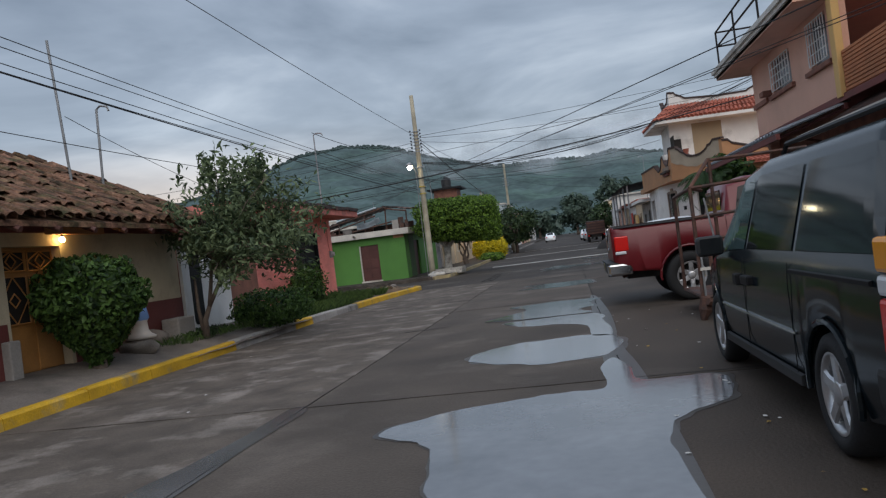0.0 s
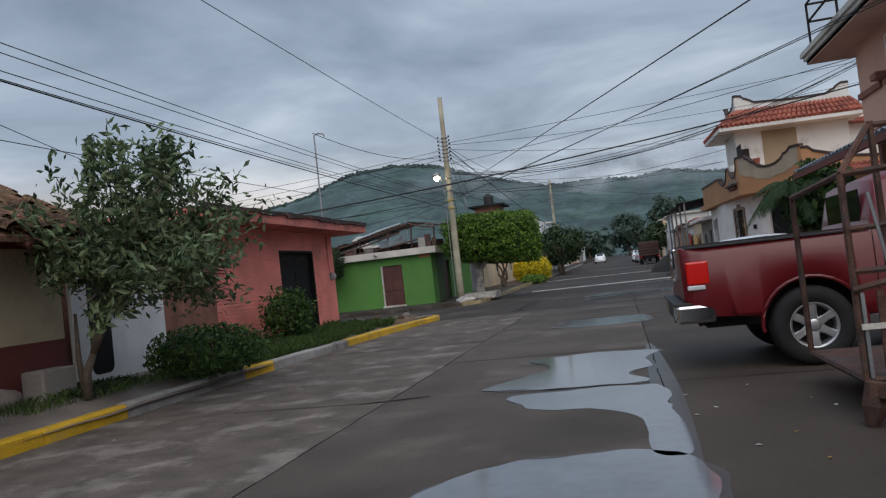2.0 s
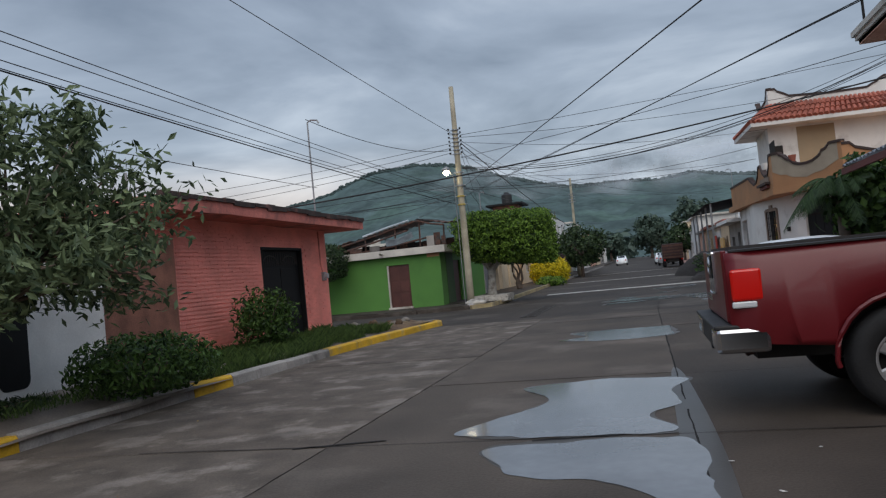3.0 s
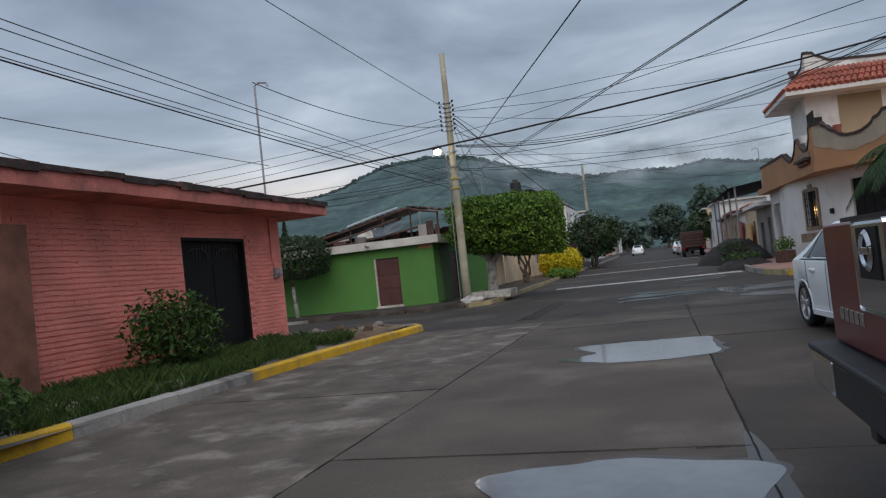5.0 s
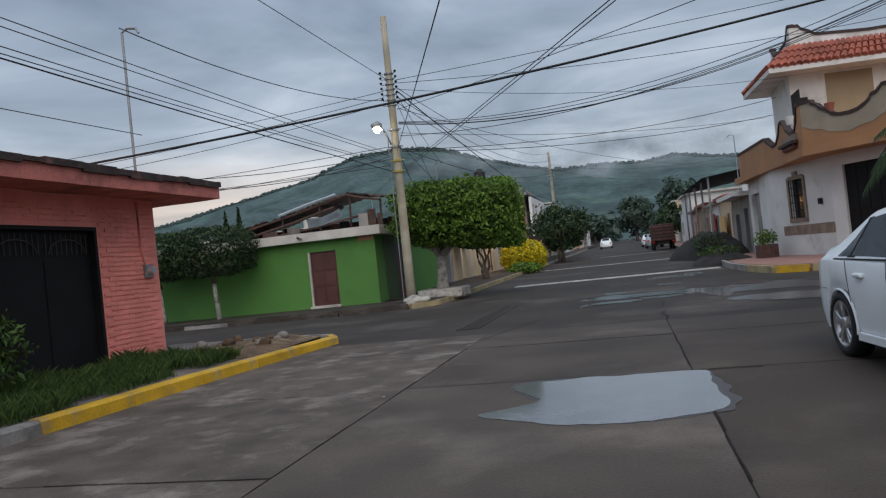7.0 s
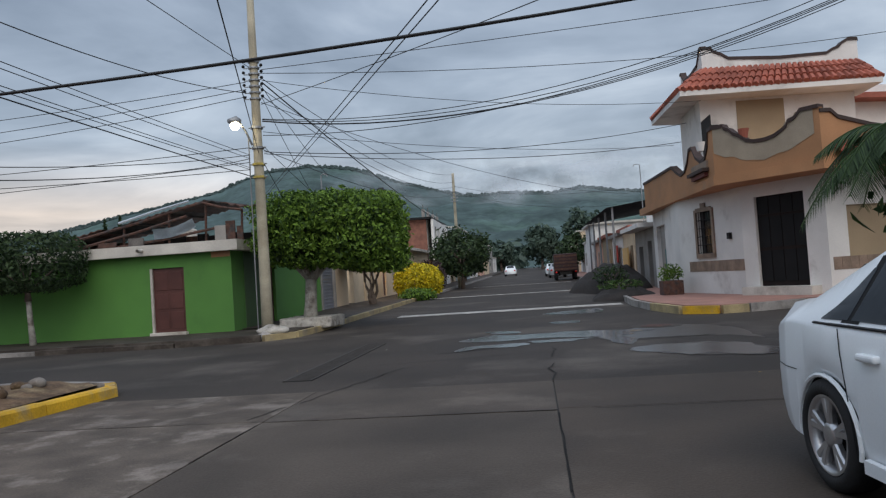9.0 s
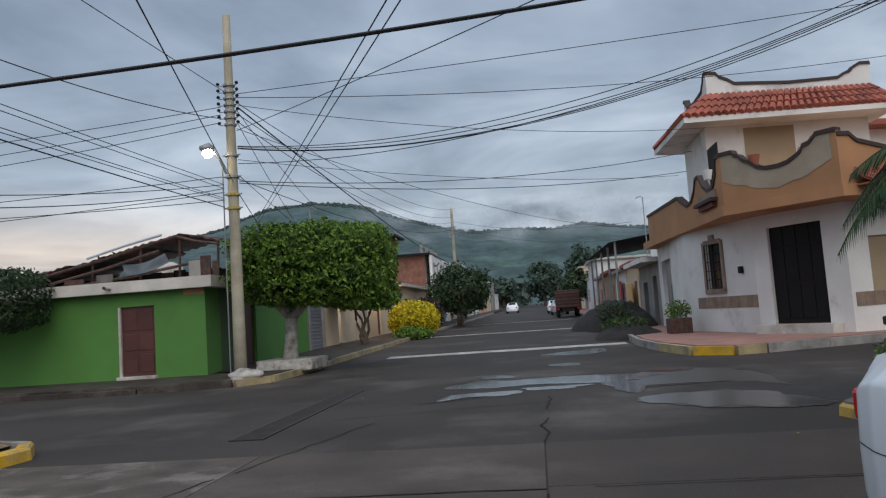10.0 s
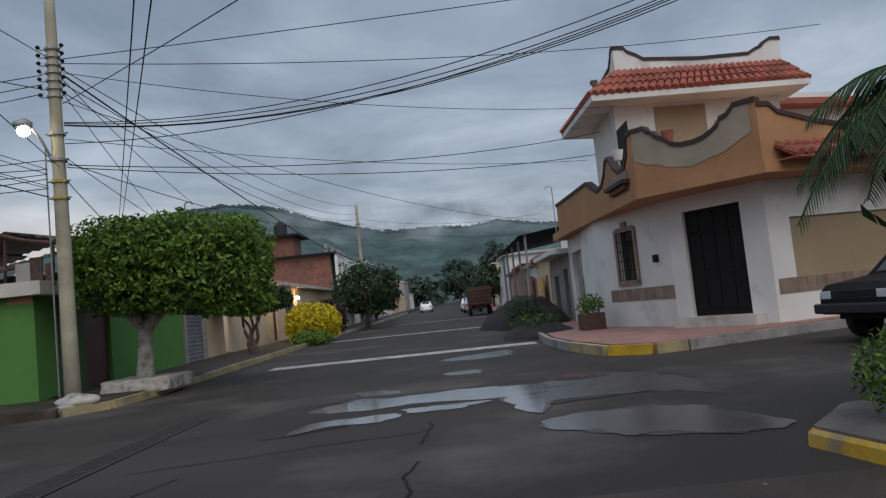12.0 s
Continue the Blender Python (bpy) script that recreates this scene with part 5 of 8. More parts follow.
part("rear_window", boxm(-0.02, 0.02, -0.66, 0.66, 1.05, 1.5, 0.01), M_CARGLASS, van)
part("windscreen", vb.top_pane(3.2, 4.02), M_CARGLASS, van)
for sd_ in (1, -1):
    part("roof_rail", tube(bmesh.new(), [(0.5, sd_ * 0.62, 1.70), (0.6, sd_ * 0.62, 1.76), (2.4, sd_ * 0.62, 1.77), (2.5, sd_ * 0.62, 1.71)], 0.018, 6), M_PLASTIC, van)

# dark red pickup
truck = thing("pickup_truck", (0.72, 13.88, 0.0), "dark red crew-cab pickup reversed towards the street", "car", 0)
M_RED = paint("dark_red_paint", (0.13, 0.008, 0.012), 0.33)
tb = Body(5.7, [(0, 1.34), (1.84, 1.37), (1.86, 1.37), (1.95, 1.86), (2.3, 1.96), (3.6, 1.96), (3.95, 1.88), (4.55, 1.36), (5.4, 1.26), (5.7, 1.0)], [(0, 1.27), (1.84, 1.30), (4.5, 1.30), (5.4, 1.16), (5.7, 0.9)],
          [(0, 0.96), (0.2, 1.0), (5.1, 1.0), (5.5, 0.93), (5.7, 0.8)], [(0, 0.93), (1.84, 0.94), (1.95, 0.885), (3.7, 0.87), (4.5, 0.88), (5.7, 0.7)], [(0, 0.62), (0.7, 0.56), (1.9, 0.48), (5.0, 0.46), (5.7, 0.55)], (1.22, 4.75), 0.50, 0.44)
part("body", tb.mesh(), M_RED, truck, smooth=True)
part("bed_liner", boxm(0.06, 1.80, -0.86, 0.86, 1.36, 1.385), M_PLASTIC, truck)
for sd_ in (1, -1):
    part("bed_rail", tb.side_strip(0.03, 1.84, 1.335, 1.36, sd_, off=-0.05, t=0.03), M_PLASTIC, truck)
    part("side_window", tb.side_pane(2.02, 2.85, 0.08, 0.9, sd_, lean0=0.1), M_CARGLASS, truck)
    part("side_window", tb.side_pane(2.93, 4.1, 0.08, 0.9, sd_, lean1=-0.42), M_CARGLASS, truck)
    seam(truck, tb, 1.86, 0.6, 1.34, sd_)
    seam(truck, tb, 2.89, 0.6, 1.34, sd_)
    part("arch_lip", tb.arch_lip(1.22, sd_, 0.02), M_RED, truck)
    part("arch_lip", tb.arch_lip(4.75, sd_, 0.02), M_RED, truck)
    y0, y1 = sorted((sd_ * 0.93, sd_ * 1.006))
    tl = part("tail_lamp", boxm(0.018, 0.25, y0, y1, 0.95, 1.20, 0.02), M_RED_L, truck, "red tail lamp")
    part("reverse_lens", boxm(0.016, 0.20, y0 - 0.002, y1 + 0.002, 0.895, 0.945, 0.012), M_WHITE_L, tl)
    part("door_handle", boxm(2.1, 2.28, sd_ * 1.0 - 0.03, sd_ * 1.0 + 0.03, 1.14, 1.19, 0.012), M_RED, truck)
    part("door_handle", boxm(3.0, 3.18, sd_ * 1.0 - 0.03, sd_ * 1.0 + 0.03, 1.14, 1.19, 0.012), M_RED, truck)
    part("wing_mirror", boxm(3.95, 4.12, sd_ * 1.12 - 0.12, sd_ * 1.12 + 0.12, 1.28, 1.52, 0.03), M_RED, truck)
    y0, y1 = sorted((sd_ * 0.55, sd_ * 0.99))
    part("bumper_end", boxm(-0.13, 0.28, y0, y1, 0.54, 0.74, 0.035), M_CHROME, truck)
    for ax in (1.22, 4.75):
        wheel(truck, ax, sd_ * 0.86, 0.415, 0.27, sd_, 0.235, 6)
part("bumper_step", boxm(-0.14, 0.15, -0.97, 0.97, 0.73, 0.765, 0.012), M_PLASTIC, truck, "black bumper step pad")
part("bumper_centre", boxm(-0.12, 0.12, -0.54, 0.54, 0.54, 0.73, 0.02), M_PLASTIC, truck)
part("hitch", boxm(-0.1, 0.3, -0.05, 0.05, 0.48, 0.58, 0.01), M_PLASTIC, truck)
tg = part("tailgate", boxm(-0.022, 0.02, -0.88, 0.88, 0.78, 1.36, 0.012), M_RED, truck)
part("handle_bezel", boxm(-0.036, -0.018, -0.24, 0.24, 0.98, 1.36, 0.02), M_CHROME, tg, "grey tailgate handle bezel")
part("handle_recess", boxm(-0.042, -0.034, -0.15, 0.15, 1.12, 1.33, 0.003), M_BLACK, tg)
part("badge", lathe(bmesh.new(), [(0.085, 0.0), (0.07, -0.012), (0.062, -0.012), (0.055, 0.0)], 24), M_CHROME, tg).matrix_basis = pose(-0.045, 0, 1.235, 0, 0, -90)
part("badge_bar", boxm(-0.055, -0.042, -0.1, 0.1, 1.22, 1.25, 0.003), M_CHROME, tg)
for k in range(5):
    part("emblem_bar", boxm(-0.028, -0.02, 0.62 - 0.09 * k, 0.68 - 0.09 * k, 0.90, 0.96, 0.003), M_CHROME, tg)
part("underbody", boxm(0.2, 5.4, -0.66, 0.66, 0.45, 0.95), M_DARK, truck)
part("tow_pipe", tube(bmesh.new(), [(0.35, -0.55, 0.56), (0.12, -0.6, 0.5)], 0.035, 10, cap=False), M_RUST, truck)
part("windscreen", tb.top_pane(3.98, 4.5), M_CARGLASS, truck)
part("rear_glass", boxm(1.87, 1.89, -0.62, 0.62, 1.42, 1.78, 0.004), M_CARGLASS, truck)

# white sedan
sedan = thing("sedan", (2.585, 23.27, 0.0), "white four-door sedan parked beside the kerb", "car", -84)
M_CARW = paint("white_car_paint", (0.80, 0.84, 0.86), 0.25, dirt=0.04)
sb = Body(4.62, [(0, 0.98), (0.12, 1.06), (0.55, 1.10), (1.25, 1.41), (1.6, 1.455), (2.5, 1.455), (2.75, 1.42), (3.55, 1.02), (4.3, 0.86), (4.62, 0.62)], [(0, 0.88), (0.5, 0.97), (3.3, 0.92), (4.2, 0.78), (4.62, 0.55)],
          [(0, 0.58), (0.1, 0.72), (0.22, 0.80), (0.45, 0.86), (1.0, 0.89), (3.7, 0.89), (4.3, 0.80), (4.62, 0.6)], [(0, 0.58), (0.55, 0.66), (1.3, 0.60), (2.7, 0.60), (3.5, 0.72), (4.62, 0.5)], [(0, 0.36), (0.3, 0.26), (0.9, 0.20), (4.0, 0.20), (4.62, 0.26)], (0.98, 3.63), 0.365, 0.31)
part("body", sb.mesh(), M_CARW, sedan, smooth=True)
for sd_ in (1, -1):
    part("side_window", sb.side_pane(0.92, 1.22, 0.10, 0.80, sd_, lean0=0.32, lean1=0.05), M_CARGLASS, sedan)
    part("side_window", sb.side_pane(1.26, 2.02, 0.10, 0.92, sd_, lean0=0.06), M_CARGLASS, sedan)
    part("side_window", sb.side_pane(2.08, 3.18, 0.10, 0.92, sd_, lean1=-0.5), M_CARGLASS, sedan)
    part("pillar_trim", sb.side_pane(1.16, 1.34, 0.06, 0.95, sd_, 0.003, lean0=0.10, lean1=0.03), M_BLACK, sedan, "black door pillar")
    part("pillar_trim", sb.side_pane(1.98, 2.12, 0.06, 0.95, sd_, 0.003), M_BLACK, sedan, "black door pillar")
    part("window_trim", sb.side_strip(0.85, 3.25, 0.955, 0.972, sd_, off=-0.03, t=0.008), M_BLACK, sedan)
    seam(sedan, sb, 1.30, 0.3, 0.95, sd_, -0.12)
    seam(sedan, sb, 2.05, 0.3, 0.95, sd_)
    seam(sedan, sb, 3.15, 0.3, 0.95, sd_)
    part("side_sill", sb.side_strip(1.4, 3.2, 0.21, 0.29, sd_, t=0.02), M_CARW, sedan)
    part("door_handle", boxm(1.40, 1.58, sd_ * 0.90 - 0.02, sd_ * 0.90 + 0.03, 0.80, 0.84, 0.014), M_CARW, sedan)
    part("door_handle", boxm(2.20, 2.38, sd_ * 0.90 - 0.02, sd_ * 0.90 + 0.03, 0.78, 0.82, 0.014), M_CARW, sedan)
    y0, y1 = sorted((sd_ * 0.44, sd_ * 0.70))
    part("tail_lamp", boxm(-0.012, 0.12, y0, y1, 0.72, 0.88, 0.025), M_RED_L, sedan)
    part("wing_mirror", boxm(2.98, 3.14, sd_ * 0.99 - 0.10, sd_ * 0.99 + 0.10, 0.94, 1.07, 0.035), M_CARW, sedan)
    part("arch_lip", sb.arch_lip(0.98, sd_, 0.014), M_CARW, sedan)
    part("arch_lip", sb.arch_lip(3.63, sd_, 0.014), M_CARW, sedan)
    part("bumper_seam", sb.side_strip(0.1, 0.62, 0.655, 0.66, sd_, t=0.002), M_BLACK, sedan)
    for ax in (0.98, 3.63):
        wheel(sedan, ax, sd_ * 0.79, 0.325, 0.215, sd_, 0.225, 5, twin=True)
part("underbody", boxm(0.2, 4.3, -0.62, 0.62, 0.2, 0.75), M_DARK, sedan)
part("windscreen", sb.top_pane(2.78, 3.5), glass_mat("clear_windscreen", (0.05, 0.07, 0.075), 0.03), sedan)
part("rear_window", sb.top_pane(0.6, 1.22), M_CARGLASS, sedan)
part("headlamp", boxm(4.25, 4.5, 0.5, 0.76, 0.6, 0.74, 0.03), M_WHITE_L, sedan)
part("headlamp", boxm(4.25, 4.5, -0.76, -0.5, 0.6, 0.74, 0.03), M_WHITE_L, sedan)
part("grille", boxm(4.56, 4.63, -0.42, 0.42, 0.42, 0.6, 0.02), M_BLACK, sedan)

# black old pickup in the crossing street
old = thing("old_pickup", (12.3, 35.95, 0.0), "old black boxy pickup in the crossing street", "car", 194)
M_BLK = mat("faded_black_paint", (0.010, 0.010, 0.011), 0.5, 0.15, 2, 0.02, 80, spec=0.2)
ob_ = Body(4.7, [(0, 1.15), (1.78, 1.17), (1.8, 1.17), (1.9, 1.62), (2.1, 1.66), (2.9, 1.66), (3.15, 1.60), (3.6, 1.14), (4.55, 1.03), (4.7, 0.9)], [(0, 1.1), (1.8, 1.12), (3.6, 1.08), (4.55, 0.98), (4.7, 0.86)],
           [(0, 0.84), (4.5, 0.84), (4.7, 0.80)], [(0, 0.82), (1.8, 0.82), (1.9, 0.66), (3.1, 0.66), (3.6, 0.78), (4.7, 0.76)], [(0, 0.55), (4.7, 0.5)], (1.05, 3.85), 0.40, 0.36)
part("body", ob_.mesh(), M_BLK, old, smooth=False)
for sd_ in (1, -1):
    part("side_window", ob_.side_pane(2.05, 3.3, 0.08, 0.88, sd_, lean1=-0.35), M_CARGLASS, old)
    y0, y1 = sorted((sd_ * 0.52, sd_ * 0.76))
    hl = part("headlamp", boxm(4.66, 4.715, y0, y1, 0.78, 0.92, 0.012), M_WHITE_L, old, "square headlamp")
    seam(old, ob_, 3.35, 0.55, 1.1, sd_)
    for ax in (1.05, 3.85):
        wheel(old, ax, sd_ * 0.74, 0.35, 0.22, sd_, 0.2, 8, M_BLACK)
part("windscreen", ob_.top_pane(3.18, 3.56), glass_mat("pale_windscreen", (0.10, 0.13, 0.14), 0.04), old)
for k in range(4):
    part("grille_slat", boxm(4.68, 4.71, -0.5, 0.5, 0.78 + 0.04 * k, 0.80 + 0.04 * k), M_PLASTIC, old)
part("front_bumper", boxm(4.62, 4.82, -0.86, 0.86, 0.52, 0.70, 0.03), M_PLASTIC, old)
part("underbody", boxm(0.2, 4.5, -0.6, 0.6, 0.4, 0.9), M_DARK, old)
part("wiper", tube(bmesh.new(), [(3.58, -0.5, 1.17), (3.45, 0.1, 1.30)], 0.01, 4), M_BLACK, old)

# rusty trailer frame between the van and the pickup
cart = place("trailer_frame", (2.1, 10.6, 0.0), "rusty home-made trailer with a tall bar frame", "trailer")
bars = [((1.66, 10.35, 0.28), (1.66, 10.35, 1.75)), ((1.66, 10.35, 1.75), (2.0, 10.75, 2.12)), ((2.02, 10.75, 0.3), (2.02, 10.75, 2.15)), ((1.66, 10.35, 1.75), (2.02, 11.6, 1.75)), ((1.66, 10.35, 1.35), (3.2, 10.35, 1.42)), ((1.66, 10.35, 1.05), (3.2, 10.35, 1.05)),
        ((2.0, 10.75, 2.12), (3.3, 10.75, 2.12)), ((1.66, 10.35, 1.75), (3.2, 10.35, 1.80)), ((1.66, 10.35, 0.28), (3.2, 10.35, 0.28)), ((1.66, 10.35, 0.28), (1.66, 11.9, 0.28)), ((1.66, 11.9, 0.28), (1.66, 11.9, 1.7)), ((1.66, 11.9, 1.7), (1.66, 10.35, 1.75)), ((2.55, 10.35, 0.28), (2.55, 10.35, 1.8))]
for a, b in bars:
    part("frame_bar", tube(bmesh.new(), [a, b], 0.026, 6), M_RUST, cart)
part("thin_rod", tube(bmesh.new(), [(1.82, 10.34, 1.6), (1.86, 10.33, 1.3), (1.90, 10.33, 1.0)], 0.014, 5), M_STEELG, cart)
part("tailboard_rail", tube(bmesh.new(), [(1.64, 10.32, 0.92), (2.0, 10.31, 0.99), (2.35, 10.31, 1.02)], 0.028, 6), M_RUST, cart)
for k in range(7):
    x = 1.68 + 0.105 * k
    part("upright_slat", boxm(x, x + (0.05 if k % 2 else 0.025), 10.31, 10.335, 0.3, 0.9 + 0.01 * k), M_RUST if k % 3 else M_STEELG, cart)
part("cross_strip", boxm(1.66, 2.2, 10.295, 10.312, 0.64, 0.68), M_OFFWHITE, cart, "pale strip of wood")
part("tub", boxm(2.02, 2.2, 10.36, 10.5, 0.36, 0.86, 0.02), M_OFFWHITE, cart, "pale plastic container")
part("tub", boxm(2.45, 2.95, 10.5, 10.9, 0.5, 0.95, 0.04), mat("cream_plastic", (0.55, 0.55, 0.42), 0.5, 0.1, 3, 0.05, 40), cart, "cream plastic container")
part("drawbar", tube(bmesh.new(), [(1.9, 10.3, 0.27), (1.75, 10.1, 0.22), (1.66, 10.05, 0.25)], 0.05, 6), M_RUST, cart)
part("jack_foot", tube(bmesh.new(), [(1.66, 10.15, 0.3), (1.64, 10.15, 0.14), (1.60, 10.15, 0.0)], [0.07, 0.09, 0.04], 8), M_RUST, cart)
part("floor", boxm(1.66, 3.2, 10.35, 11.9, 0.26, 0.30), M_RUST, cart)
tw = wheel(cart, 0, 0, 0.28, 0.17, 1, 0.17, 6, M_STEELG)
tw.matrix_parent_inverse = cart.matrix_basis.inverted()
tw.matrix_basis = pose(3.25, 11.2, 0.28, 0, 0, 90)


# ---- poles, lamp, cables ----
def utility_pole(x, y, z, h, r0, r1, label, lean=(0.0, 0.0)):
    p = thing("utility_pole", (x, y, z), label, "utility pole")
    part("shaft", tube(bmesh.new(), [(lean[0] * k / 8, lean[1] * k / 8, -0.1 + (h + 0.1) * k / 8) for k in range(9)], [r0 + (r1 - r0) * k / 8 for k in range(9)], 10), M_POLE, p, "concrete shaft", smooth=True)
    return p


def cable(a, b, sag, r=0.012, n=18):
    """A hanging cable between two points."""
    a, b = Vector(a), Vector(b)
    pts = [a.lerp(b, i / n) - Vector((0, 0, sag * 4 * (i / n) * (1 - i / n))) for i in range(n + 1)]
    c = tagged(part("cable", tube(bmesh.new(), pts, r * (0.78 if r < 0.02 else 1.0), 5), M_WIRE), "black overhead cable strung between the poles and houses", "cable", "overhead cables")
    return c


POX, POY = -7.0, 36.95
pole = utility_pole(POX, POY, 0.15, 9.25, 0.165, 0.10, "tall concrete utility pole with insulators and a street lamp", (0.03, 0.0))
for k in range(7):
    z = 6.35 + 0.17 * k
    part("band", tube(bmesh.new(), [(0.02, 0, z), (0.02, 0, z + 0.045)], 0.155, 12), M_STEELG, pole)
    for s in (-1, 1):
        part("bracket", tube(bmesh.new(), [(s * 0.14, -0.04, z + 0.02), (s * 0.24, -0.06, z + 0.02), (s * 0.25, -0.06, z + 0.09)], 0.016, 5), M_STEELG, pole)
        part("insulator", tube(bmesh.new(), [(s * 0.25, -0.06, z + 0.04), (s * 0.25, -0.06, z + 0.07), (s * 0.25, -0.06, z + 0.11)], [0.03, 0.05, 0.03], 8), M_BLACK, pole)
for z in (5.55, 5.0, 4.55, 4.2):
    part("band", tube(bmesh.new(), [(0.015, 0, z), (0.015, 0, z + 0.06)], 0.17, 12), M_STEELG if z > 4.9 else mat("faded_yellow_band", (0.42, 0.33, 0.08), 0.7, 0.3, 5, 0.1, 40), pole)
    part("clamp", tube(bmesh.new(), [(-0.2, -0.05, z + 0.03), (0.26, -0.05, z + 0.03)], 0.02, 5), M_STEELG, pole)
part("lamp_arm", tube(bmesh.new(), [(-0.1, -0.1, 5.1), (-0.2, -0.25, 5.45), (-0.3, -0.38, 5.66), (-0.4, -0.5, 5.68)], 0.03, 8), M_STEELG, pole)
head = part("lamp_head", tube(bmesh.new(), [(-0.30, -0.38, 5.70), (-0.38, -0.47, 5.72), (-0.52, -0.64, 5.69)], [0.08, 0.13, 0.06], 10), M_STEELG, pole, smooth=True)
bm = bmesh.new()
bmesh.ops.create_icosphere(bm, subdivisions=2, radius=0.13, matrix=Matrix.Translation((-0.40, -0.50, 5.58)))
part("lamp_globe", bm, glow_mat("street_lamp_glow", (1.0, 0.88, 0.58), 26.0), head, smooth=True)
part("conduit", tube(bmesh.new(), [(-0.22, -0.1, 0.0), (-0.2, -0.1, 5.3)], 0.018, 6), M_STEELG, pole)
pole2 = utility_pole(-5.75, 77.3, gz(77) + 0.1, 9.2, 0.16, 0.10, "concrete utility pole further up the street")
for k in range(4):
    part("band", tube(bmesh.new(), [(0, 0, 6.9 + 0.25 * k), (0, 0, 6.96 + 0.25 * k)], 0.17, 10), M_STEELG, pole2)
    part("bracket", tube(bmesh.new(), [(-0.3, 0, 6.95 + 0.25 * k), (0.3, 0, 6.95 + 0.25 * k)], 0.03, 5), M_STEELG, pole2)
T = lambda z, dx=0.0: (POX + dx, POY - 0.05, z)
# over the street from the pink house to the right
cable((-10.5, 25.2, 3.65), (9.5, 28.6, 5.9), 0.28, 0.022)
cable((-10.5, 25.22, 3.67), (9.5, 28.65, 5.93), 0.31, 0.012)
# along the left side, back to a pole behind
for k, (z, x2, z2, sg) in enumerate(((5.0, -8.3, 6.35, 0.45), (4.9, -8.3, 6.05, 0.4), (4.65, -8.2, 5.85, 0.45), (4.6, -8.2, 5.65, 0.45), (4.42, -8.2, 5.6, 0.35))):
    cable(T(z, -0.2), (x2, -16, z2), sg, 0.010 if k < 4 else 0.016, 26)
cable((-8.7, 26.3, 4.3), (-8.2, -14, 4.4), 0.3, 0.01)
cable((-9.3, 13.0, 4.85), (-11, 27, 3.7), 0.2, 0.009)
# to the upper left and overhead towards the viewer's street side
cable(T(7.4, -0.1), (-7.3, -14, 7.6), 0.3, 0.012)
cable(T(5.03, 0.05), (6.05, -1.0, 2.95), 0.03, 0.011, 24)
cable((-14.9, 57.0, 5.85), (6.5, 10.7, 4.33), 0.06, 0.012, 26)
cable((-14.9, 57.1, 5.80), (6.7, 10.9, 4.50), 0.10, 0.012, 26)
cable(T(6.35, 0.2), (6.15, 24.2, 5.5), 0.12, 0.012)
cable(T(6.9, 0.2), (-8.4, 49.0, 6.1), 0.12, 0.012)
# bundle to the corner on the right
for k, (z, zz, sg) in enumerate(((5.95, 8.50, 1.55), (5.93, 8.42, 1.62), (5.9, 8.46, 1.70), (5.88, 8.36, 1.66), (5.5, 8.3, 1.35))):
    cable(T(z, 0.2), (12.0, 31.2 + 0.12 * k, zz), sg, 0.013, 24)
cable(T(7.3, 0.25), (30, 38.5, 9.8), 0.3, 0.013)
cable(T(7.2, 0.25), (12, 42.5, 8.2), 0.35, 0.013)
cable(T(7.0, 0.25), (6.4, 44.3, 6.9), 0.35, 0.011)
cable(T(5.05, 0.2), (5.9, 44.5, 6.2), 0.4, 0.014)
cable(T(5.0, 0.2), (5.9, 45.5, 5.7), 0.35, 0.014)
cable(T(5.6, 0.2), (6.0, 47.5, 5.9), 0.3, 0.01)
# on up the street
cable(T(6.95, 0.25), (-5.9, 70.0, 5.0), 0.2, 0.02)
for z, z2, sg in ((7.1, 9.2, 0.8), (6.8, 8.6, 0.9), (6.6, 8.2, 1.0), (5.1, 7.6, 0.7)):
    cable(T(z, 0.2), (-5.75, 77.3, gz(77) + z2), sg, 0.014)
cable(T(6.6, 0.2), (-8.8, 52.0, 3.4), 0.2, 0.011)
cable(T(5.2, 0.2), (-8.6, 57.0, 3.9), 0.2, 0.011)
cable(T(4.7, 0.2), (-8.7, 47.5, 3.0), 0.15, 0.013)
cable(T(6.4, 0.2), (6.0, 62.0, 5.5), 0.6, 0.011)
# left along the crossing street
for z, y2, z2, sg in ((7.0, 34.5, 6.3, 0.5), (6.8, 35.0, 6.0, 0.6), (6.6, 35.5, 6.2, 0.8), (5.2, 34.0, 5.0, 0.3), (4.8, 36.0, 4.4, 0.25), (4.6, 33.0, 5.4, 0.4)):
    cable(T(z, -0.2), (-34, y2, z2), sg, 0.013)
cable(T(6.7, -0.2), (-8.75, 26.0, 6.25), 0.35, 0.014)
cable(T(4.9, -0.2), (-8.7, 26.3, 3.2), 0.25, 0.012)
cable(T(5.0, -0.2), (-11.0, 25.0, 3.6), 0.3, 0.012)
# up-street on the right
cable((-5.75, 77.3, 8.6), (5.8, 60, 5.6), 0.5, 0.012)
cable((-5.75, 77.3, 8.2), (5.8, 66, 5.2), 0.6, 0.012)


def antenna(x, y, z, h, bend, label, tilt=(0, 0), r=0.024):
    a = thing("roof_mast", (x, y, z), label, "mast")
    pts = [(tilt[0] * k / 4, tilt[1] * k / 4, h * k / 4) for k in range(5)]
    if bend:
        pts += [(tilt[0] + bend * 0.4, tilt[1], h + 0.06), (tilt[0] + bend, tilt[1], h + 0.03), (tilt[0] + bend * 1.15, tilt[1], h - 0.06)]
    part("pipe", tube(bmesh.new(), pts, r, 7), M_STEELG, a)
    return a


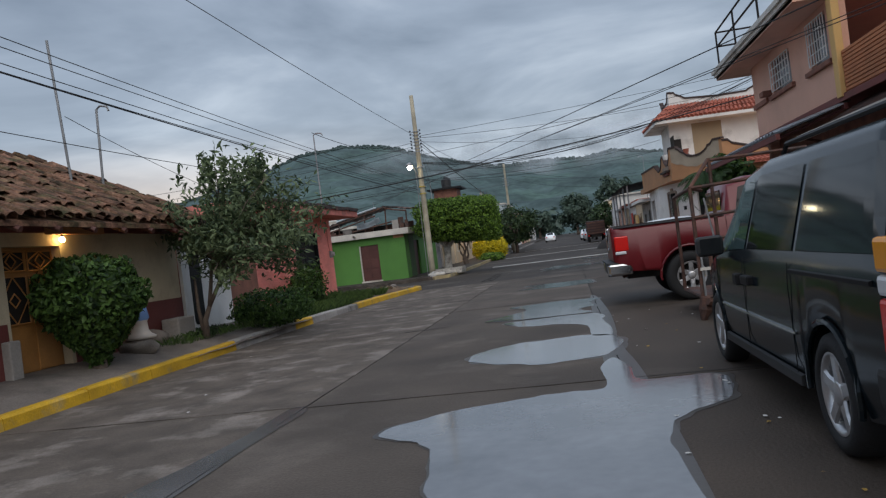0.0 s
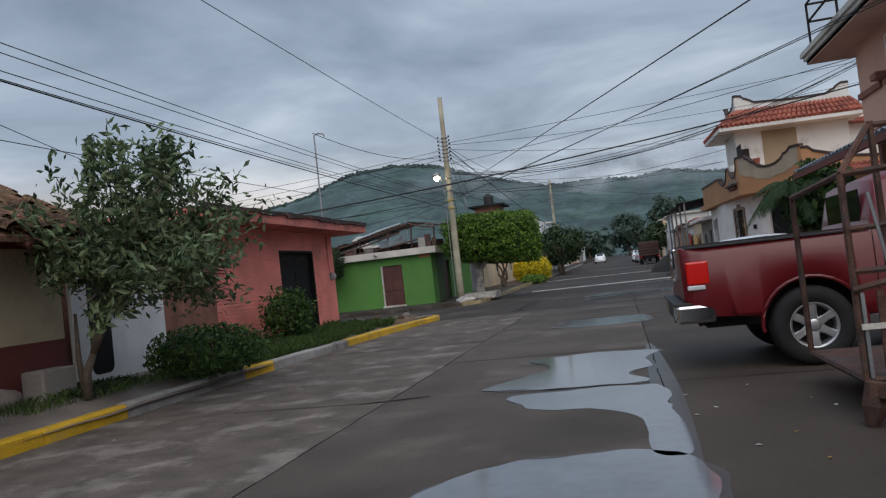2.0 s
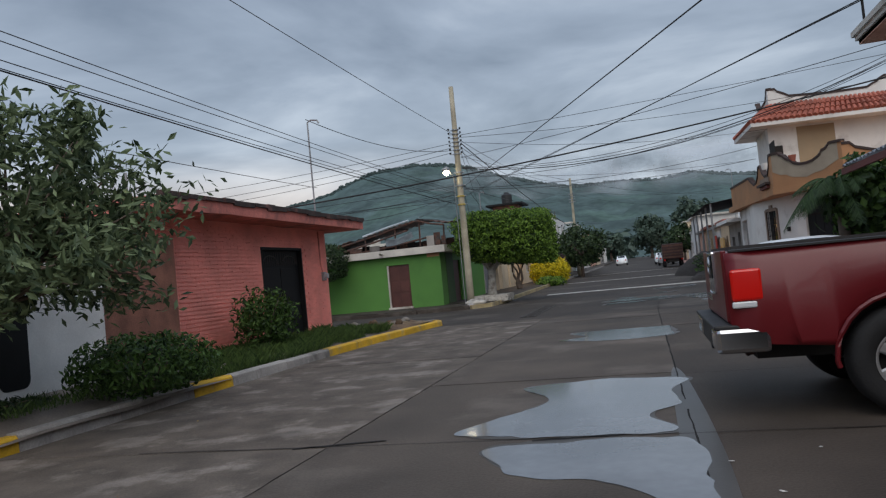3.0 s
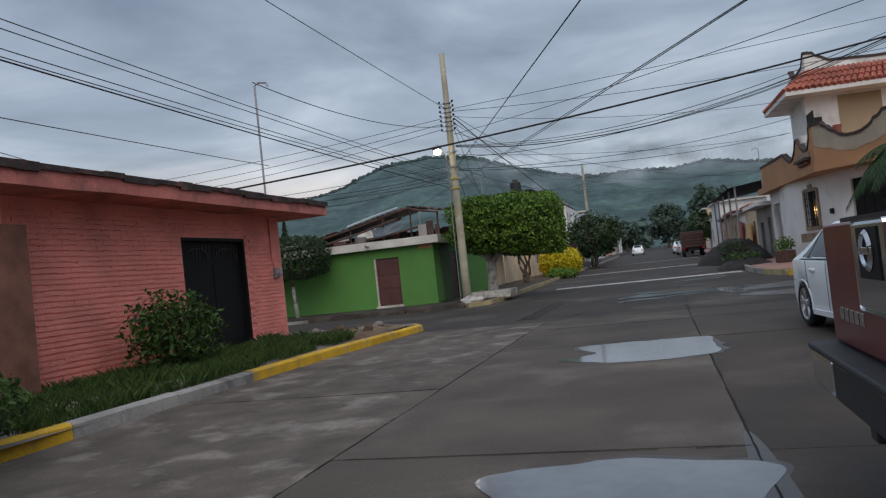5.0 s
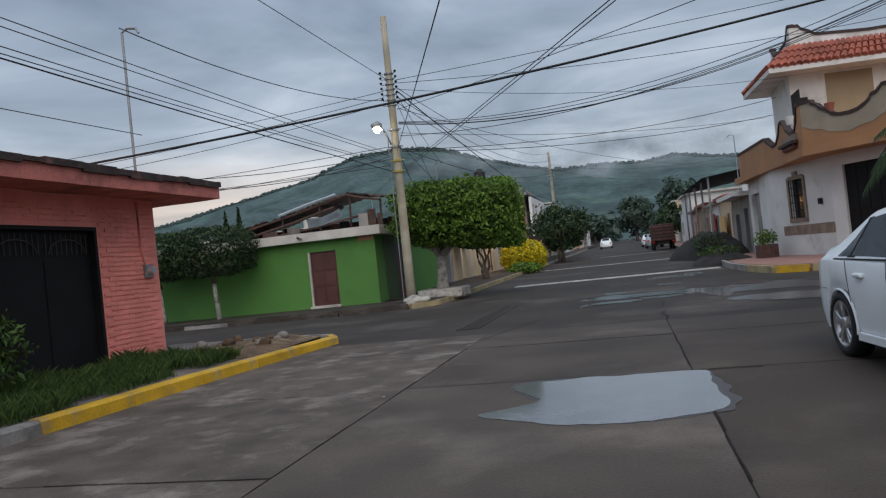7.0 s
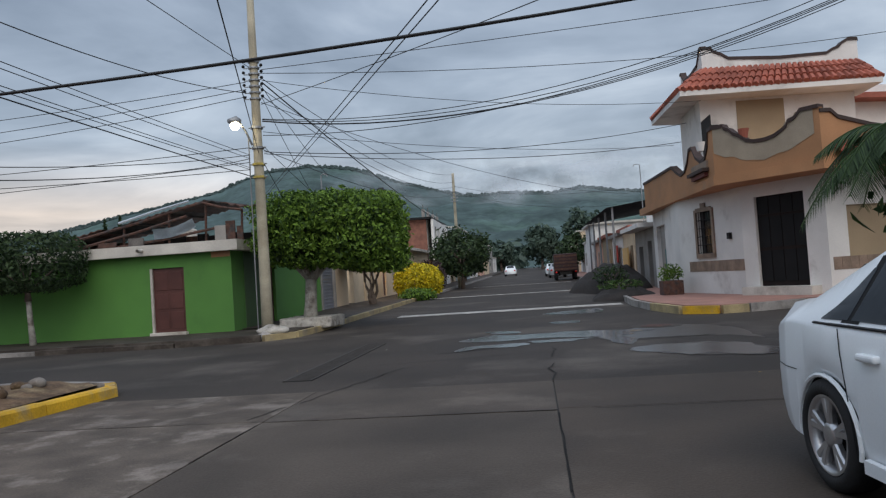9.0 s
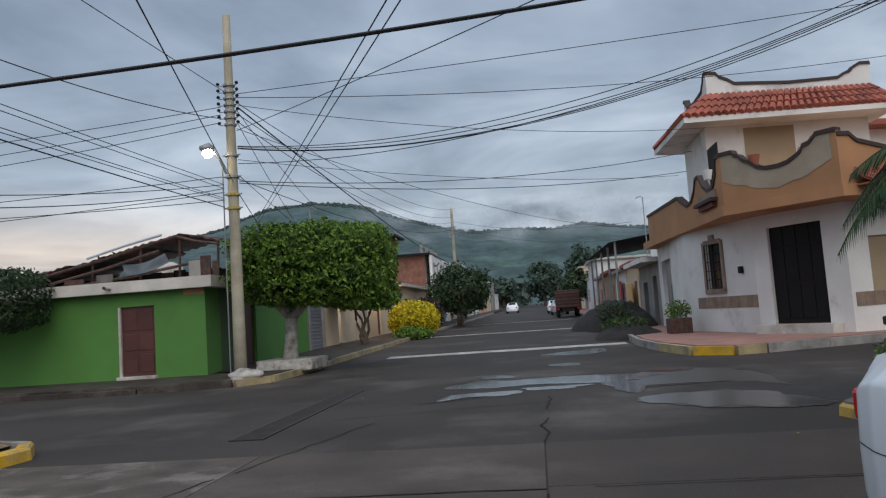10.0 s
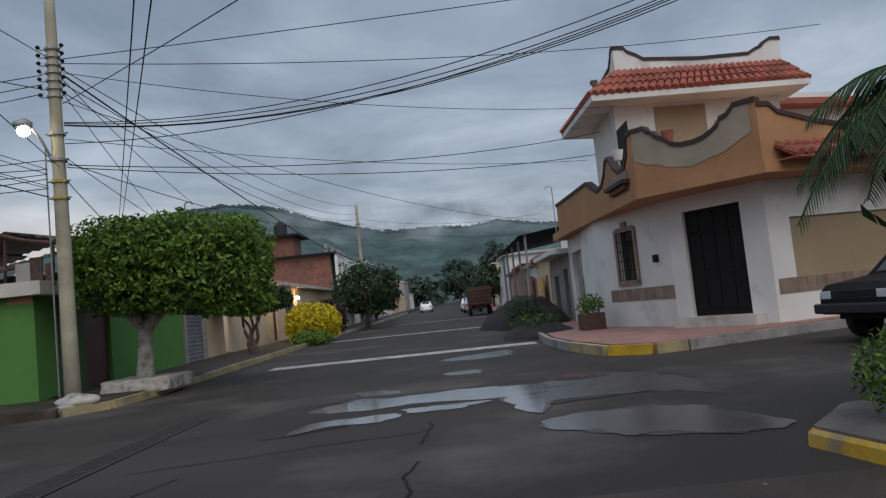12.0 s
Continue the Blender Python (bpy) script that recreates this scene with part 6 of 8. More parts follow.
antenna(-8.7, 26.0, 3.3, 2.85, 0.3, "bent galvanised service mast on the pink house roof", (0.0, 0.0))
antenna(-8.6, 12.0, 3.25, 2.65, 0.0, "thin steel mast above the tiled roof", (0.0, -0.22))
antenna(-8.6, 12.9, 3.25, 1.6, 0.22, "short bent service mast above the tiled roof", (0.05, 0.0))
antenna(-9.6, 19.2, 3.3, 0.75, 0.0, "thin rod on the pink house roof")
antenna(-14.9, 57.05, 3.9, 2.0, 0.0, "thin service mast on the grey block house")
antenna(-8.7, 49.0, 2.9, 3.2, 0.25, "slim bent service mast on the garage roof", r=0.03)
antenna(6.2, 58, 2.0, 4.6, -0.3, "slim bent mast by the grey wall")


# ---- plants ----
def leaf_mesh(pts, nrm, size, rnd, narrow=0.45, jitter=0.9):
    """Two-triangle leaves at pts, roughly facing nrm."""
    n = len(pts)
    pts, nrm = np.asarray(pts, float), np.asarray(nrm, float)
    d = nrm + rnd.normal(0, jitter, (n, 3))
    d /= np.linalg.norm(d, axis=1, keepdims=True) + 1e-9
    a = rnd.normal(0, 1, (n, 3))
    u = np.cross(d, a)
    u /= np.linalg.norm(u, axis=1, keepdims=True) + 1e-9
    v = np.cross(d, u)
    s = size * rnd.uniform(0.6, 1.3, (n, 1))
    p0, p2 = pts - u * s, pts + u * s
    p1, p3 = pts + v * s * narrow + d * s * 0.12, pts - v * s * narrow + d * s * 0.12
    verts = np.stack([p0, p1, p2, p3], 1).reshape(-1, 3)
    faces = [(4 * i, 4 * i + 1, 4 * i + 2, 4 * i + 3) for i in range(n)]
    return verts, faces


def crown_points(rnd, n, centre, half, power=4.0, shell=0.75, rough=0.12):
    """Points in the outer part of a rounded block, with an uneven outline."""
    d = rnd.normal(0, 1, (n, 3))
    d /= np.linalg.norm(d, axis=1, keepdims=True)
    h = np.asarray(half)
    k = (np.abs(d) ** power).sum(1) ** (-1 / power)
    dd = d * k[:, None]
    bump = np.array([noise.noise(Vector(q) * 2.6) * 0.6 + noise.noise(Vector(q) * 6.0) * 0.4 for q in dd])
    f = (shell + (1 - shell) * rnd.uniform(0, 1, n) ** 0.6) * (1 + rough * bump)
    return np.asarray(centre) + dd * f[:, None] * h, d


def clump_crown(rnd, centre, half, clumps, per, r, power=2.5):
    c, d = crown_points(rnd, clumps, centre, half, power, 0.55, 0.25)
    pts, nr = [], []
    for p, q in zip(c, d):
        off = rnd.normal(0, r, (per, 3))
        pts.append(p + off)
        nr.append(np.tile(q, (per, 1)) + off / r * 0.5)
    return np.concatenate(pts), np.concatenate(nr)


def limbs(trunk, tips, r, name="trunk", material=None, parent=None):
    bm = bmesh.new()
    tube(bm, trunk, [r * (1.25 if k == 0 else 1.0 - 0.25 * k / len(trunk)) for k in range(len(trunk))], 8)
    top = Vector(trunk[-1])
    for t in tips:
        t = Vector(t)
        mid = top.lerp(t, 0.5) + Vector((0, 0, 0.08)) + Vector((noise.noise(t), noise.noise(t * 2.0), 0)) * 0.15
        tube(bm, [top - Vector((0, 0, 0.05)), mid, t], [r * 0.6, r * 0.4, r * 0.15], 6)
    return part(name, bm, material or M_BARK, parent, smooth=True)


NR = np.random.default_rng(5)
# young loquat-like tree on the left pavement
tree = place("young_tree", (-6.9, 12.95, 0.33), "slender young tree with grey-green pointed leaves", "tree")
stems = [[(-6.9, 12.95, 0.28), (-6.88, 12.95, 0.6), (-6.78, 12.98, 0.85)], [(-6.92, 12.95, 0.28), (-7.0, 12.97, 0.8), (-7.02, 13.0, 1.4)]]
bm = bmesh.new()
tube(bm, stems[0], [0.075, 0.055, 0.045], 8)
tube(bm, stems[1], [0.05, 0.035, 0.02], 8)
tips = []
for k in range(44):
    a = k * 2.4
    rr = 0.35 + 1.15 * NR.random()
    tips.append((-6.0 + rr * math.cos(a) * 1.0, 13.2 + rr * math.sin(a), 1.45 + 2.1 * NR.random() * (1.2 - rr * 0.5)))
forks = [(-6.45, 13.1, 1.55), (-6.3, 13.0, 1.7), (-6.75, 13.25, 1.75)]
for fk in forks:
    tube(bm, [stems[0][-1], Vector(stems[0][-1]).lerp(Vector(fk), 0.5) + Vector((0, 0, -0.02)), fk], [0.042, 0.035, 0.028], 7)
for i, t in enumerate(tips):
    f = Vector(forks[i % 3])
    t = Vector(t)
    tube(bm, [f, f.lerp(t, 0.5) + Vector((0, 0, 0.12)), t], [0.024, 0.016, 0.006], 5)
part("trunk", bm, M_BARK, tree, smooth=True)
pts, nr = [], []
for i, t in enumerate(tips):
    f, t = Vector(forks[i % 3]), Vector(t)
    for k in range(3):
        top = t + Vector((NR.normal(0, 0.22), NR.normal(0, 0.22), NR.normal(0.06, 0.14)))
        for s in range(50):
            u = NR.random() ** 0.7
            p = f.lerp(top, 0.45 + 0.62 * u)
            o = NR.normal(0, 0.085, 3)
            pts.append((p.x + o[0], p.y + o[1], p.z + o[2]))
            nr.append((o[0] * 4, o[1] * 4, 0.5))
for k in range(14):
    a = k * 2.4
    c = Vector((-6.1 + 0.55 * math.cos(a), 13.2 + 0.5 * math.sin(a), 2.85 + 0.5 * NR.random()))
    for s in range(60):
        u = NR.random()
        pts.append((c.x + NR.normal(0, 0.05), c.y + NR.normal(0, 0.05), c.z - 0.1 + 0.55 * u))
        nr.append((NR.normal(), NR.normal(), 0.4))
for k in range(44):
    a = k * 2.39996
    rr = 1.15 * math.sqrt(NR.random())
    c = Vector((-6.1 + rr * math.cos(a), 13.25 + rr * math.sin(a), 1.75 + 1.3 * NR.random() * (1.15 - rr * 0.45)))
    for s in range(34):
        o = NR.normal(0, 0.13, 3)
        pts.append((c.x + o[0], c.y + o[1], c.z + o[2]))
        nr.append((o[0] * 4, o[1] * 4, 0.6))
v, f = leaf_mesh(pts, nr, 0.074, NR, 0.36)
part_ = raw("crown", v, f, M_LEAF_G, tree)

# clipped round bush
bush = place("round_bush", (-7.0, 9.75, 0.3), "dense clipped dark green bush beside the yellow kerb", "bush")
p, d = crown_points(NR, 8000, (-6.95, 9.85, 1.10), (0.74, 0.76, 0.80), 2.6, 0.74, 0.20)
taper = np.clip((p[:, 2] - 0.3) / 0.9, 0.22, 1.0) ** 0.7
p[:, 0] = -6.95 + (p[:, 0] + 6.95) * taper
p[:, 1] = 9.8 + (p[:, 1] - 9.85) * taper
v, f = leaf_mesh(p, d, 0.056, NR, 0.5)
raw("foliage", v, f, M_LEAF_R, bush)
# added dark ball in the core, standing in for shade between the leaves
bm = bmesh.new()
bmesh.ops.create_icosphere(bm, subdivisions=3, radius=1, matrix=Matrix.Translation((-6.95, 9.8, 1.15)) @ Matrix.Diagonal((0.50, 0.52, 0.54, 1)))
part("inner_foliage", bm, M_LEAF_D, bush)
part("stems", tube(bmesh.new(), [(-6.95, 9.8, 0.2), (-6.95, 9.8, 0.7)], 0.12, 8), M_BARK, bush)


def low_bush(name, c, half, n, size, material, label, cat="bush", power=2.2, rough=0.3, shell=0.45, narrow=0.4):
    b = place(name, (c[0], c[1], c[2] - half[2]), label, cat)
    p, d = crown_points(NR, n, c, half, power, shell, rough)
    p[:, 2] = np.maximum(p[:, 2], c[2] - half[2] + 0.02)
    v, f = leaf_mesh(p, d, size, NR, narrow)
    raw("foliage", v, f, material, b)
    bm = bmesh.new()
    for k in range(7):
        a = k * 0.9
        tube(bm, [(c[0], c[1], c[2] - half[2] - 0.05), (c[0] + half[0] * 0.3 * math.cos(a), c[1] + half[1] * 0.3 * math.sin(a), c[2]), (c[0] + half[0] * 0.7 * math.cos(a), c[1] + half[1] * 0.7 * math.sin(a), c[2] + half[2] * 0.6)], [0.02, 0.014, 0.005], 5)
    part("stems", bm, M_BARK, b)
    return b


low_bush("shrub", (-6.55, 15.35, 0.58), (0.85, 1.15, 0.42), 5200, 0.05, M_LEAF_R, "low spreading green shrub at the kerb")
rose = low_bush("rose_bush", (-7.75, 20.9, 0.85), (0.5, 1.1, 0.66), 2600, 0.062, M_LEAF_R, "loose rose bush in front of the pink house", rough=0.45, shell=0.2)
low_bush("ground_plants", (-7.2, 13.4, 0.36), (0.45, 0.8, 0.08), 700, 0.05, M_LEAF_D, "low weeds round the tree base", "plants")
low_bush("yellow_bush", (-6.35, 59.5, 1.15), (1.45, 1.6, 1.05), 3600, 0.13, M_LEAF_Y, "bright yellow-leaved bush by the kerb", rough=0.2, shell=0.6)
low_bush("green_skirt_bush", (-6.0, 57.0, 0.45), (1.0, 1.3, 0.35), 900, 0.12, M_LEAF_B, "low green bush under the yellow one")
low_bush("plum_bush", (-6.6, 66.5, 1.35), (1.0, 1.2, 1.15), 1500, 0.15, M_LEAF_M, "dark plum-coloured bush beside the kerb")
low_bush("kerb_bush", (4.35, 27.55, 0.5), (0.45, 0.6, 0.38), 2200, 0.036, M_LEAF_B, "small green bush at the street corner")


def grass(name, x0, x1, y0, y1, n, h, zf, label):
    v, f = [], []
    for i in range(n):
        x, y = NR.uniform(x0, x1), NR.uniform(y0, y1)
        if noise.noise((x * 1.5, y * 0.9, 4)) < -0.25:
            continue
        z = zf(x, y)
        a = NR.uniform(0, 6.28)
        hh, w = h * NR.uniform(0.3, 1.2) * (0.65 + 0.6 * noise.noise((x * 2.2, y * 1.6, 8))), 0.006
        lx, ly = NR.normal(0, 0.4) * hh, NR.normal(0, 0.4) * hh
        b = len(v)
        v += [(x - w * math.cos(a), y - w * math.sin(a), z - 0.02), (x + w * math.cos(a), y + w * math.sin(a), z - 0.02), (x + lx * 0.4 + w * 0.7, y + ly * 0.4, z + hh * 0.6), (x + lx, y + ly, z + hh)]
        f += [(b, b + 1, b + 2), (b, b + 2, b + 3)]
    g = raw(name, v, f, M_GRASS)
    return tagged(g, label, "grass", kind="stuff")


grass("grass", -8.4, -6.45, 16.6, 25.2, 26000, 0.26, lambda x, y: 0.16 + 0.03 * abs(x + 6.2), "long unmown grass strip before the pink house")
grass("grass", -7.6, -6.5, 11.6, 14.6, 1600, 0.14, lambda x, y: 0.33, "thin grass round the young tree")

# clipped ficus with a limewashed trunk
fic = place("clipped_ficus", (-6.55, 39.5, 0.15), "ficus clipped to a wide block, limewashed trunk in a stone ring", "tree")
limbs([(-6.6, 39.5, 0.1), (-6.55, 39.5, 0.8), (-6.5, 39.5, 1.55)], [(-7.6, 39.3, 2.7), (-5.6, 39.0, 2.7), (-6.3, 40.6, 2.8), (-6.9, 38.8, 2.6), (-5.2, 40.2, 2.7)], 0.21, "trunk", M_LIME, fic)
p, d = crown_points(NR, 24000, (-5.80, 39.7, 3.0), (2.22, 1.9, 1.10), 4.0, 0.72, 0.24)
p[:, 2] -= 0.22 * np.clip(p[:, 0] + 5.6, 0, 2) * np.clip(3.3 - p[:, 2], 0, 1)
v, f = leaf_mesh(p, d, 0.075, NR, 0.45)
raw("crown", v, f, M_LEAF_B, fic)
# oversized dark leaves fill the crown and paint the shade in its gaps
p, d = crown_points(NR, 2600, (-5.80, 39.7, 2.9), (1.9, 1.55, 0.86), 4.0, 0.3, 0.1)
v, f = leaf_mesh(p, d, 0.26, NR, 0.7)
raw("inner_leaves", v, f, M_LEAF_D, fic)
bm = boxm(-7.35, -5.75, 38.75, 40.3, 0.1, 0.42, 0.04)
bmesh.ops.subdivide_edges(bm, edges=bm.edges[:], cuts=4, use_grid_fill=True)
for q in bm.verts:
    q.co += Vector((noise.noise(q.co * 3), noise.noise(q.co * 3 + Vector((5, 0, 0))), 0.6 * noise.noise(q.co * 3 + Vector((0, 5, 0))))) * 0.07
tagged(part("tree_ring", bm, M_LIME), "rough whitewashed stone ring round the ficus", "planter", kind="")
# small twisted tree
tw2 = place("twisted_tree", (-7.3, 51.5, 0.2), "small umbrella tree with a twisted trunk", "tree")
bm = bmesh.new()
for k, (lx, ly) in enumerate(((-0.55, 0.2), (0.1, -0.3), (0.5, 0.25), (0.25, 0.5), (-0.2, -0.45))):
    tube(bm, [(-7.3 + lx * (t / 8) ** 1.4 + 0.10 * math.sin(t * 1.1 + k * 2.3), 51.5 + ly * (t / 8) ** 1.4 + 0.10 * math.cos(t * 1.4 + k * 1.7), 0.15 + 0.245 * t) for t in range(9)], [0.085 - 0.006 * t for t in range(9)], 6)
part("trunk", bm, M_BARK, tw2, smooth=True)
p, d = crown_points(NR, 3200, (-7.2, 51.5, 2.35), (1.6, 1.5, 0.55), 2.5, 0.6, 0.2)
v, f = leaf_mesh(p, d, 0.10, NR, 0.5)
raw("crown", v, f, M_LEAF_D, tw2)
# two dark clipped trees on the crossing street
for x, y in ((-14.15, 37.4), (-16.4, 37.5)):
    t3 = place("pavement_tree", (x, y, 0.1), "dark clipped street tree with a whitewashed trunk", "tree", "whitewashed street trees")
    limbs([(x, y, 0.05), (x - 0.06, y, 0.8), (x - 0.1, y, 1.45)], [], 0.085, "whitewashed_trunk", M_LIME, t3)
    limbs([(x - 0.1, y, 1.43), (x - 0.12, y, 1.7)], [(x - 0.8, y - 0.2, 2.4), (x + 0.7, y + 0.2, 2.4), (x, y - 0.5, 2.5), (x - 0.3, y + 0.5, 2.5)], 0.08, "limbs", M_BARK, t3)
    p, d = crown_points(NR, 5200, (x - 0.1, y, 2.55), (1.5, 1.3, 0.85), 3.5, 0.7, 0.15)
    v, f = leaf_mesh(p, d, 0.085, NR, 0.4)
    raw("crown", v, f, M_LEAF_D, t3)


def leafy_tree(name, x, y, z, h, half, n, size, material, label, r=0.14, power=2.3):
    t = place(name, (x, y, z), label, "tree")
    c = (x, y, z + h - half[2])
    limbs([(x, y, z - 0.1), (x + 0.05, y, z + (h - 2 * half[2]) * 0.6), (x, y, z + h - 1.7 * half[2])], [(x + half[0] * 0.5 * math.cos(k), y + half[1] * 0.5 * math.sin(k), c[2] + 0.2 * half[2]) for k in range(0, 6)], r, "trunk", M_BARK, t)
    p, d = clump_crown(NR, c, half, max(20, n // 60), 60, min(half) * 0.2, power)
    v, f = leaf_mesh(p, d, size, NR, 0.55)
    raw("crown", v, f, material, t)
    return t


leafy_tree("street_tree", -5.2, 74, gz(74), 4.3, (2.2, 2.6, 1.5), 3600, 0.16, M_LEAF_D, "dark round street tree up the street")
leafy_tree("street_tree", -6.4, 84, gz(84), 4.2, (2.4, 3.0, 1.5), 2400, 0.2, M_LEAF_D, "dark street tree behind the pole")
leafy_tree("street_tree", -7.0, 96, gz(96), 3.6, (2.2, 3.0, 1.3), 1800, 0.22, M_LEAF_D, "street tree far up the street")
leafy_tree("street_tree", 5.2, 104, gz(104), 4.4, (1.7, 2.4, 1.5), 2400, 0.24, M_LEAF_D, "dark tree beside the far houses")
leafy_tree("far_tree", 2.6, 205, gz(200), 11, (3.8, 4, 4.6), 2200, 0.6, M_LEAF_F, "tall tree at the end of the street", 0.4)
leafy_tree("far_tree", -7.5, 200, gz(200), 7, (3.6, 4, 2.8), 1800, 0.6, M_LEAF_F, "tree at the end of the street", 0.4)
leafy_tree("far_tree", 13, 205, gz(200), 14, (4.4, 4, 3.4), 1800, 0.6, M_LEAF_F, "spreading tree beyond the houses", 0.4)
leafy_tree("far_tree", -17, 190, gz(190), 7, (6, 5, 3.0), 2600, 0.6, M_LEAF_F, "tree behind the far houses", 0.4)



def cypress(x, y, top, r):
    t = place("cypress", (x, y, 0.0), "slim dark cypress far behind the green house", "tree", "far cypresses")
    part("trunk", tube(bmesh.new(), [(x, y, -0.1), (x, y, top * 0.6)], [0.22, 0.1], 7), M_BARK, t)
    h = top * 0.44
    p, d = crown_points(NR, 1500, (x, y, top - h), (r, r, h), 2.2, 0.5, 0.25)
    k = np.clip((top - p[:, 2]) / (2 * h), 0.05, 1.0) ** 0.7
    p[:, 0] = x + (p[:, 0] - x) * k
    p[:, 1] = y + (p[:, 1] - y) * k
    v, f = leaf_mesh(p, d, 0.22, NR, 0.4)
    raw("crown", v, f, M_LEAF_D, t)


cypress(-46.8, 95.0, 10.1, 1.1)
cypress(-45.0, 95.0, 10.5, 1.2)

# palm and shrub in front of the corner house
palm = place("palm", (5.2, 28.0, 0.15), "palm with long drooping fronds behind the parked sedan", "palm")
limbs([(5.2, 28.0, 0.1), (5.23, 28.0, 1.4), (5.2, 28.0, 2.7)], [], 0.16, "trunk", M_BARK, palm)
rnd = random.Random(3)
for k in range(26):
    a = k * 2.39996
    el = rnd.uniform(0.25, 1.25)
    L = rnd.uniform(1.1, 1.5)
    base = Vector((5.2, 28.0, 2.58 + 0.015 * k))
    pts = []
    for s in range(11):
        u = s / 10
        pts.append(base + Vector((math.cos(a), math.sin(a), 0)) * (L * u * math.cos(el * (1 - u * 0.4))) + Vector((0, 0, L * (math.sin(el) * u - (1.15 - 0.25 * math.sin(el)) * u * u))))
    fr = part("frond", tube(bmesh.new(), pts, [0.022 * (1 - 0.8 * i / 10) + 0.003 for i in range(11)], 5), M_LEAF_P, palm)
    lv, lf = [], []
    side = Vector((-math.sin(a), math.cos(a), 0))
    for i in range(56):
        u = 0.12 + 0.88 * i / 56
        q = u * 10
        i0 = min(9, int(q))
        p0 = pts[i0].lerp(pts[i0 + 1], q - i0)
        dr = (pts[i0 + 1] - pts[i0]).normalized()
        ln = 0.36 * math.sin(math.pi * min(1, u * 0.85 + 0.12)) + 0.08
        for sg in (-1, 1):
            tip = p0 + side * sg * ln * 0.72 + dr * ln * 0.55 - Vector((0, 0, ln * (0.5 + 0.25 * rnd.random())))
            mid = p0.lerp(tip, 0.5) + Vector((0, 0, 0.05 * ln))
            w = dr * 0.010
            b = len(lv)
            lv += [p0 - w, p0 + w, mid + w, mid - w, tip]
            lf += [(b, b + 1, b + 2, b + 3), (b + 3, b + 2, b + 4)]
    raw("leaf_blade", lv, lf, M_LEAF_P, fr)
leafy_tree("shrub_tree", 5.9, 28.0, 0.15, 3.2, (0.85, 0.8, 1.0), 2600, 0.13, M_LEAF_R, "bushy green shrub beside the palm", 0.06)


# ---- houses further up the street ----
def simple_house(name, x0, x1, y0, y1, h, wall, label, face, openings=(), band=None, z=None, roof_h=0.18, over=0.15):
    """A plain flat-roofed house; face is the x of its street side; openings are (y0, y1, z0, z1, material, name)."""
    zb = gz((y0 + y1) / 2) + 0.1 if z is None else z
    hs = place(name, ((x0 + x1) / 2, (y0 + y1) / 2, zb), label, "house")
    left = face == x1
    holes = [(o[0] - y0, o[1] - y0, zb + o[2], zb + o[3]) for o in openings] if left else [(y1 - o[1], y1 - o[0], zb + o[2], zb + o[3]) for o in openings]
    a, b = ((face, y0), (face, y1)) if left else ((face, y1), (face, y0))
    part("street_wall", wall_panel(bmesh.new(), a, b, zb - 0.4, zb + h, 0.22, holes), wall, hs)
    xa, xb = (x0, x1 - 0.22) if left else (x0 + 0.22, x1)
    part("near_wall", boxm(xa, xb, y0, y0 + 0.2, zb - 0.4, zb + h), wall, hs)
    part("far_wall", boxm(xa, xb, y1 - 0.2, y1, zb - 0.4, zb + h), wall, hs)
    part("back_wall", boxm(x0, x0 + 0.2, y0 + 0.2, y1 - 0.2, zb - 0.4, zb + h) if left else boxm(x1 - 0.2, x1, y0 + 0.2, y1 - 0.2, zb - 0.4, zb + h), wall, hs)
    part("roof", boxm(x0 - over, x1 + over, y0 - over, y1 + over, zb + h, zb + h + roof_h), band or wall, hs)
    for o in openings:
        xx = face - 0.14 if left else face + 0.10
        w = part(o[5], boxm(xx, xx + 0.04, o[0], o[1], zb + o[2], zb + o[3]), o[4], hs)
        if o[5] == "window":
            xo = face - 0.02 if left else face - 0.03
            for (p, q, r, s) in ((o[0] - 0.06, o[0], o[2], o[3]), (o[1], o[1] + 0.06, o[2], o[3]), (o[0] - 0.06, o[1] + 0.06, o[3], o[3] + 0.07), (o[0] - 0.1, o[1] + 0.1, o[2] - 0.08, o[2])):
                part("window_frame", boxm(xo, xo + 0.05, p, q, zb + r, zb + s), M_OFFWHITE, w)
            part("mullion", boxm(xx + (0.04 if left else -0.03), xx + (0.07 if left else 0.0), (o[0] + o[1]) / 2 - 0.02, (o[0] + o[1]) / 2 + 0.02, zb + o[2], zb + o[3]), M_OFFWHITE, w)
    return hs


M_PANE = glass_mat("dim_window", (0.02, 0.022, 0.025), 0.08)
M_SHUT = mat("grey_shutter", (0.22, 0.23, 0.26), 0.45, 0.15, 2, 0.1, 40, metal=0.3)
M_BEIGE = mat("beige_wall", (0.66, 0.52, 0.36), 0.85, 0.12, 0.7, 0.2, 40)
M_HOUSEB = mat("pale_blue_wall", (0.36, 0.42, 0.44), 0.85, 0.12, 0.7, 0.2, 40)
sh = simple_house("shutter_garage", -14, -8.65, 47.95, 50.2, 2.6, M_GREY, "small garage with a grey roller shutter", -8.65, [(48.15, 50.0, 0.0, 2.1, M_SHUT, "roller_shutter")])
for k in range(14):
    part("shutter_slat", tube(bmesh.new(), [(-8.76, 48.15, 0.3 + 0.145 * k), (-8.76, 50.0, 0.3 + 0.145 * k)], 0.03, 5), M_SHUT, sh)
tagged(part("boundary_wall", wall_panel(bmesh.new(), (-8.7, 50.3), (-8.7, 55.9), 0.1, 2.3, 0.2, [(2.2, 3.4, 0.1, 2.0)]), M_BEIGE), "weathered beige boundary wall", "wall", kind="structure")
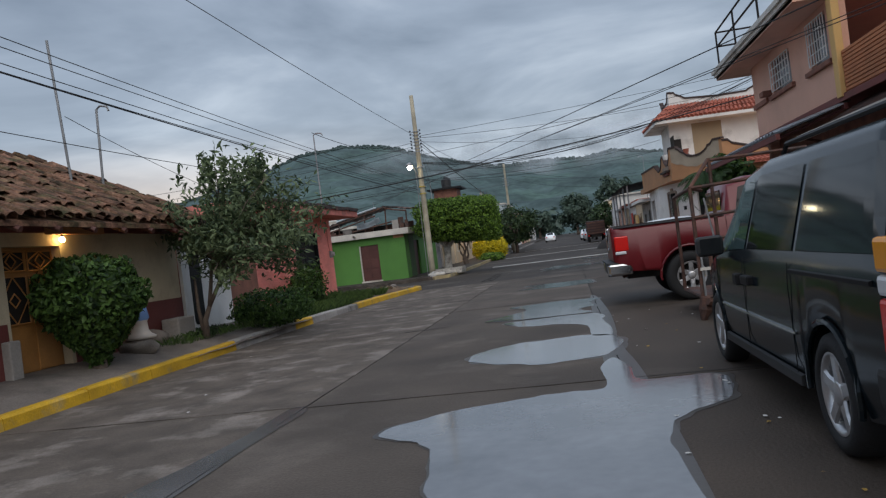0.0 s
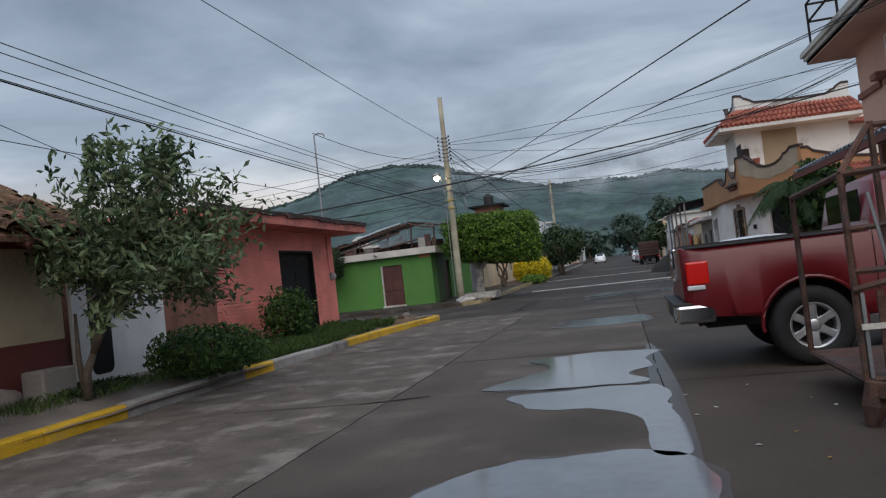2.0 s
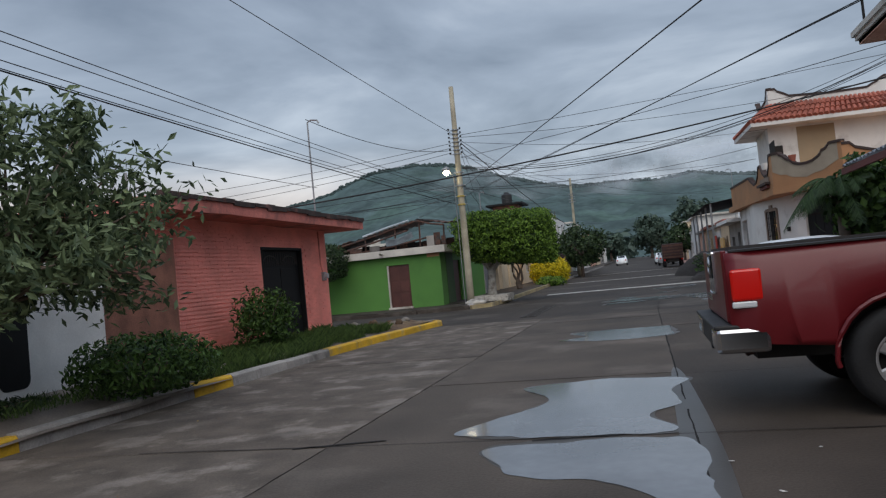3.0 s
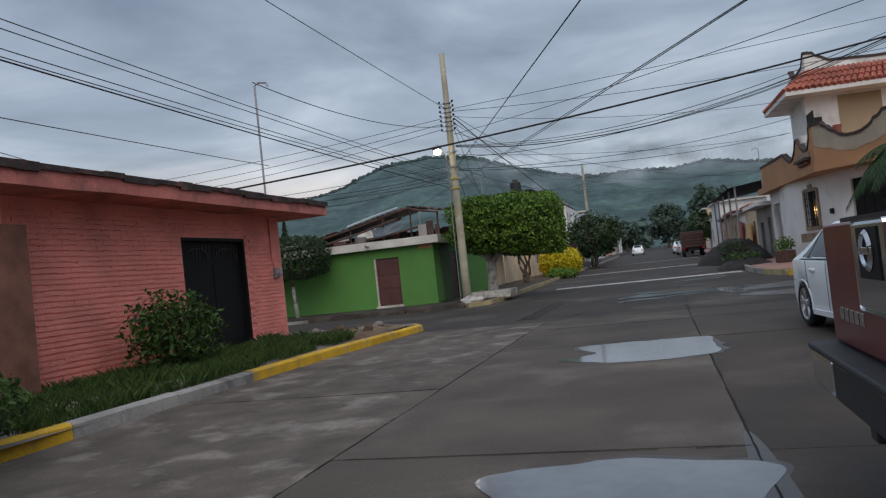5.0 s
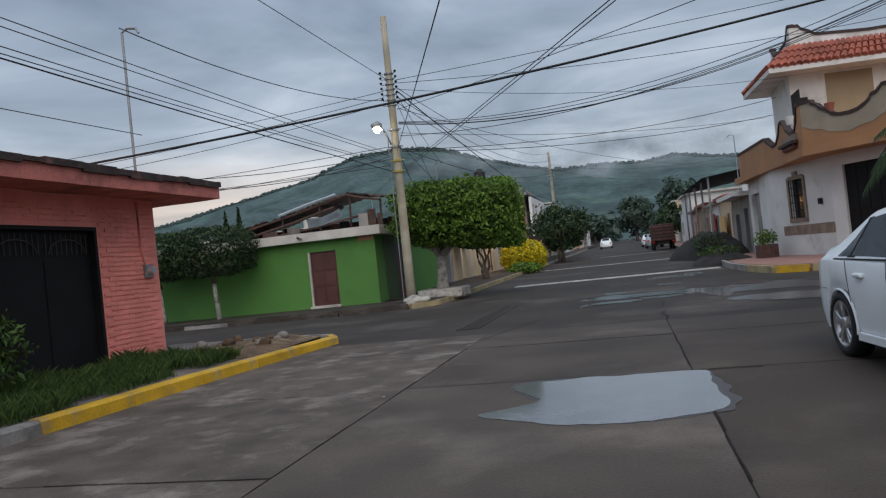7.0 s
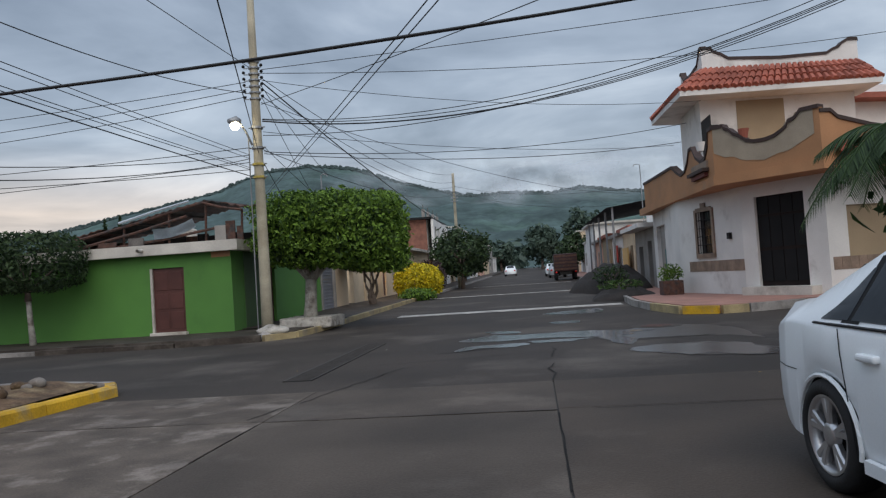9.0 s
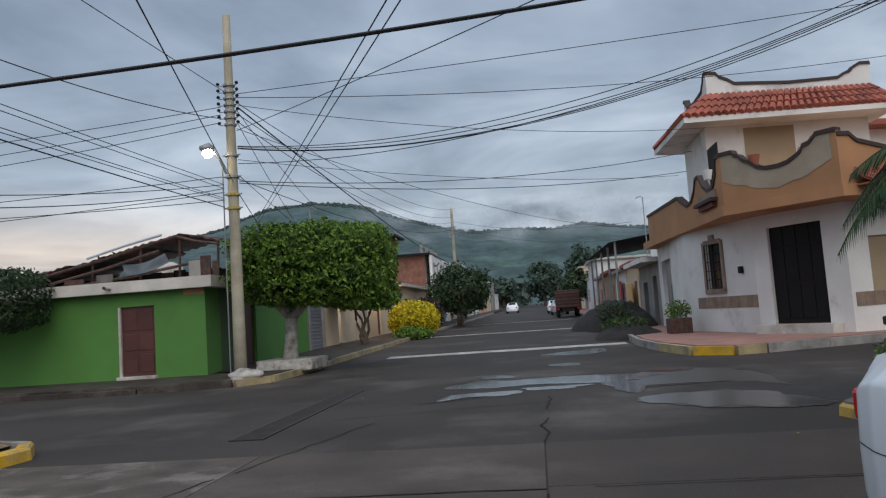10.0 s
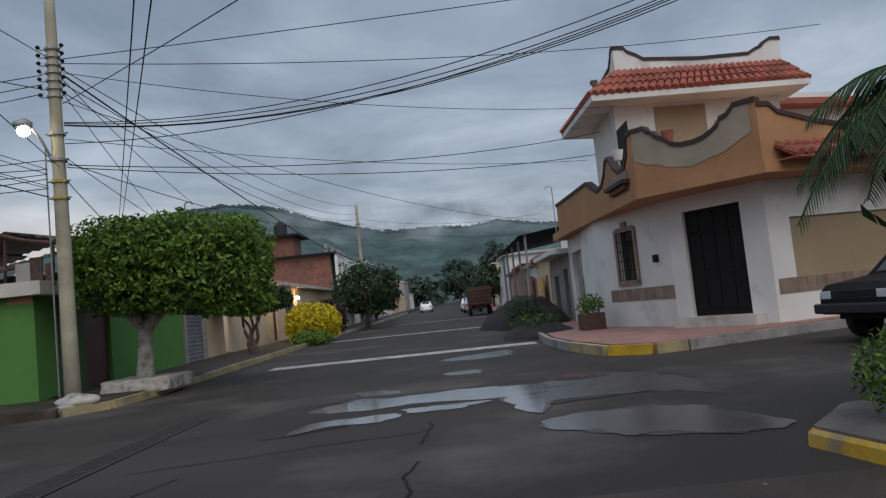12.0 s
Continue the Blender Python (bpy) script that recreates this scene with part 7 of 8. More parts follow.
cream = simple_house("cream_house", -16, -8.6, 56, 79.9, 3.0, M_BEIGE, "cream single-storey house with lit porch lamps", -8.6,
                     [(57.0, 57.8, 0.9, 1.9, M_PANE, "window"), (60.5, 61.5, 0.1, 2.1, M_DOORB, "door"), (63.5, 65.5, 0.9, 2.0, M_PANE, "window"), (69.5, 72.5, 0.1, 2.2, M_SHUT, "garage_door")], M_OFFWHITE, over=0.45)
for y in (59.8, 66.2):
    lm = place("porch_lamp", (-8.5, y, 2.6), "lit warm globe lamp on the cream house wall", "lamp", "porch lamps")
    bm = bmesh.new()
    bmesh.ops.create_icosphere(bm, subdivisions=2, radius=0.11, matrix=Matrix.Translation((-8.42, y, 2.72)))
    part("globe", bm, glow_mat("warm_globe", (1.0, 0.60, 0.25), 70.0), lm, smooth=True)
    part("bracket", tube(bmesh.new(), [(-8.6, y, 2.85), (-8.42, y, 2.85)], 0.02, 5), M_BLACK, lm)
upper_house = simple_house("white_upper_house", -15, -8.6, 80.2, 90.5, 5.8, M_WHITE, "white two-storey house with tall windows", -8.2,
             [(81.0, 82.1, 3.6, 5.2, M_PANE, "window"), (83.2, 84.3, 3.6, 5.2, M_PANE, "window"), (87.2, 88.3, 3.6, 5.2, M_PANE, "window"), (81.0, 82.2, 0.1, 2.2, M_DOORB, "door"), (84.8, 87.3, 0.1, 2.4, M_SHUT, "garage_door")], M_BLACK, over=0.5)
for c_ in upper_house.children:
    if c_.name.startswith("near_wall"):
        c_.data.materials[0] = M_BRICK
        c_["label"] = "unplastered brick end wall"
HOUSE_TOP = gz(85.3) + 0.1 + 5.98
simple_house("roof_room", -14.2, -11.6, 81.5, 84.5, 1.7, M_BRICK, "small brick room under a jutting slab on a flat roof", -11.6, [], M_BLACK, z=HOUSE_TOP, over=0.6)
# raw concrete stubs and starter bars left standing on the flat roof
stubs = place("roof_stubs", (-9.5, 85, HOUSE_TOP), "unfinished concrete column stubs on the flat roof", "column stubs")
for y in (80.6, 83.6, 86.8, 89.9):
    part("column_stub", boxm(-9.0, -8.75, y, y + 0.25, HOUSE_TOP - 0.01, HOUSE_TOP + 0.75, 0.01), M_GREY, stubs)
    part("starter_bar", tube(bmesh.new(), [(-8.88, y + 0.12, HOUSE_TOP + 0.7), (-8.86, y + 0.12, HOUSE_TOP + 1.15)], 0.02, 5), M_RUST, stubs)
part("railing", tube(bmesh.new(), [(-8.88, 80.7, HOUSE_TOP + 0.7), (-8.88, 90.0, HOUSE_TOP + 0.7)], 0.03, 5), M_IRONW, stubs)
simple_house("grey_house", -16, -8.4, 90.8, 99.5, 3.4, M_BEIGE, "beige house behind the street trees", -8.4, [(92, 93.5, 0.9, 2.1, M_PANE, "window"), (95.5, 96.5, 0.1, 2.2, M_DOORB, "door")], M_OFFWHITE)
simple_house("blue_house", -15, -8.0, 100, 114, 6.0, M_HOUSEB, "pale blue two-storey house", -8.0, [(102, 103.5, 3.6, 5, M_PANE, "window"), (106, 107.5, 3.6, 5, M_PANE, "window"), (104, 106, 0.1, 2.2, M_SHUT, "garage_door")], M_OFFWHITE)
for k in range(5):
    y = 117 + 15 * k
    simple_house("far_house", -15, -8.2, y, y + 13, 3.2 + 2.2 * (k % 2), (M_WHITE, M_PEACH, M_BEIGE, M_GREY, M_WHITE)[k], "small flat-roofed house far up the street", -8.2, [(y + 2, y + 3.5, 0.9, 2.1, M_PANE, "window"), (y + 6, y + 7, 0.1, 2.2, M_DOORB, "door")], M_OFFWHITE)
TANK_Z = HOUSE_TOP + 1.88
tank = place("water_tank", (-12.9, 83, TANK_Z), "black plastic water tank on a roof", "water tank")
part("drum", tube(bmesh.new(), [(-12.9, 83, TANK_Z - 0.01), (-12.9, 83, TANK_Z + 1.0), (-12.9, 83, TANK_Z + 1.2)], [0.55, 0.55, 0.3], 16), M_PLASTIC, tank)
part("lid", tube(bmesh.new(), [(-12.9, 83, TANK_Z + 1.19), (-12.9, 83, TANK_Z + 1.3)], 0.26, 14), M_PLASTIC, tank)
# cluttered blocks behind the green house
simple_house("block_house", -24, -15, 52, 62, 3.7, M_GREY, "grey block house behind the green one", -15, [(54, 55.2, 2.4, 3.6, M_PANE, "window")], M_OFFWHITE, z=0.1)
tk = place("water_tank", (-17.5, 54, 3.98), "white domed water tank on a roof", "water tank")
part("drum", tube(bmesh.new(), [(-17.5, 54, 3.9), (-17.5, 54, 4.6), (-17.5, 54, 4.85)], [0.6, 0.6, 0.15], 16), M_OFFWHITE, tk)

# right side up the street
gw = place("grey_ruin", (7, 55, 0.3), "grey rendered house front with a teal gate", "house")
part("front_wall", wall_panel(bmesh.new(), (5.75, 58.5), (5.75, 52.1), 0.1, 3.0, 0.22, [(1.2, 2.6, 0.1, 2.2), (4.2, 5.4, 0.1, 2.4)]), M_GREY, gw)
part("canopy_slab", boxm(5.0, 8, 52.1, 58.7, 3.0, 3.2), M_WHITE, gw)
# back panel painted near-black for the shade seen through the openings
part("back", boxm(8, 8.2, 52.1, 58.5, 0.1, 3.0), M_DARK, gw)
part("upper_block", boxm(6.2, 11, 52.2, 57, 3.2, 4.0), M_WHITE, gw)
cols = [(M_BEIGE, 3.0), (M_WHITE, 2.8), (M_TAN, 3.0), (M_PEACH, 2.8), (M_WHITE, 4.6)]
yy = 59.2
for k, (mm, hh) in enumerate(cols):
    L_ = (5, 6, 7, 8, 9)[k]
    simple_house("terrace_house", 5.8, 13, yy, yy + L_, hh, mm, ("low beige house with faded paint", "low white house with stained front", "low tan house with a plank gate", "low peach house with a dark door", "pale two-storey house with a grey shutter")[k], 5.8,
                 [(yy + 0.8, yy + 1.8, 0.1, 2.1, (M_DOORB, M_RUST, M_TAN2, M_DOORB, M_SHUT)[k], "door"), (yy + 2.8, yy + 3.8, 0.9, 2.0, M_PANE, "window")], (M_TILER, M_GREY, M_TILER, M_GREY, M_OFFWHITE)[k], over=0.35)
    yy += L_ + 0.25
ram = place("ramada", (6.6, 72, 3.0), "dark corrugated shelter roof on posts above the low houses", "shelter")
bm = bmesh.new()
vs = [bm.verts.new(p) for p in ((4.9, 64, 4.9), (4.9, 84, 5.0), (12, 84, 5.9), (12, 64, 5.8))]
bm.faces.new(vs)
bmesh.ops.solidify(bm, geom=bm.faces[:], thickness=0.12)
part("roof_sheet", bm, M_BLACK, ram)
for y in (64.5, 69, 74, 79, 83.5):
    part("post", tube(bmesh.new(), [(5.3, y, 0.2), (5.3, y, 4.95)], 0.07, 6), M_STEELG, ram)
part("red_cloth", boxm(5.6, 5.66, 66, 67.2, 0.6, 2.6, 0.01), mat("red_cloth", (0.45, 0.06, 0.04), 0.9, 0.2, 3, 0.2, 40), ram, "red cloth hanging")
part("pale_planks", boxm(5.5, 5.58, 60.2, 62.5, 0.4, 2.3), M_OCHRE, ram, "pale plank fence")
for k in range(4):
    y = 96 + 16 * k
    simple_house("far_house", 6.0, 13, y, y + 13, 3.2 + 1.8 * (k % 2), (M_WHITE, M_BEIGE, M_GREY, M_WHITE)[k], "small flat-roofed house far up the street", 6.0, [(y + 2, y + 3.5, 0.9, 2.1, M_PANE, "window"), (y + 6, y + 7, 0.1, 2.2, M_DOORB, "door")], M_OFFWHITE)


def heap(name, x, y, rx, ry, h, material, label, cat):
    bm = bmesh.new()
    n, m = 14, 26
    rings = []
    for i in range(n + 1):
        r = i / n
        ring = []
        for k in range(m):
            a = 2 * math.pi * k / m
            q = Vector((math.cos(a) * r, math.sin(a) * r, 0))
            f = 1 + 0.25 * noise.noise(q * 2 + Vector((x, y, 0)))
            z = h * max(0, 1 - r * r) ** 0.9 * (1 + 0.35 * noise.noise(q * 3.5 + Vector((x, 0, 1)))) + 0.05 * noise.noise(q * 11)
            ring.append(bm.verts.new((q.x * rx * f, q.y * ry * f, z if i < n else -0.08)))
        rings.append(ring)
    for a, b in zip(rings, rings[1:]):
        for k in range(m):
            bm.faces.new((a[k], b[k], b[(k + 1) % m], a[(k + 1) % m]))
    bmesh.ops.remove_doubles(bm, verts=bm.verts[:], dist=0.001)
    ob = part(name, bm, material, smooth=True)
    ob.location = (x, y, gz(y))
    return tagged(ob, label, cat)


M_DIRT = mat("black_earth", (0.022, 0.018, 0.016), 0.95, 0.4, 3, 0.8, 25)
heap("soil_mound", 3.55, 46.5, 1.3, 2.0, 0.45, M_DIRT, "low heap of dark earth with weeds at the road edge", "heap")
heap("soil_mound", 3.9, 54.5, 1.9, 4.0, 1.25, M_DIRT, "large heap of dark earth dumped on the road", "heap")
low_bush("weeds", (3.5, 46.6, 0.6), (0.9, 1.5, 0.22), 300, 0.08, M_LEAF_R, "weeds on the earth heap", "plants")
low_bush("weeds", (3.6, 51.3, 0.95), (0.8, 1.4, 0.4), 300, 0.11, M_LEAF_D, "weeds on the large earth heap", "plants")

# parked traffic far up the street
far_truck = thing("cargo_truck", (2.9, 80, gz(82)), "dark maroon truck with a slatted cargo body, parked", "truck", 90)
M_MAR2 = paint("dark_maroon_body", (0.035, 0.012, 0.014), 0.5)
part("cargo_body", boxm(0, 3.0, -0.95, 0.95, 0.75, 2.2, 0.03), M_MAR2, far_truck)
for k in range(5):
    part("slat", boxm(-0.03, 0.0, -0.95, 0.95, 0.85 + 0.27 * k, 1.0 + 0.27 * k), M_RUST, far_truck)
part("cab", boxm(3.1, 4.6, -0.9, 0.9, 0.5, 2.0, 0.12), M_MAR2, far_truck)
part("chassis", boxm(0.1, 4.5, -0.5, 0.5, 0.45, 0.75), M_DARK, far_truck)
for ax in (0.8, 3.9):
    for sd_ in (1, -1):
        wheel(far_truck, ax, sd_ * 0.78, 0.37, 0.24, sd_, 0.2, 6, M_STEELG)
for sd_ in (1, -1):
    part("tail_lamp", boxm(-0.05, 0.0, sd_ * 0.8 - 0.08, sd_ * 0.8 + 0.08, 0.62, 0.74, 0.01), M_RED_L, far_truck)


def far_car(x, y, rz, material, label):
    c = thing("parked_car", (x, y, gz(y)), label, "car", rz)
    bd = Body(4.2, [(0, 0.95), (0.4, 1.1), (0.9, 1.42), (2.3, 1.45), (3.1, 1.0), (4.2, 0.7)], [(0, 0.85), (3.2, 0.9), (4.2, 0.6)], [(0, 0.75), (0.4, 0.85), (3.7, 0.85), (4.2, 0.6)], [(0, 0.6), (1, 0.62), (2.4, 0.62), (3.2, 0.7), (4.2, 0.5)], [(0, 0.3), (4.2, 0.28)], (0.8, 3.4), 0.35, 0.3)
    part("body", bd.mesh(), material, c, smooth=True)
    for s in (1, -1):
        part("side_window", bd.side_pane(0.95, 2.7, 0.1, 0.9, s, lean0=0.1, lean1=-0.4), M_CARGLASS, c)
        part("lamp", boxm(-0.02, 0.1, s * 0.6 - 0.1, s * 0.6 + 0.1, 0.7, 0.85, 0.02), M_RED_L, c)
        for ax in (0.8, 3.4):
            wheel(c, ax, s * 0.75, 0.31, 0.2, s, 0.2, 5)
    part("rear_window", bd.top_pane(0.45, 0.88), M_CARGLASS, c)
    return c


far_car(-3.0, 122, 90, M_CARW, "white car parked beside the far kerb")
far_car(2.6, 92, 90, paint("silver_paint", (0.4, 0.42, 0.44), 0.3, 0.3), "silver car parked far up the street")
far_car(2.4, 102, 90, M_CARW, "white car parked far up the street")

# ---- hills ----
def ridge(az):
    """Height of the skyline, degrees above the horizon, over the bearing."""
    pts = [(-75, 1.5), (-55, 2.6), (-36, 4.4), (-30, 5.6), (-23, 7.4), (-20, 8.6), (-16.5, 9.15), (-13, 8.6), (-10, 7.6), (-5, 6.3), (2, 6.0), (4, 6.2), (8.5, 5.4), (14, 5.2), (25, 4.6), (50, 3.4), (80, 2.0)]
    return float(np.interp(az, [p[0] for p in pts], [p[1] for p in pts]))


bm = bmesh.new()
rows = []
NA, ND = 300, 40
for i in range(NA + 1):
    az = -75 + 155 * i / NA
    col = []
    for k in range(ND + 1):
        f = k / ND
        dst = 420 + 780 * f
        top = math.tan(radians(ridge(az))) * 1200
        x, y = dst * math.sin(radians(az)), dst * math.cos(radians(az))
        q = Vector((x, y, 0))
        prof_ = f ** 1.35
        z = top * prof_ + (14 * noise.noise(q * 0.008) + 6 * noise.noise(q * 0.025) + 3.2 * noise.noise(q * 0.09)) * min(1, f * 3) * (1.0 if f < 0.95 else 0.4) - 2
        col.append(bm.verts.new((x, y, z)))
    q = col[-1].co
    col.append(bm.verts.new((q.x * 1.25, q.y * 1.25, -5)))
    rows.append(col)
for a, b in zip(rows, rows[1:]):
    for k in range(len(a) - 1):
        bm.faces.new((a[k], a[k + 1], b[k + 1], b[k]))
# distance haze is mixed into this colour: paler and bluer than bare forest
M_HILL = mat("hazed_forest_hillside", (0.083, 0.123, 0.122), 0.95, 0.36, 0.02, 0.0, 0.12, tint=(0.085, 0.136, 0.120), stain=0.6, spec=0.1)
hills = tagged(part("hills", bm, M_HILL, smooth=True), "forested hills closing the street's end, haze tinted into their green-grey", "hills", kind="structure")
# woods on the hills as many rough tufts
v, f = [], []
hr = np.random.default_rng(11)
for i in range(2600):
    az = hr.uniform(-45, 30)
    fr = 1.0 - 0.03 * hr.uniform(0.0, 1.0)
    dst = 420 + 780 * fr
    x, y = dst * math.sin(radians(az)), dst * math.cos(radians(az))
    q = Vector((x, y, 0))
    top = math.tan(radians(ridge(az))) * 1200
    z = top * fr ** 1.35 + (14 * noise.noise(q * 0.008) + 6 * noise.noise(q * 0.025) + 3.2 * noise.noise(q * 0.09)) * min(1, fr * 3) * (1.0 if fr < 0.95 else 0.4) - 2
    r = hr.uniform(0.9, 2.4) * (1.0 + 0.4 * fr)
    b = len(v)
    n6 = 6
    for lvl, (rr, hh) in enumerate(((0.75, -0.6), (1.0, 0.35), (0.6, 0.95))):
        for k in range(n6):
            a = 2 * math.pi * (k + 0.5 * lvl) / n6
            s = r * rr * hr.uniform(0.75, 1.2)
            v.append((x + s * math.cos(a), y + s * math.sin(a), z + r * hh * hr.uniform(0.8, 1.15)))
    for lvl in range(2):
        for k in range(n6):
            f.append((b + lvl * n6 + k, b + lvl * n6 + (k + 1) % n6, b + (lvl + 1) * n6 + (k + 1) % n6, b + (lvl + 1) * n6 + k))
    f.append(tuple(b + 2 * n6 + k for k in range(n6)))
# ridge woods carry the same painted haze as the slope below
M_WOODS = leaf_mat("hazed_hill_woods", (0.072, 0.108, 0.104), (0.092, 0.132, 0.124))
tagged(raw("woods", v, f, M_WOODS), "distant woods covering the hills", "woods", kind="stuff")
# middle-distance trees and roofs at the foot of the hills
v, f = [], []
for i in range(900):
    az = hr.uniform(-60, 45)
    dst = hr.uniform(230, 430)
    if abs(az - 0.5) < 1.0:
        continue
    x, y = dst * math.sin(radians(az)), dst * math.cos(radians(az))
    r = hr.uniform(2.5, 5.5)
    p = hr.normal(0, 1, (26, 3)) * np.array([r * 0.6, r * 0.6, r * 0.5]) + np.array([x, y, gz(min(y, 330)) + r * 1.0])
    vv_, ff_ = leaf_mesh(p, p - np.array([x, y, 3]), r * 0.38, hr, 0.7)
    b = len(v)
    v += [tuple(q) for q in vv_]
    f += [tuple(b + j for j in q) for q in ff_]
# leaf colour lightened and greyed to paint in the haze
tagged(raw("valley_trees", v, f, leaf_mat("hazed_valley_leaf", (0.058, 0.092, 0.078), (0.110, 0.160, 0.125))), "belt of dark trees below the hills, greyed by haze in their colour", "woods", kind="stuff")

# low cloud lying on the hill
mc = bpy.data.materials.new("low_cloud")
mc.use_nodes = True
n_, l_ = mc.node_tree.nodes, mc.node_tree.links
bs = n_["Principled BSDF"]
bs.inputs["Base Color"].default_value = (0.47, 0.51, 0.56, 1)
bs.inputs["Roughness"].default_value = 1.0
bs.inputs["Specular IOR Level"].default_value = 0.0
uvn = n_.new("ShaderNodeAttribute")
uvn.attribute_name = "thick"
g_ = n_.new("ShaderNodeNewGeometry")
nz = n_.new("ShaderNodeTexNoise")
nz.inputs["Scale"].default_value, nz.inputs["Detail"].default_value = 0.012, 6.0
l_.new(g_.outputs["Position"], nz.inputs["Vector"])
r_ = n_.new("ShaderNodeMapRange")
r_.inputs["From Min"].default_value, r_.inputs["From Max"].default_value = 0.35, 0.7
l_.new(nz.outputs["Fac"], r_.inputs["Value"])
ml = n_.new("ShaderNodeMath")
ml.operation = "MULTIPLY"
l_.new(r_.outputs[0], ml.inputs[0])
l_.new(uvn.outputs["Fac"], ml.inputs[1])
tr_ = n_.new("ShaderNodeBsdfTransparent")
mx_ = n_.new("ShaderNodeMixShader")
l_.new(ml.outputs[0], mx_.inputs[0])
l_.new(tr_.outputs[0], mx_.inputs[1])
l_.new(bs.outputs[0], mx_.inputs[2])
l_.new(mx_.outputs[0], n_["Material Output"].inputs[0])
bm = bmesh.new()
lay = bm.verts.layers.float.new("thick")
rows = []
for i in range(61):
    az = -17 + 34 * i / 60
    col = []
    for k in range(13):
        u = k / 12
        el = 4.6 + 4.6 * u
        d_ = 1000 + 25 * noise.noise((az * 0.3, u * 3, 0))
        q = bm.verts.new((d_ * math.sin(radians(az)), d_ * math.cos(radians(az)), d_ * math.tan(radians(el))))
        q[lay] = max(0.0, math.sin(math.pi * u)) ** 1.2 * max(0, math.sin(math.pi * i / 60)) ** 0.7 * 1.15
        col.append(q)
    rows.append(col)
for a, b in zip(rows, rows[1:]):
    for k in range(12):
        bm.faces.new((a[k], b[k], b[k + 1], a[k + 1]))
cl = tagged(part("low_cloud", bm, mc, smooth=True), "thin low cloud drifting over the hill", "cloud", kind="structure")
cl.visible_shadow = False


# ---- statue, stones and litter ----
def turned(prof, n, material, name, loc, label, cat, squash=1.0):
    bm = bmesh.new()
    rings = []
    for r, z in prof:
        rings.append([bm.verts.new((r * math.cos(2 * math.pi * k / n) * (1 + 0.08 * math.sin(5 * 2 * math.pi * k / n)), r * squash * math.sin(2 * math.pi * k / n), z)) for k in range(n)])
    for a, b in zip(rings, rings[1:]):
        for k in range(n):
            bm.faces.new((a[k], a[(k + 1) % n], b[(k + 1) % n], b[k]))
    bm.faces.new(rings[0][::-1])
    bm.faces.new(rings[-1])
    ob = part(name, bm, material, smooth=True)
    ob.location = loc
    return tagged(ob, label, cat)


ms = bpy.data.materials.new("painted_plaster")
ms.use_nodes = True
nn, ll = ms.node_tree.nodes, ms.node_tree.links
gg = nn.new("ShaderNodeTexCoord")
sp = nn.new("ShaderNodeSeparateXYZ")
ll.new(gg.outputs["Object"], sp.inputs[0])
rp = nn.new("ShaderNodeValToRGB")
rp.color_ramp.interpolation = "CONSTANT"
rp.color_ramp.elements[0].color = (0.50, 0.45, 0.40, 1)
rp.color_ramp.elements[1].position, rp.color_ramp.elements[1].color = 0.62, (0.42, 0.25, 0.18, 1)
e2 = rp.color_ramp.elements.new(0.30)
e2.color = (0.14, 0.25, 0.48, 1)
ll.new(sp.outputs[2], rp.inputs[0])
ll.new(rp.outputs[0], nn["Principled BSDF"].inputs["Base Color"])
nn["Principled BSDF"].inputs["Roughness"].default_value = 0.6
turned([(0.24, 0.0), (0.25, 0.04), (0.18, 0.08), (0.14, 0.14), (0.13, 0.28), (0.17, 0.34), (0.13, 0.55), (0.10, 0.60), (0.04, 0.63), (0.065, 0.70), (0.06, 0.77), (0.02, 0.80)], 20, ms, "statue", (-7.1, 11.15, 0.52), "small painted plaster statue in white and blue on a base", "statue", 0.8)


def stone(x, y, z, r, label="rough grey field stone on the pavement", material=None, sq=(1, 1, 0.8), name="stone"):
    bm = bmesh.new()
    bmesh.ops.create_icosphere(bm, subdivisions=3, radius=r)
    for q in bm.verts:
        q.co = Vector((q.co.x * sq[0], q.co.y * sq[1], q.co.z * sq[2])) * (1 + 0.35 * noise.noise(q.co / r * 1.2 + Vector((x, y, z))))
    ob = part(name, bm, material or M_ROCK, smooth=True)
    ob.location = (x, y, z + r * sq[2] * 0.6)
    return tagged(ob, label, "stone", "loose stones")


stone(-7.15, 11.2, 0.28, 0.24, "flat stone under the statue", None, (1.2, 1.2, 0.75))
stone(-7.35, 12.05, 0.33, 0.22, "brownish field stone against the wall", M_WALK)
stone(-6.75, 37.0 - 0.35, 0.12, 0.28, "broken pale concrete lump at the pole's foot", M_LIME, (1.5, 0.9, 0.6))
stone(-6.9, 36.4, 0.02, 0.16, "broken concrete lump at the kerb", M_KERB)
tagged(part("concrete_block", boxm(-7.55, -7.2, 12.55, 13.15, 0.3, 0.72, 0.03), M_GREY), "rough grey concrete block by the wall", "block")
pl = place("planter_box", (4.9, 44.4, 0.3), "dark planter box with small plants on the corner pavement", "planter")
part("box", boxm(4.6, 5.3, 44.0, 44.8, 0.2, 0.7, 0.03), M_RUST, pl)
p, d = crown_points(NR, 500, (4.95, 44.4, 0.95), (0.4, 0.4, 0.35), 2.2, 0.3, 0.3)
v, f = leaf_mesh(p, d, 0.06, NR, 0.4)
raw("plant", v, f, M_LEAF_B, pl)
lit = random.Random(9)
M_PAPER = mat("paper_scrap", (0.60, 0.58, 0.55), 0.8, 0.2, 9, 0.2, 60)
M_DRYLEAF = mat("dry_leaf", (0.42, 0.26, 0.05), 0.8, 0.3, 9, 0.2, 60)
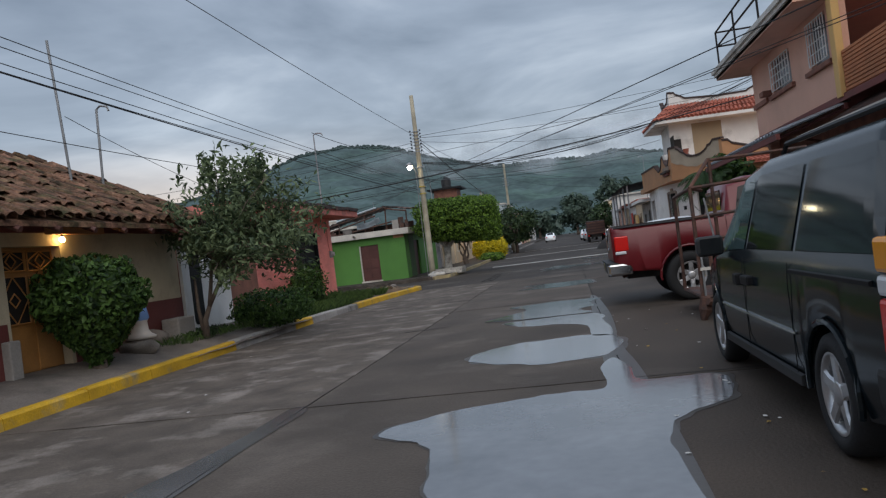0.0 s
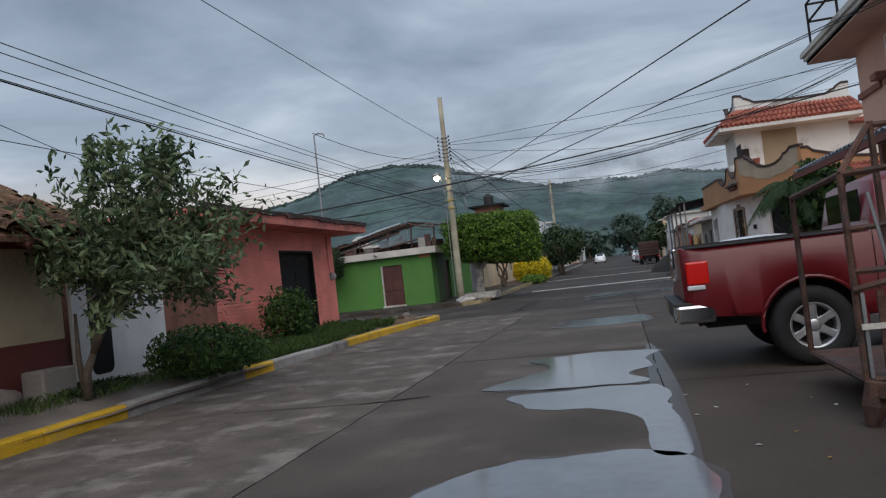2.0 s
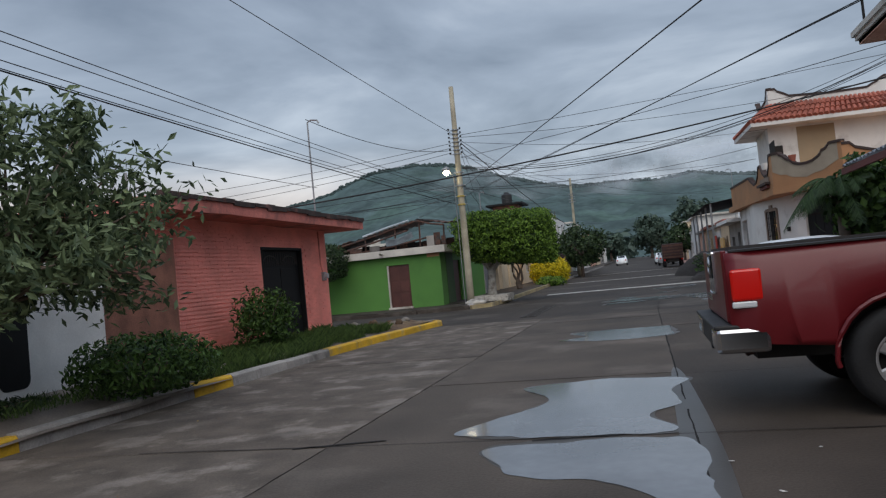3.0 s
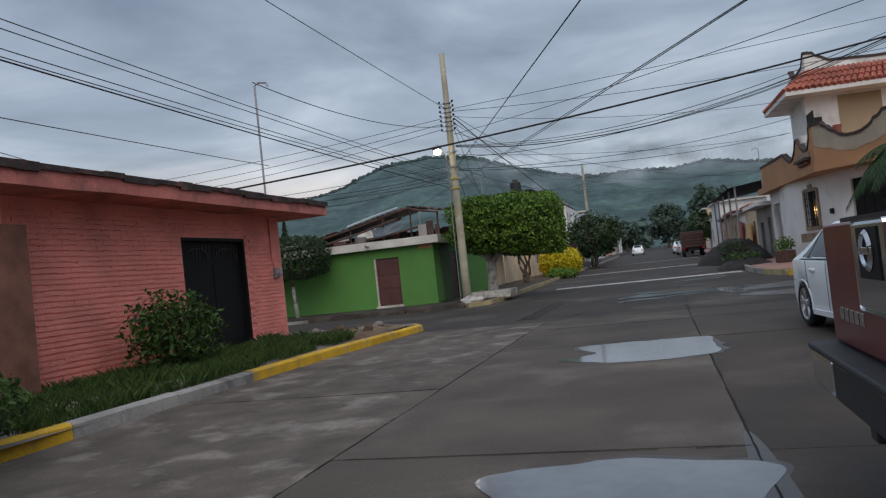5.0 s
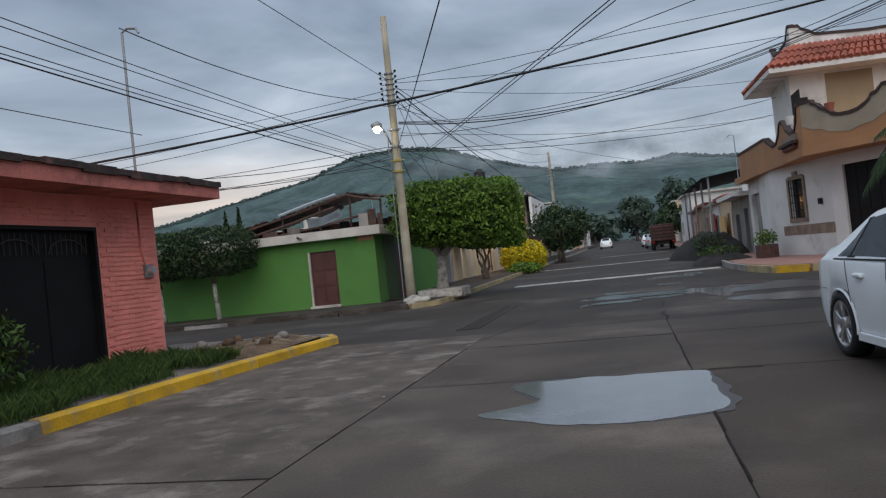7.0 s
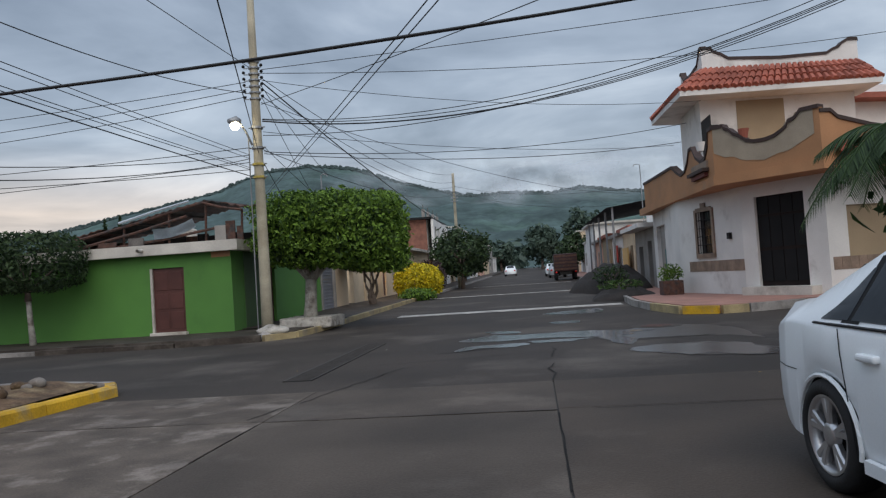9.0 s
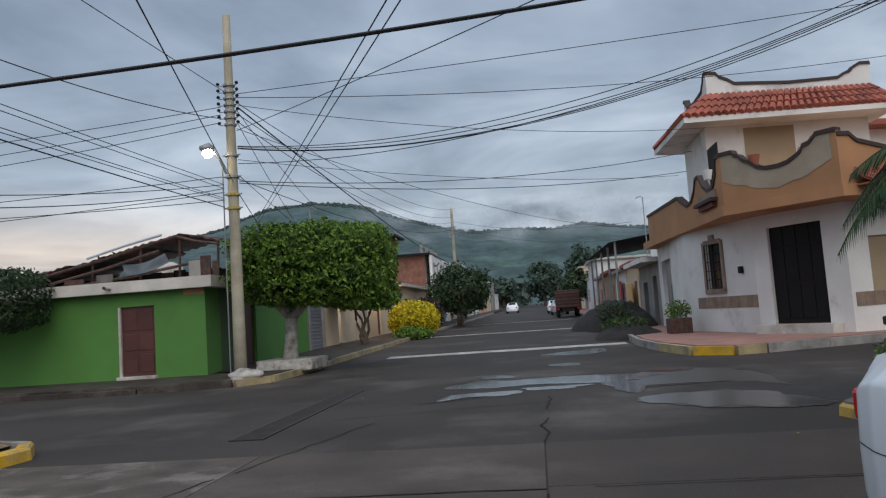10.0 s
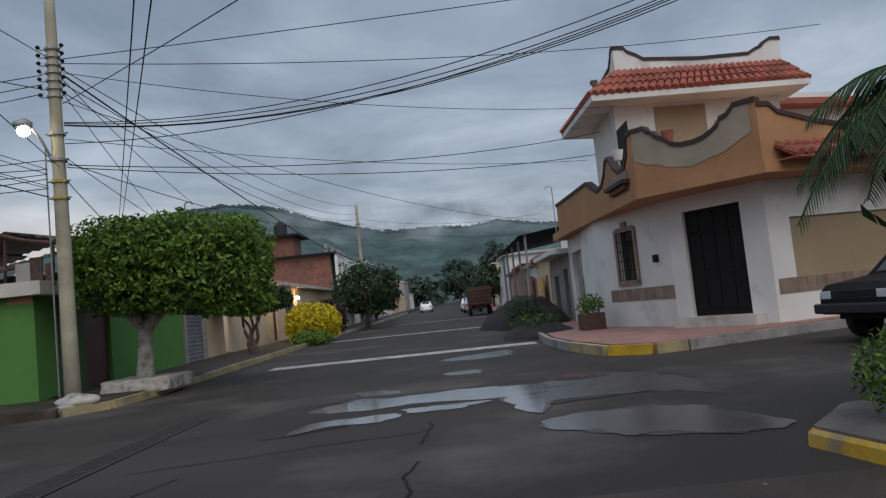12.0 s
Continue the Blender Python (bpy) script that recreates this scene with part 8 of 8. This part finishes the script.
for k in range(34):
    x, y = (lit.uniform(0.5, 1.6), lit.uniform(3.2, 13.0)) if k < 24 else (lit.uniform(-6, 3), lit.uniform(6, 34))
    s = lit.uniform(0.012, 0.032) * (1.6 if k % 9 == 0 else 1)
    bm = bmesh.new()
    pts = [(s * math.cos(a) * lit.uniform(0.6, 1.3), s * 0.6 * math.sin(a) * lit.uniform(0.6, 1.3)) for a in [2 * math.pi * q / 7 for q in range(7)]]
    vs = [bm.verts.new((a, b, 0.003 + 0.007 * lit.random())) for a, b in pts]
    bm.faces.new(vs)
    bmesh.ops.solidify(bm, geom=bm.faces[:], thickness=0.002)
    ob = part("litter_scrap" if k % 3 else "fallen_leaf", bm, M_PAPER if k % 3 else M_DRYLEAF)
    ob.matrix_basis = pose(x, y, 0.004, 0, 0, lit.uniform(0, 360))
    tagged(ob, "scrap of pale paper lying on the road" if k % 3 else "yellow fallen leaf lying on the road", "litter", "street litter")

# bare soil and dry stalks on the corner verge
bm = bmesh.new()
gv = []
for i in range(15):
    row = []
    for k in range(22):
        x, y = -8.5 + 2.3 * i / 14, 24.9 + 3.2 * k / 21
        e_ = min(i, 14 - i, k, 21 - k) / 3
        row.append(bm.verts.new((x, y, 0.13 + min(1, e_) * (0.09 + 0.07 * noise.noise((x * 2, y * 2, 1)) + 0.035 * noise.noise((x * 7, y * 7, 2))))))
    gv.append(row)
for a, b in zip(gv, gv[1:]):
    for k in range(21):
        bm.faces.new((a[k], b[k], b[k + 1], a[k + 1]))
M_SOIL = mat("brown_rubble_soil", (0.105, 0.066, 0.038), 0.95, 0.5, 4, 0.8, 30, tint=(0.19, 0.14, 0.08), stain=0.6)
tagged(part("bare_verge", bm, M_SOIL, smooth=True), "bare brown soil with rubble on the corner verge", "soil", kind="structure")
for k in range(16):
    stone(-8.2 + 1.8 * NR.random(), 25.1 + 2.4 * NR.random(), 0.2, 0.05 + 0.07 * NR.random(), "small lump of rubble on the verge", M_SOIL if k % 2 else M_ROCK)

# ---- puddles ----
def puddle(outline, name="puddle", seed=0, label="shallow puddle mirroring the sky, with sky grey in its base colour", z=0.006, rough=0.05, material=None):
    """A flat sheet of water with a softly uneven rim through a closed outline."""
    n = len(outline)
    pts = []
    for i in range(n):
        p0, p1, p2, p3 = (Vector(outline[(i + k - 1) % n]) for k in range(4))
        for s in range(9):
            t = s / 9
            q = 0.5 * ((2 * p1) + (p2 - p0) * t + (2 * p0 - 5 * p1 + 4 * p2 - p3) * t * t + (3 * p1 - p0 - 3 * p2 + p3) * t ** 3)
            nn_ = noise.noise((q.x * 2.2 + seed, q.y * 1.1, 0)) + 0.5 * noise.noise((q.x * 7, q.y * 4, seed))
            c = sum((Vector(o) for o in outline), Vector((0, 0))) / n
            q = q + (q - c).normalized() * nn_ * rough
            pts.append(q)
    bm = bmesh.new()
    f_ = bm.faces.new([bm.verts.new((q.x, q.y, z + gz(q.y))) for q in pts])
    bmesh.ops.triangulate(bm, faces=[f_])
    return tagged(part(name, bm, material or M_WATER), label, "puddle", kind="structure")


PUD = [[(-1.54, 5.42), (-1.12, 6.0), (-0.2, 6.37), (0.14, 6.40), (0.15, 7.43), (0.30, 7.9), (0.42, 7.3), (0.44, 6.6), (1.10, 6.55), (1.03, 5.70), (0.62, 5.28), (0.46, 4.6), (0.42, 2.6), (-0.55, 2.4), (-0.92, 3.95), (-1.14, 4.87)],
       [(-1.39, 8.78), (-0.95, 9.6), (0.10, 9.85), (0.47, 9.3), (0.36, 8.3), (0.0, 8.0), (-0.45, 7.95), (-1.03, 8.26)],
       [(-1.6, 12.86), (-1.36, 13.45), (-0.98, 14.35), (-1.32, 15.1), (-0.64, 15.5), (0.40, 15.32), (0.24, 14.62), (0.30, 13.9), (0.02, 13.35), (0.22, 12.85), (0.0, 12.68), (-0.8, 12.66)],
       [(-1.24, 12.32), (-0.66, 12.50), (0.10, 12.52), (0.36, 12.3), (0.38, 11.2), (0.40, 9.8), (0.14, 9.8), (0.08, 10.9), (-0.31, 11.4), (-0.64, 11.46), (-0.96, 11.68)],
       [(-1.50, 20.43), (-1.24, 20.68), (-1.13, 20.95), (-1.41, 21.55), (-1.2, 21.88), (-0.4, 21.93), (0.34, 21.93), (0.50, 21.6), (0.49, 20.93), (0.46, 20.27), (0.30, 20.10), (-0.35, 19.88), (-0.79, 19.93), (-1.21, 20.17)],
       [(-1.3, 32.9), (-0.85, 34.0), (-0.3, 33.75), (0.33, 33.95), (1.42, 33.85), (2.5, 33.4), (2.05, 32.9), (1.53, 32.4), (0.93, 32.6), (0.2, 32.75), (-0.5, 32.6)],
       [(1.74, 30.18), (2.3, 30.42), (2.98, 30.45), (3.54, 29.6), (3.75, 28.7), (3.3, 28.53), (2.76, 28.75), (2.09, 29.25), (1.75, 29.61)],
       [(0.4, 40.5), (1.2, 41.2), (2.1, 41.7), (2.0, 40.1), (1.1, 39.8)],
       [(0.62, 37.1), (0.9, 37.3), (1.17, 37.15), (1.15, 36.5), (0.7, 36.6)],
       [(-1.0, 35.0), (-0.4, 34.9), (-0.2, 34.4), (-0.75, 34.35)],
       [(-1.3, 30.95), (-1.15, 31.7), (-0.5, 31.95), (0.0, 31.85), (-0.3, 31.4), (-0.8, 31.4)],
       [(0.0, 32.2), (0.7, 32.35), (1.25, 32.3), (0.9, 31.95), (0.35, 31.85)],
       [(1.35, 32.3), (1.75, 32.5), (1.95, 31.5), (1.75, 30.7), (1.55, 31.3)]]
M_FILM = mat("damp_film", (0.056, 0.049, 0.043), 0.36, 0.2, 1.5, 0.05, 30)
# base lighter than wet road, painting in some of the sky sheen
M_THIN = mat("sky_toned_thin_film", (0.092, 0.088, 0.086), 0.24, 0.2, 1.5, 0.05, 30, spec=0.7)
for i, o in enumerate(PUD):
    cx, cy = sum(q[0] for q in o) / len(o), sum(q[1] for q in o) / len(o)
    puddle([(cx + (x - cx) * 1.03 + 0.02, cy + (y - cy) * 1.03) for x, y in o], "damp_margin", i * 5.1, "dark damp margin round a puddle", 0.0022 + 0.0003 * i, 0.12, M_WET)
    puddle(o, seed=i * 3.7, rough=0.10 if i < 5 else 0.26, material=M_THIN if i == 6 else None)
puddle([(0.2, 3.0), (0.5, 3.0), (0.52, 6.8), (0.44, 9.0), (0.50, 12.0), (0.42, 15.5), (0.27, 15.5), (0.2, 9.0)], "damp_strip", 2, "damp strip along the joint", 0.0045, 0.08, M_FILM)
puddle([(-2.98, 2.6), (-2.66, 2.6), (-2.64, 5.4), (-2.60, 6.6), (-2.82, 6.75), (-2.86, 5.6), (-3.05, 4.2)], "damp_strip", 4, "wet strip along the left joint", 0.0045, 0.05, M_THIN)
puddle([(1.5, 32.0), (3.4, 31.6), (4.0, 30.9), (3.9, 33.6), (2.5, 34.2)], "damp_patch", 5, "damp patch at the crossing", 0.0014, 0.25, M_FILM)
# pale worn line over the street beyond the crossing
M_LINE = mat("worn_white_paint", (0.42, 0.40, 0.37), 0.7, 0.3, 3.0, 0.2, 40, tint=(0.15, 0.14, 0.13), stain=0.5)
for a, b, yy0, yy1 in ((-4.6, 3.1, 43.0, 43.9), (-5.6, 3.4, 57.8, 58.2), (-4.5, 3.0, 75.0, 75.3)):
    road_strip("road_marking", a, b, yy0, yy1, 0.004, M_LINE, "worn pale line across the street")
# drain grating across the crossing
gr = place("drain_grating", (-3.3, 30.8, 0.0), "long iron drain grating let into the road", "drain")
part("frame", boxm(-3.52, -3.08, 28.1, 33.5, -0.02, 0.003), M_BLACK, gr)
for k in range(60):
    y = 28.14 + 0.089 * k
    part("grate_bar", boxm(-3.49, -3.11, y, y + 0.034, 0.0, 0.012), M_IRON, gr)
for x in (-3.52, -3.11):
    part("side_rail", boxm(x, x + 0.03, 28.1, 33.5, 0.0, 0.012), M_IRON, gr)

mh = place("manhole_cover", (2.75, 34.25, 0.0), "round iron manhole cover in a concrete ring", "manhole")
part("ring", tube(bmesh.new(), [(2.75, 34.25, -0.02), (2.75, 34.25, 0.006)], 0.55, 24), M_GRIME, mh)
part("cover", tube(bmesh.new(), [(2.75, 34.25, 0.0), (2.75, 34.25, 0.012)], 0.34, 24), M_RUST, mh)

# ---- bricks of the pink house, road slabs ----
brick_courses(pink, P0, P1, 0.12, 3.02, M_PINK, [(22.5 - PY0, 24.67 - PY0, 0.0, 2.54)], near=(6.05, 7.62), seed=4)
sl = random.Random(12)
rows_y = [[-25, -18, -11.6, -5.5, 0.55, 6.80, 12.58, 18.78, 21.88, 25.1, 27.0],
          [-25, -18, -11.6, -5.5, 0.55, 6.76, 12.60, 15.78, 21.96, 25.05, 27.0],
          [-25, -18, -11.6, -5.5, 0.55, 6.66, 12.58, 15.65, 22.02, 25.13, 27.0]]
cols_x = [(KL, -2.685), (-2.675, 0.335), (0.347, KR)]
for c_, (x0, x1) in enumerate(cols_x):
    ry = rows_y[c_]
    for (y0, y1) in zip(ry, ry[1:]):
        dz = sl.uniform(-0.002, 0.002)
        bm = bmesh.new()
        n, m = 4, 12
        g = []
        for i in range(n + 1):
            row = []
            for k in range(m + 1):
                x, y = x0 + (x1 - x0) * i / n, y0 + 0.007 + (y1 - y0 - 0.014) * k / m
                ex = 0.007 * noise.noise((y * 3, x0, 0)) if i in (0, n) else 0
                ey = 0.014 * noise.noise((x * 3, y0, 5)) if k in (0, m) else 0
                row.append(bm.verts.new((x + (abs(ex) if i == 0 else -abs(ex) if i == n else 0), y + (abs(ey) if k == 0 else -abs(ey) if k == m else 0), dz)))
            g.append(row)
        for a, b in zip(g, g[1:]):
            for k in range(m):
                bm.faces.new((a[k], b[k], b[k + 1], a[k + 1]))
        r = [e for e in bm.edges if e.is_boundary]
        ex = bmesh.ops.extrude_edge_only(bm, edges=r)
        for q in ex["geom"]:
            if isinstance(q, bmesh.types.BMVert):
                q.co.z = -0.05
        part("slab", bm, M_SLAB_D if x0 > 0.3 else (M_SLAB_L if x0 < -3 else M_SLAB), road)


# ---- dark broken filler in the joints and cracks of the road ----
M_TAR = mat("joint_tar", (0.014, 0.012, 0.011), 0.75, 0.4, 4, 0.3, 60, spec=0.2)


def joint_crack(p, q, w, seed, gap=0.25, wander=0.02, z=0.0052):
    """A broken dark line from p to q, uneven in width, with gaps."""
    p, q = Vector((*p, 0)), Vector((*q, 0))
    d = (q - p).normalized()
    s = Vector((-d.y, d.x, 0))
    n = max(6, int((q - p).length / 0.12))
    bm = bmesh.new()
    last = None
    for i in range(n + 1):
        c = p + (q - p) * (i / n)
        u = i * 0.12
        o = wander * (noise.noise((u * 1.3, seed, 0)) + 0.6 * noise.noise((u * 4.1, seed, 3)))
        k = noise.noise((u * 0.7, seed, 9)) + 0.5 * noise.noise((u * 3.0, seed, 12))
        if k < -0.45 + gap:
            last = None
            continue
        h = w * (0.45 + 0.8 * abs(k))
        e = [bm.verts.new((c.x + s.x * (o + g), c.y + s.y * (o + g), z + gz(c.y))) for g in (-h, h)]
        if last:
            bm.faces.new((last[0], e[0], e[1], last[1]))
        last = e
    loose = [v for v in bm.verts if not v.link_faces]
    bmesh.ops.delete(bm, geom=loose, context="VERTS")
    part("crack", bm, M_TAR, road)


for i, y in enumerate((0.55, 6.78, 12.6, 18.78, 21.9, 25.08)):
    joint_crack((-5.4 if i % 2 else -4.6, y + 0.01), (-2.68, y), 0.010, i + 2.5, 0.1)
for i, y in enumerate((0.55, 6.74, 12.6, 15.76, 21.96, 25.06)):
    joint_crack((-2.68, y), (0.34, y), 0.011, i + 12.5, 0.05)
    joint_crack((0.34, y), (1.0 if i == 4 else 3.6, y), 0.010, i + 22.5, 0.12)
for i, y in enumerate((3.0, 8.5, 14.0, 19.5)):
    joint_crack((-2.68, y), (-2.68, y + 5.4), 0.008, i + 40.2, 0.22, 0.015)
    joint_crack((0.342, y), (0.342, y + 5.4), 0.013, i + 60.7, 0.08, 0.018)
joint_crack((-3.0, 12.55), (-2.2, 12.75), 0.035, 7.1, -0.2, 0.05)
joint_crack((-0.9, 12.55), (0.1, 12.72), 0.03, 8.3, -0.1, 0.04)
joint_crack((-2.9, 25.2), (-1.9, 29.0), 0.014, 91, 0.0, 0.08)
joint_crack((-2.6, 29.5), (0.4, 30.3), 0.02, 92, 0.1, 0.12)
joint_crack((0.35, 27.0), (0.45, 31.0), 0.018, 93, 0.0, 0.08)
joint_crack((-1.9, 33.6), (2.6, 34.4), 0.022, 94, 0.1, 0.15)
joint_crack((1.7, 31.3), (3.4, 31.7), 0.03, 95, 0.1, 0.12)
joint_crack((-4.6, 30.2), (-3.0, 31.0), 0.014, 96, 0.2, 0.1)
joint_crack((-1.6, 30.8), (-0.6, 31.25), 0.03, 97, 0.0, 0.1)
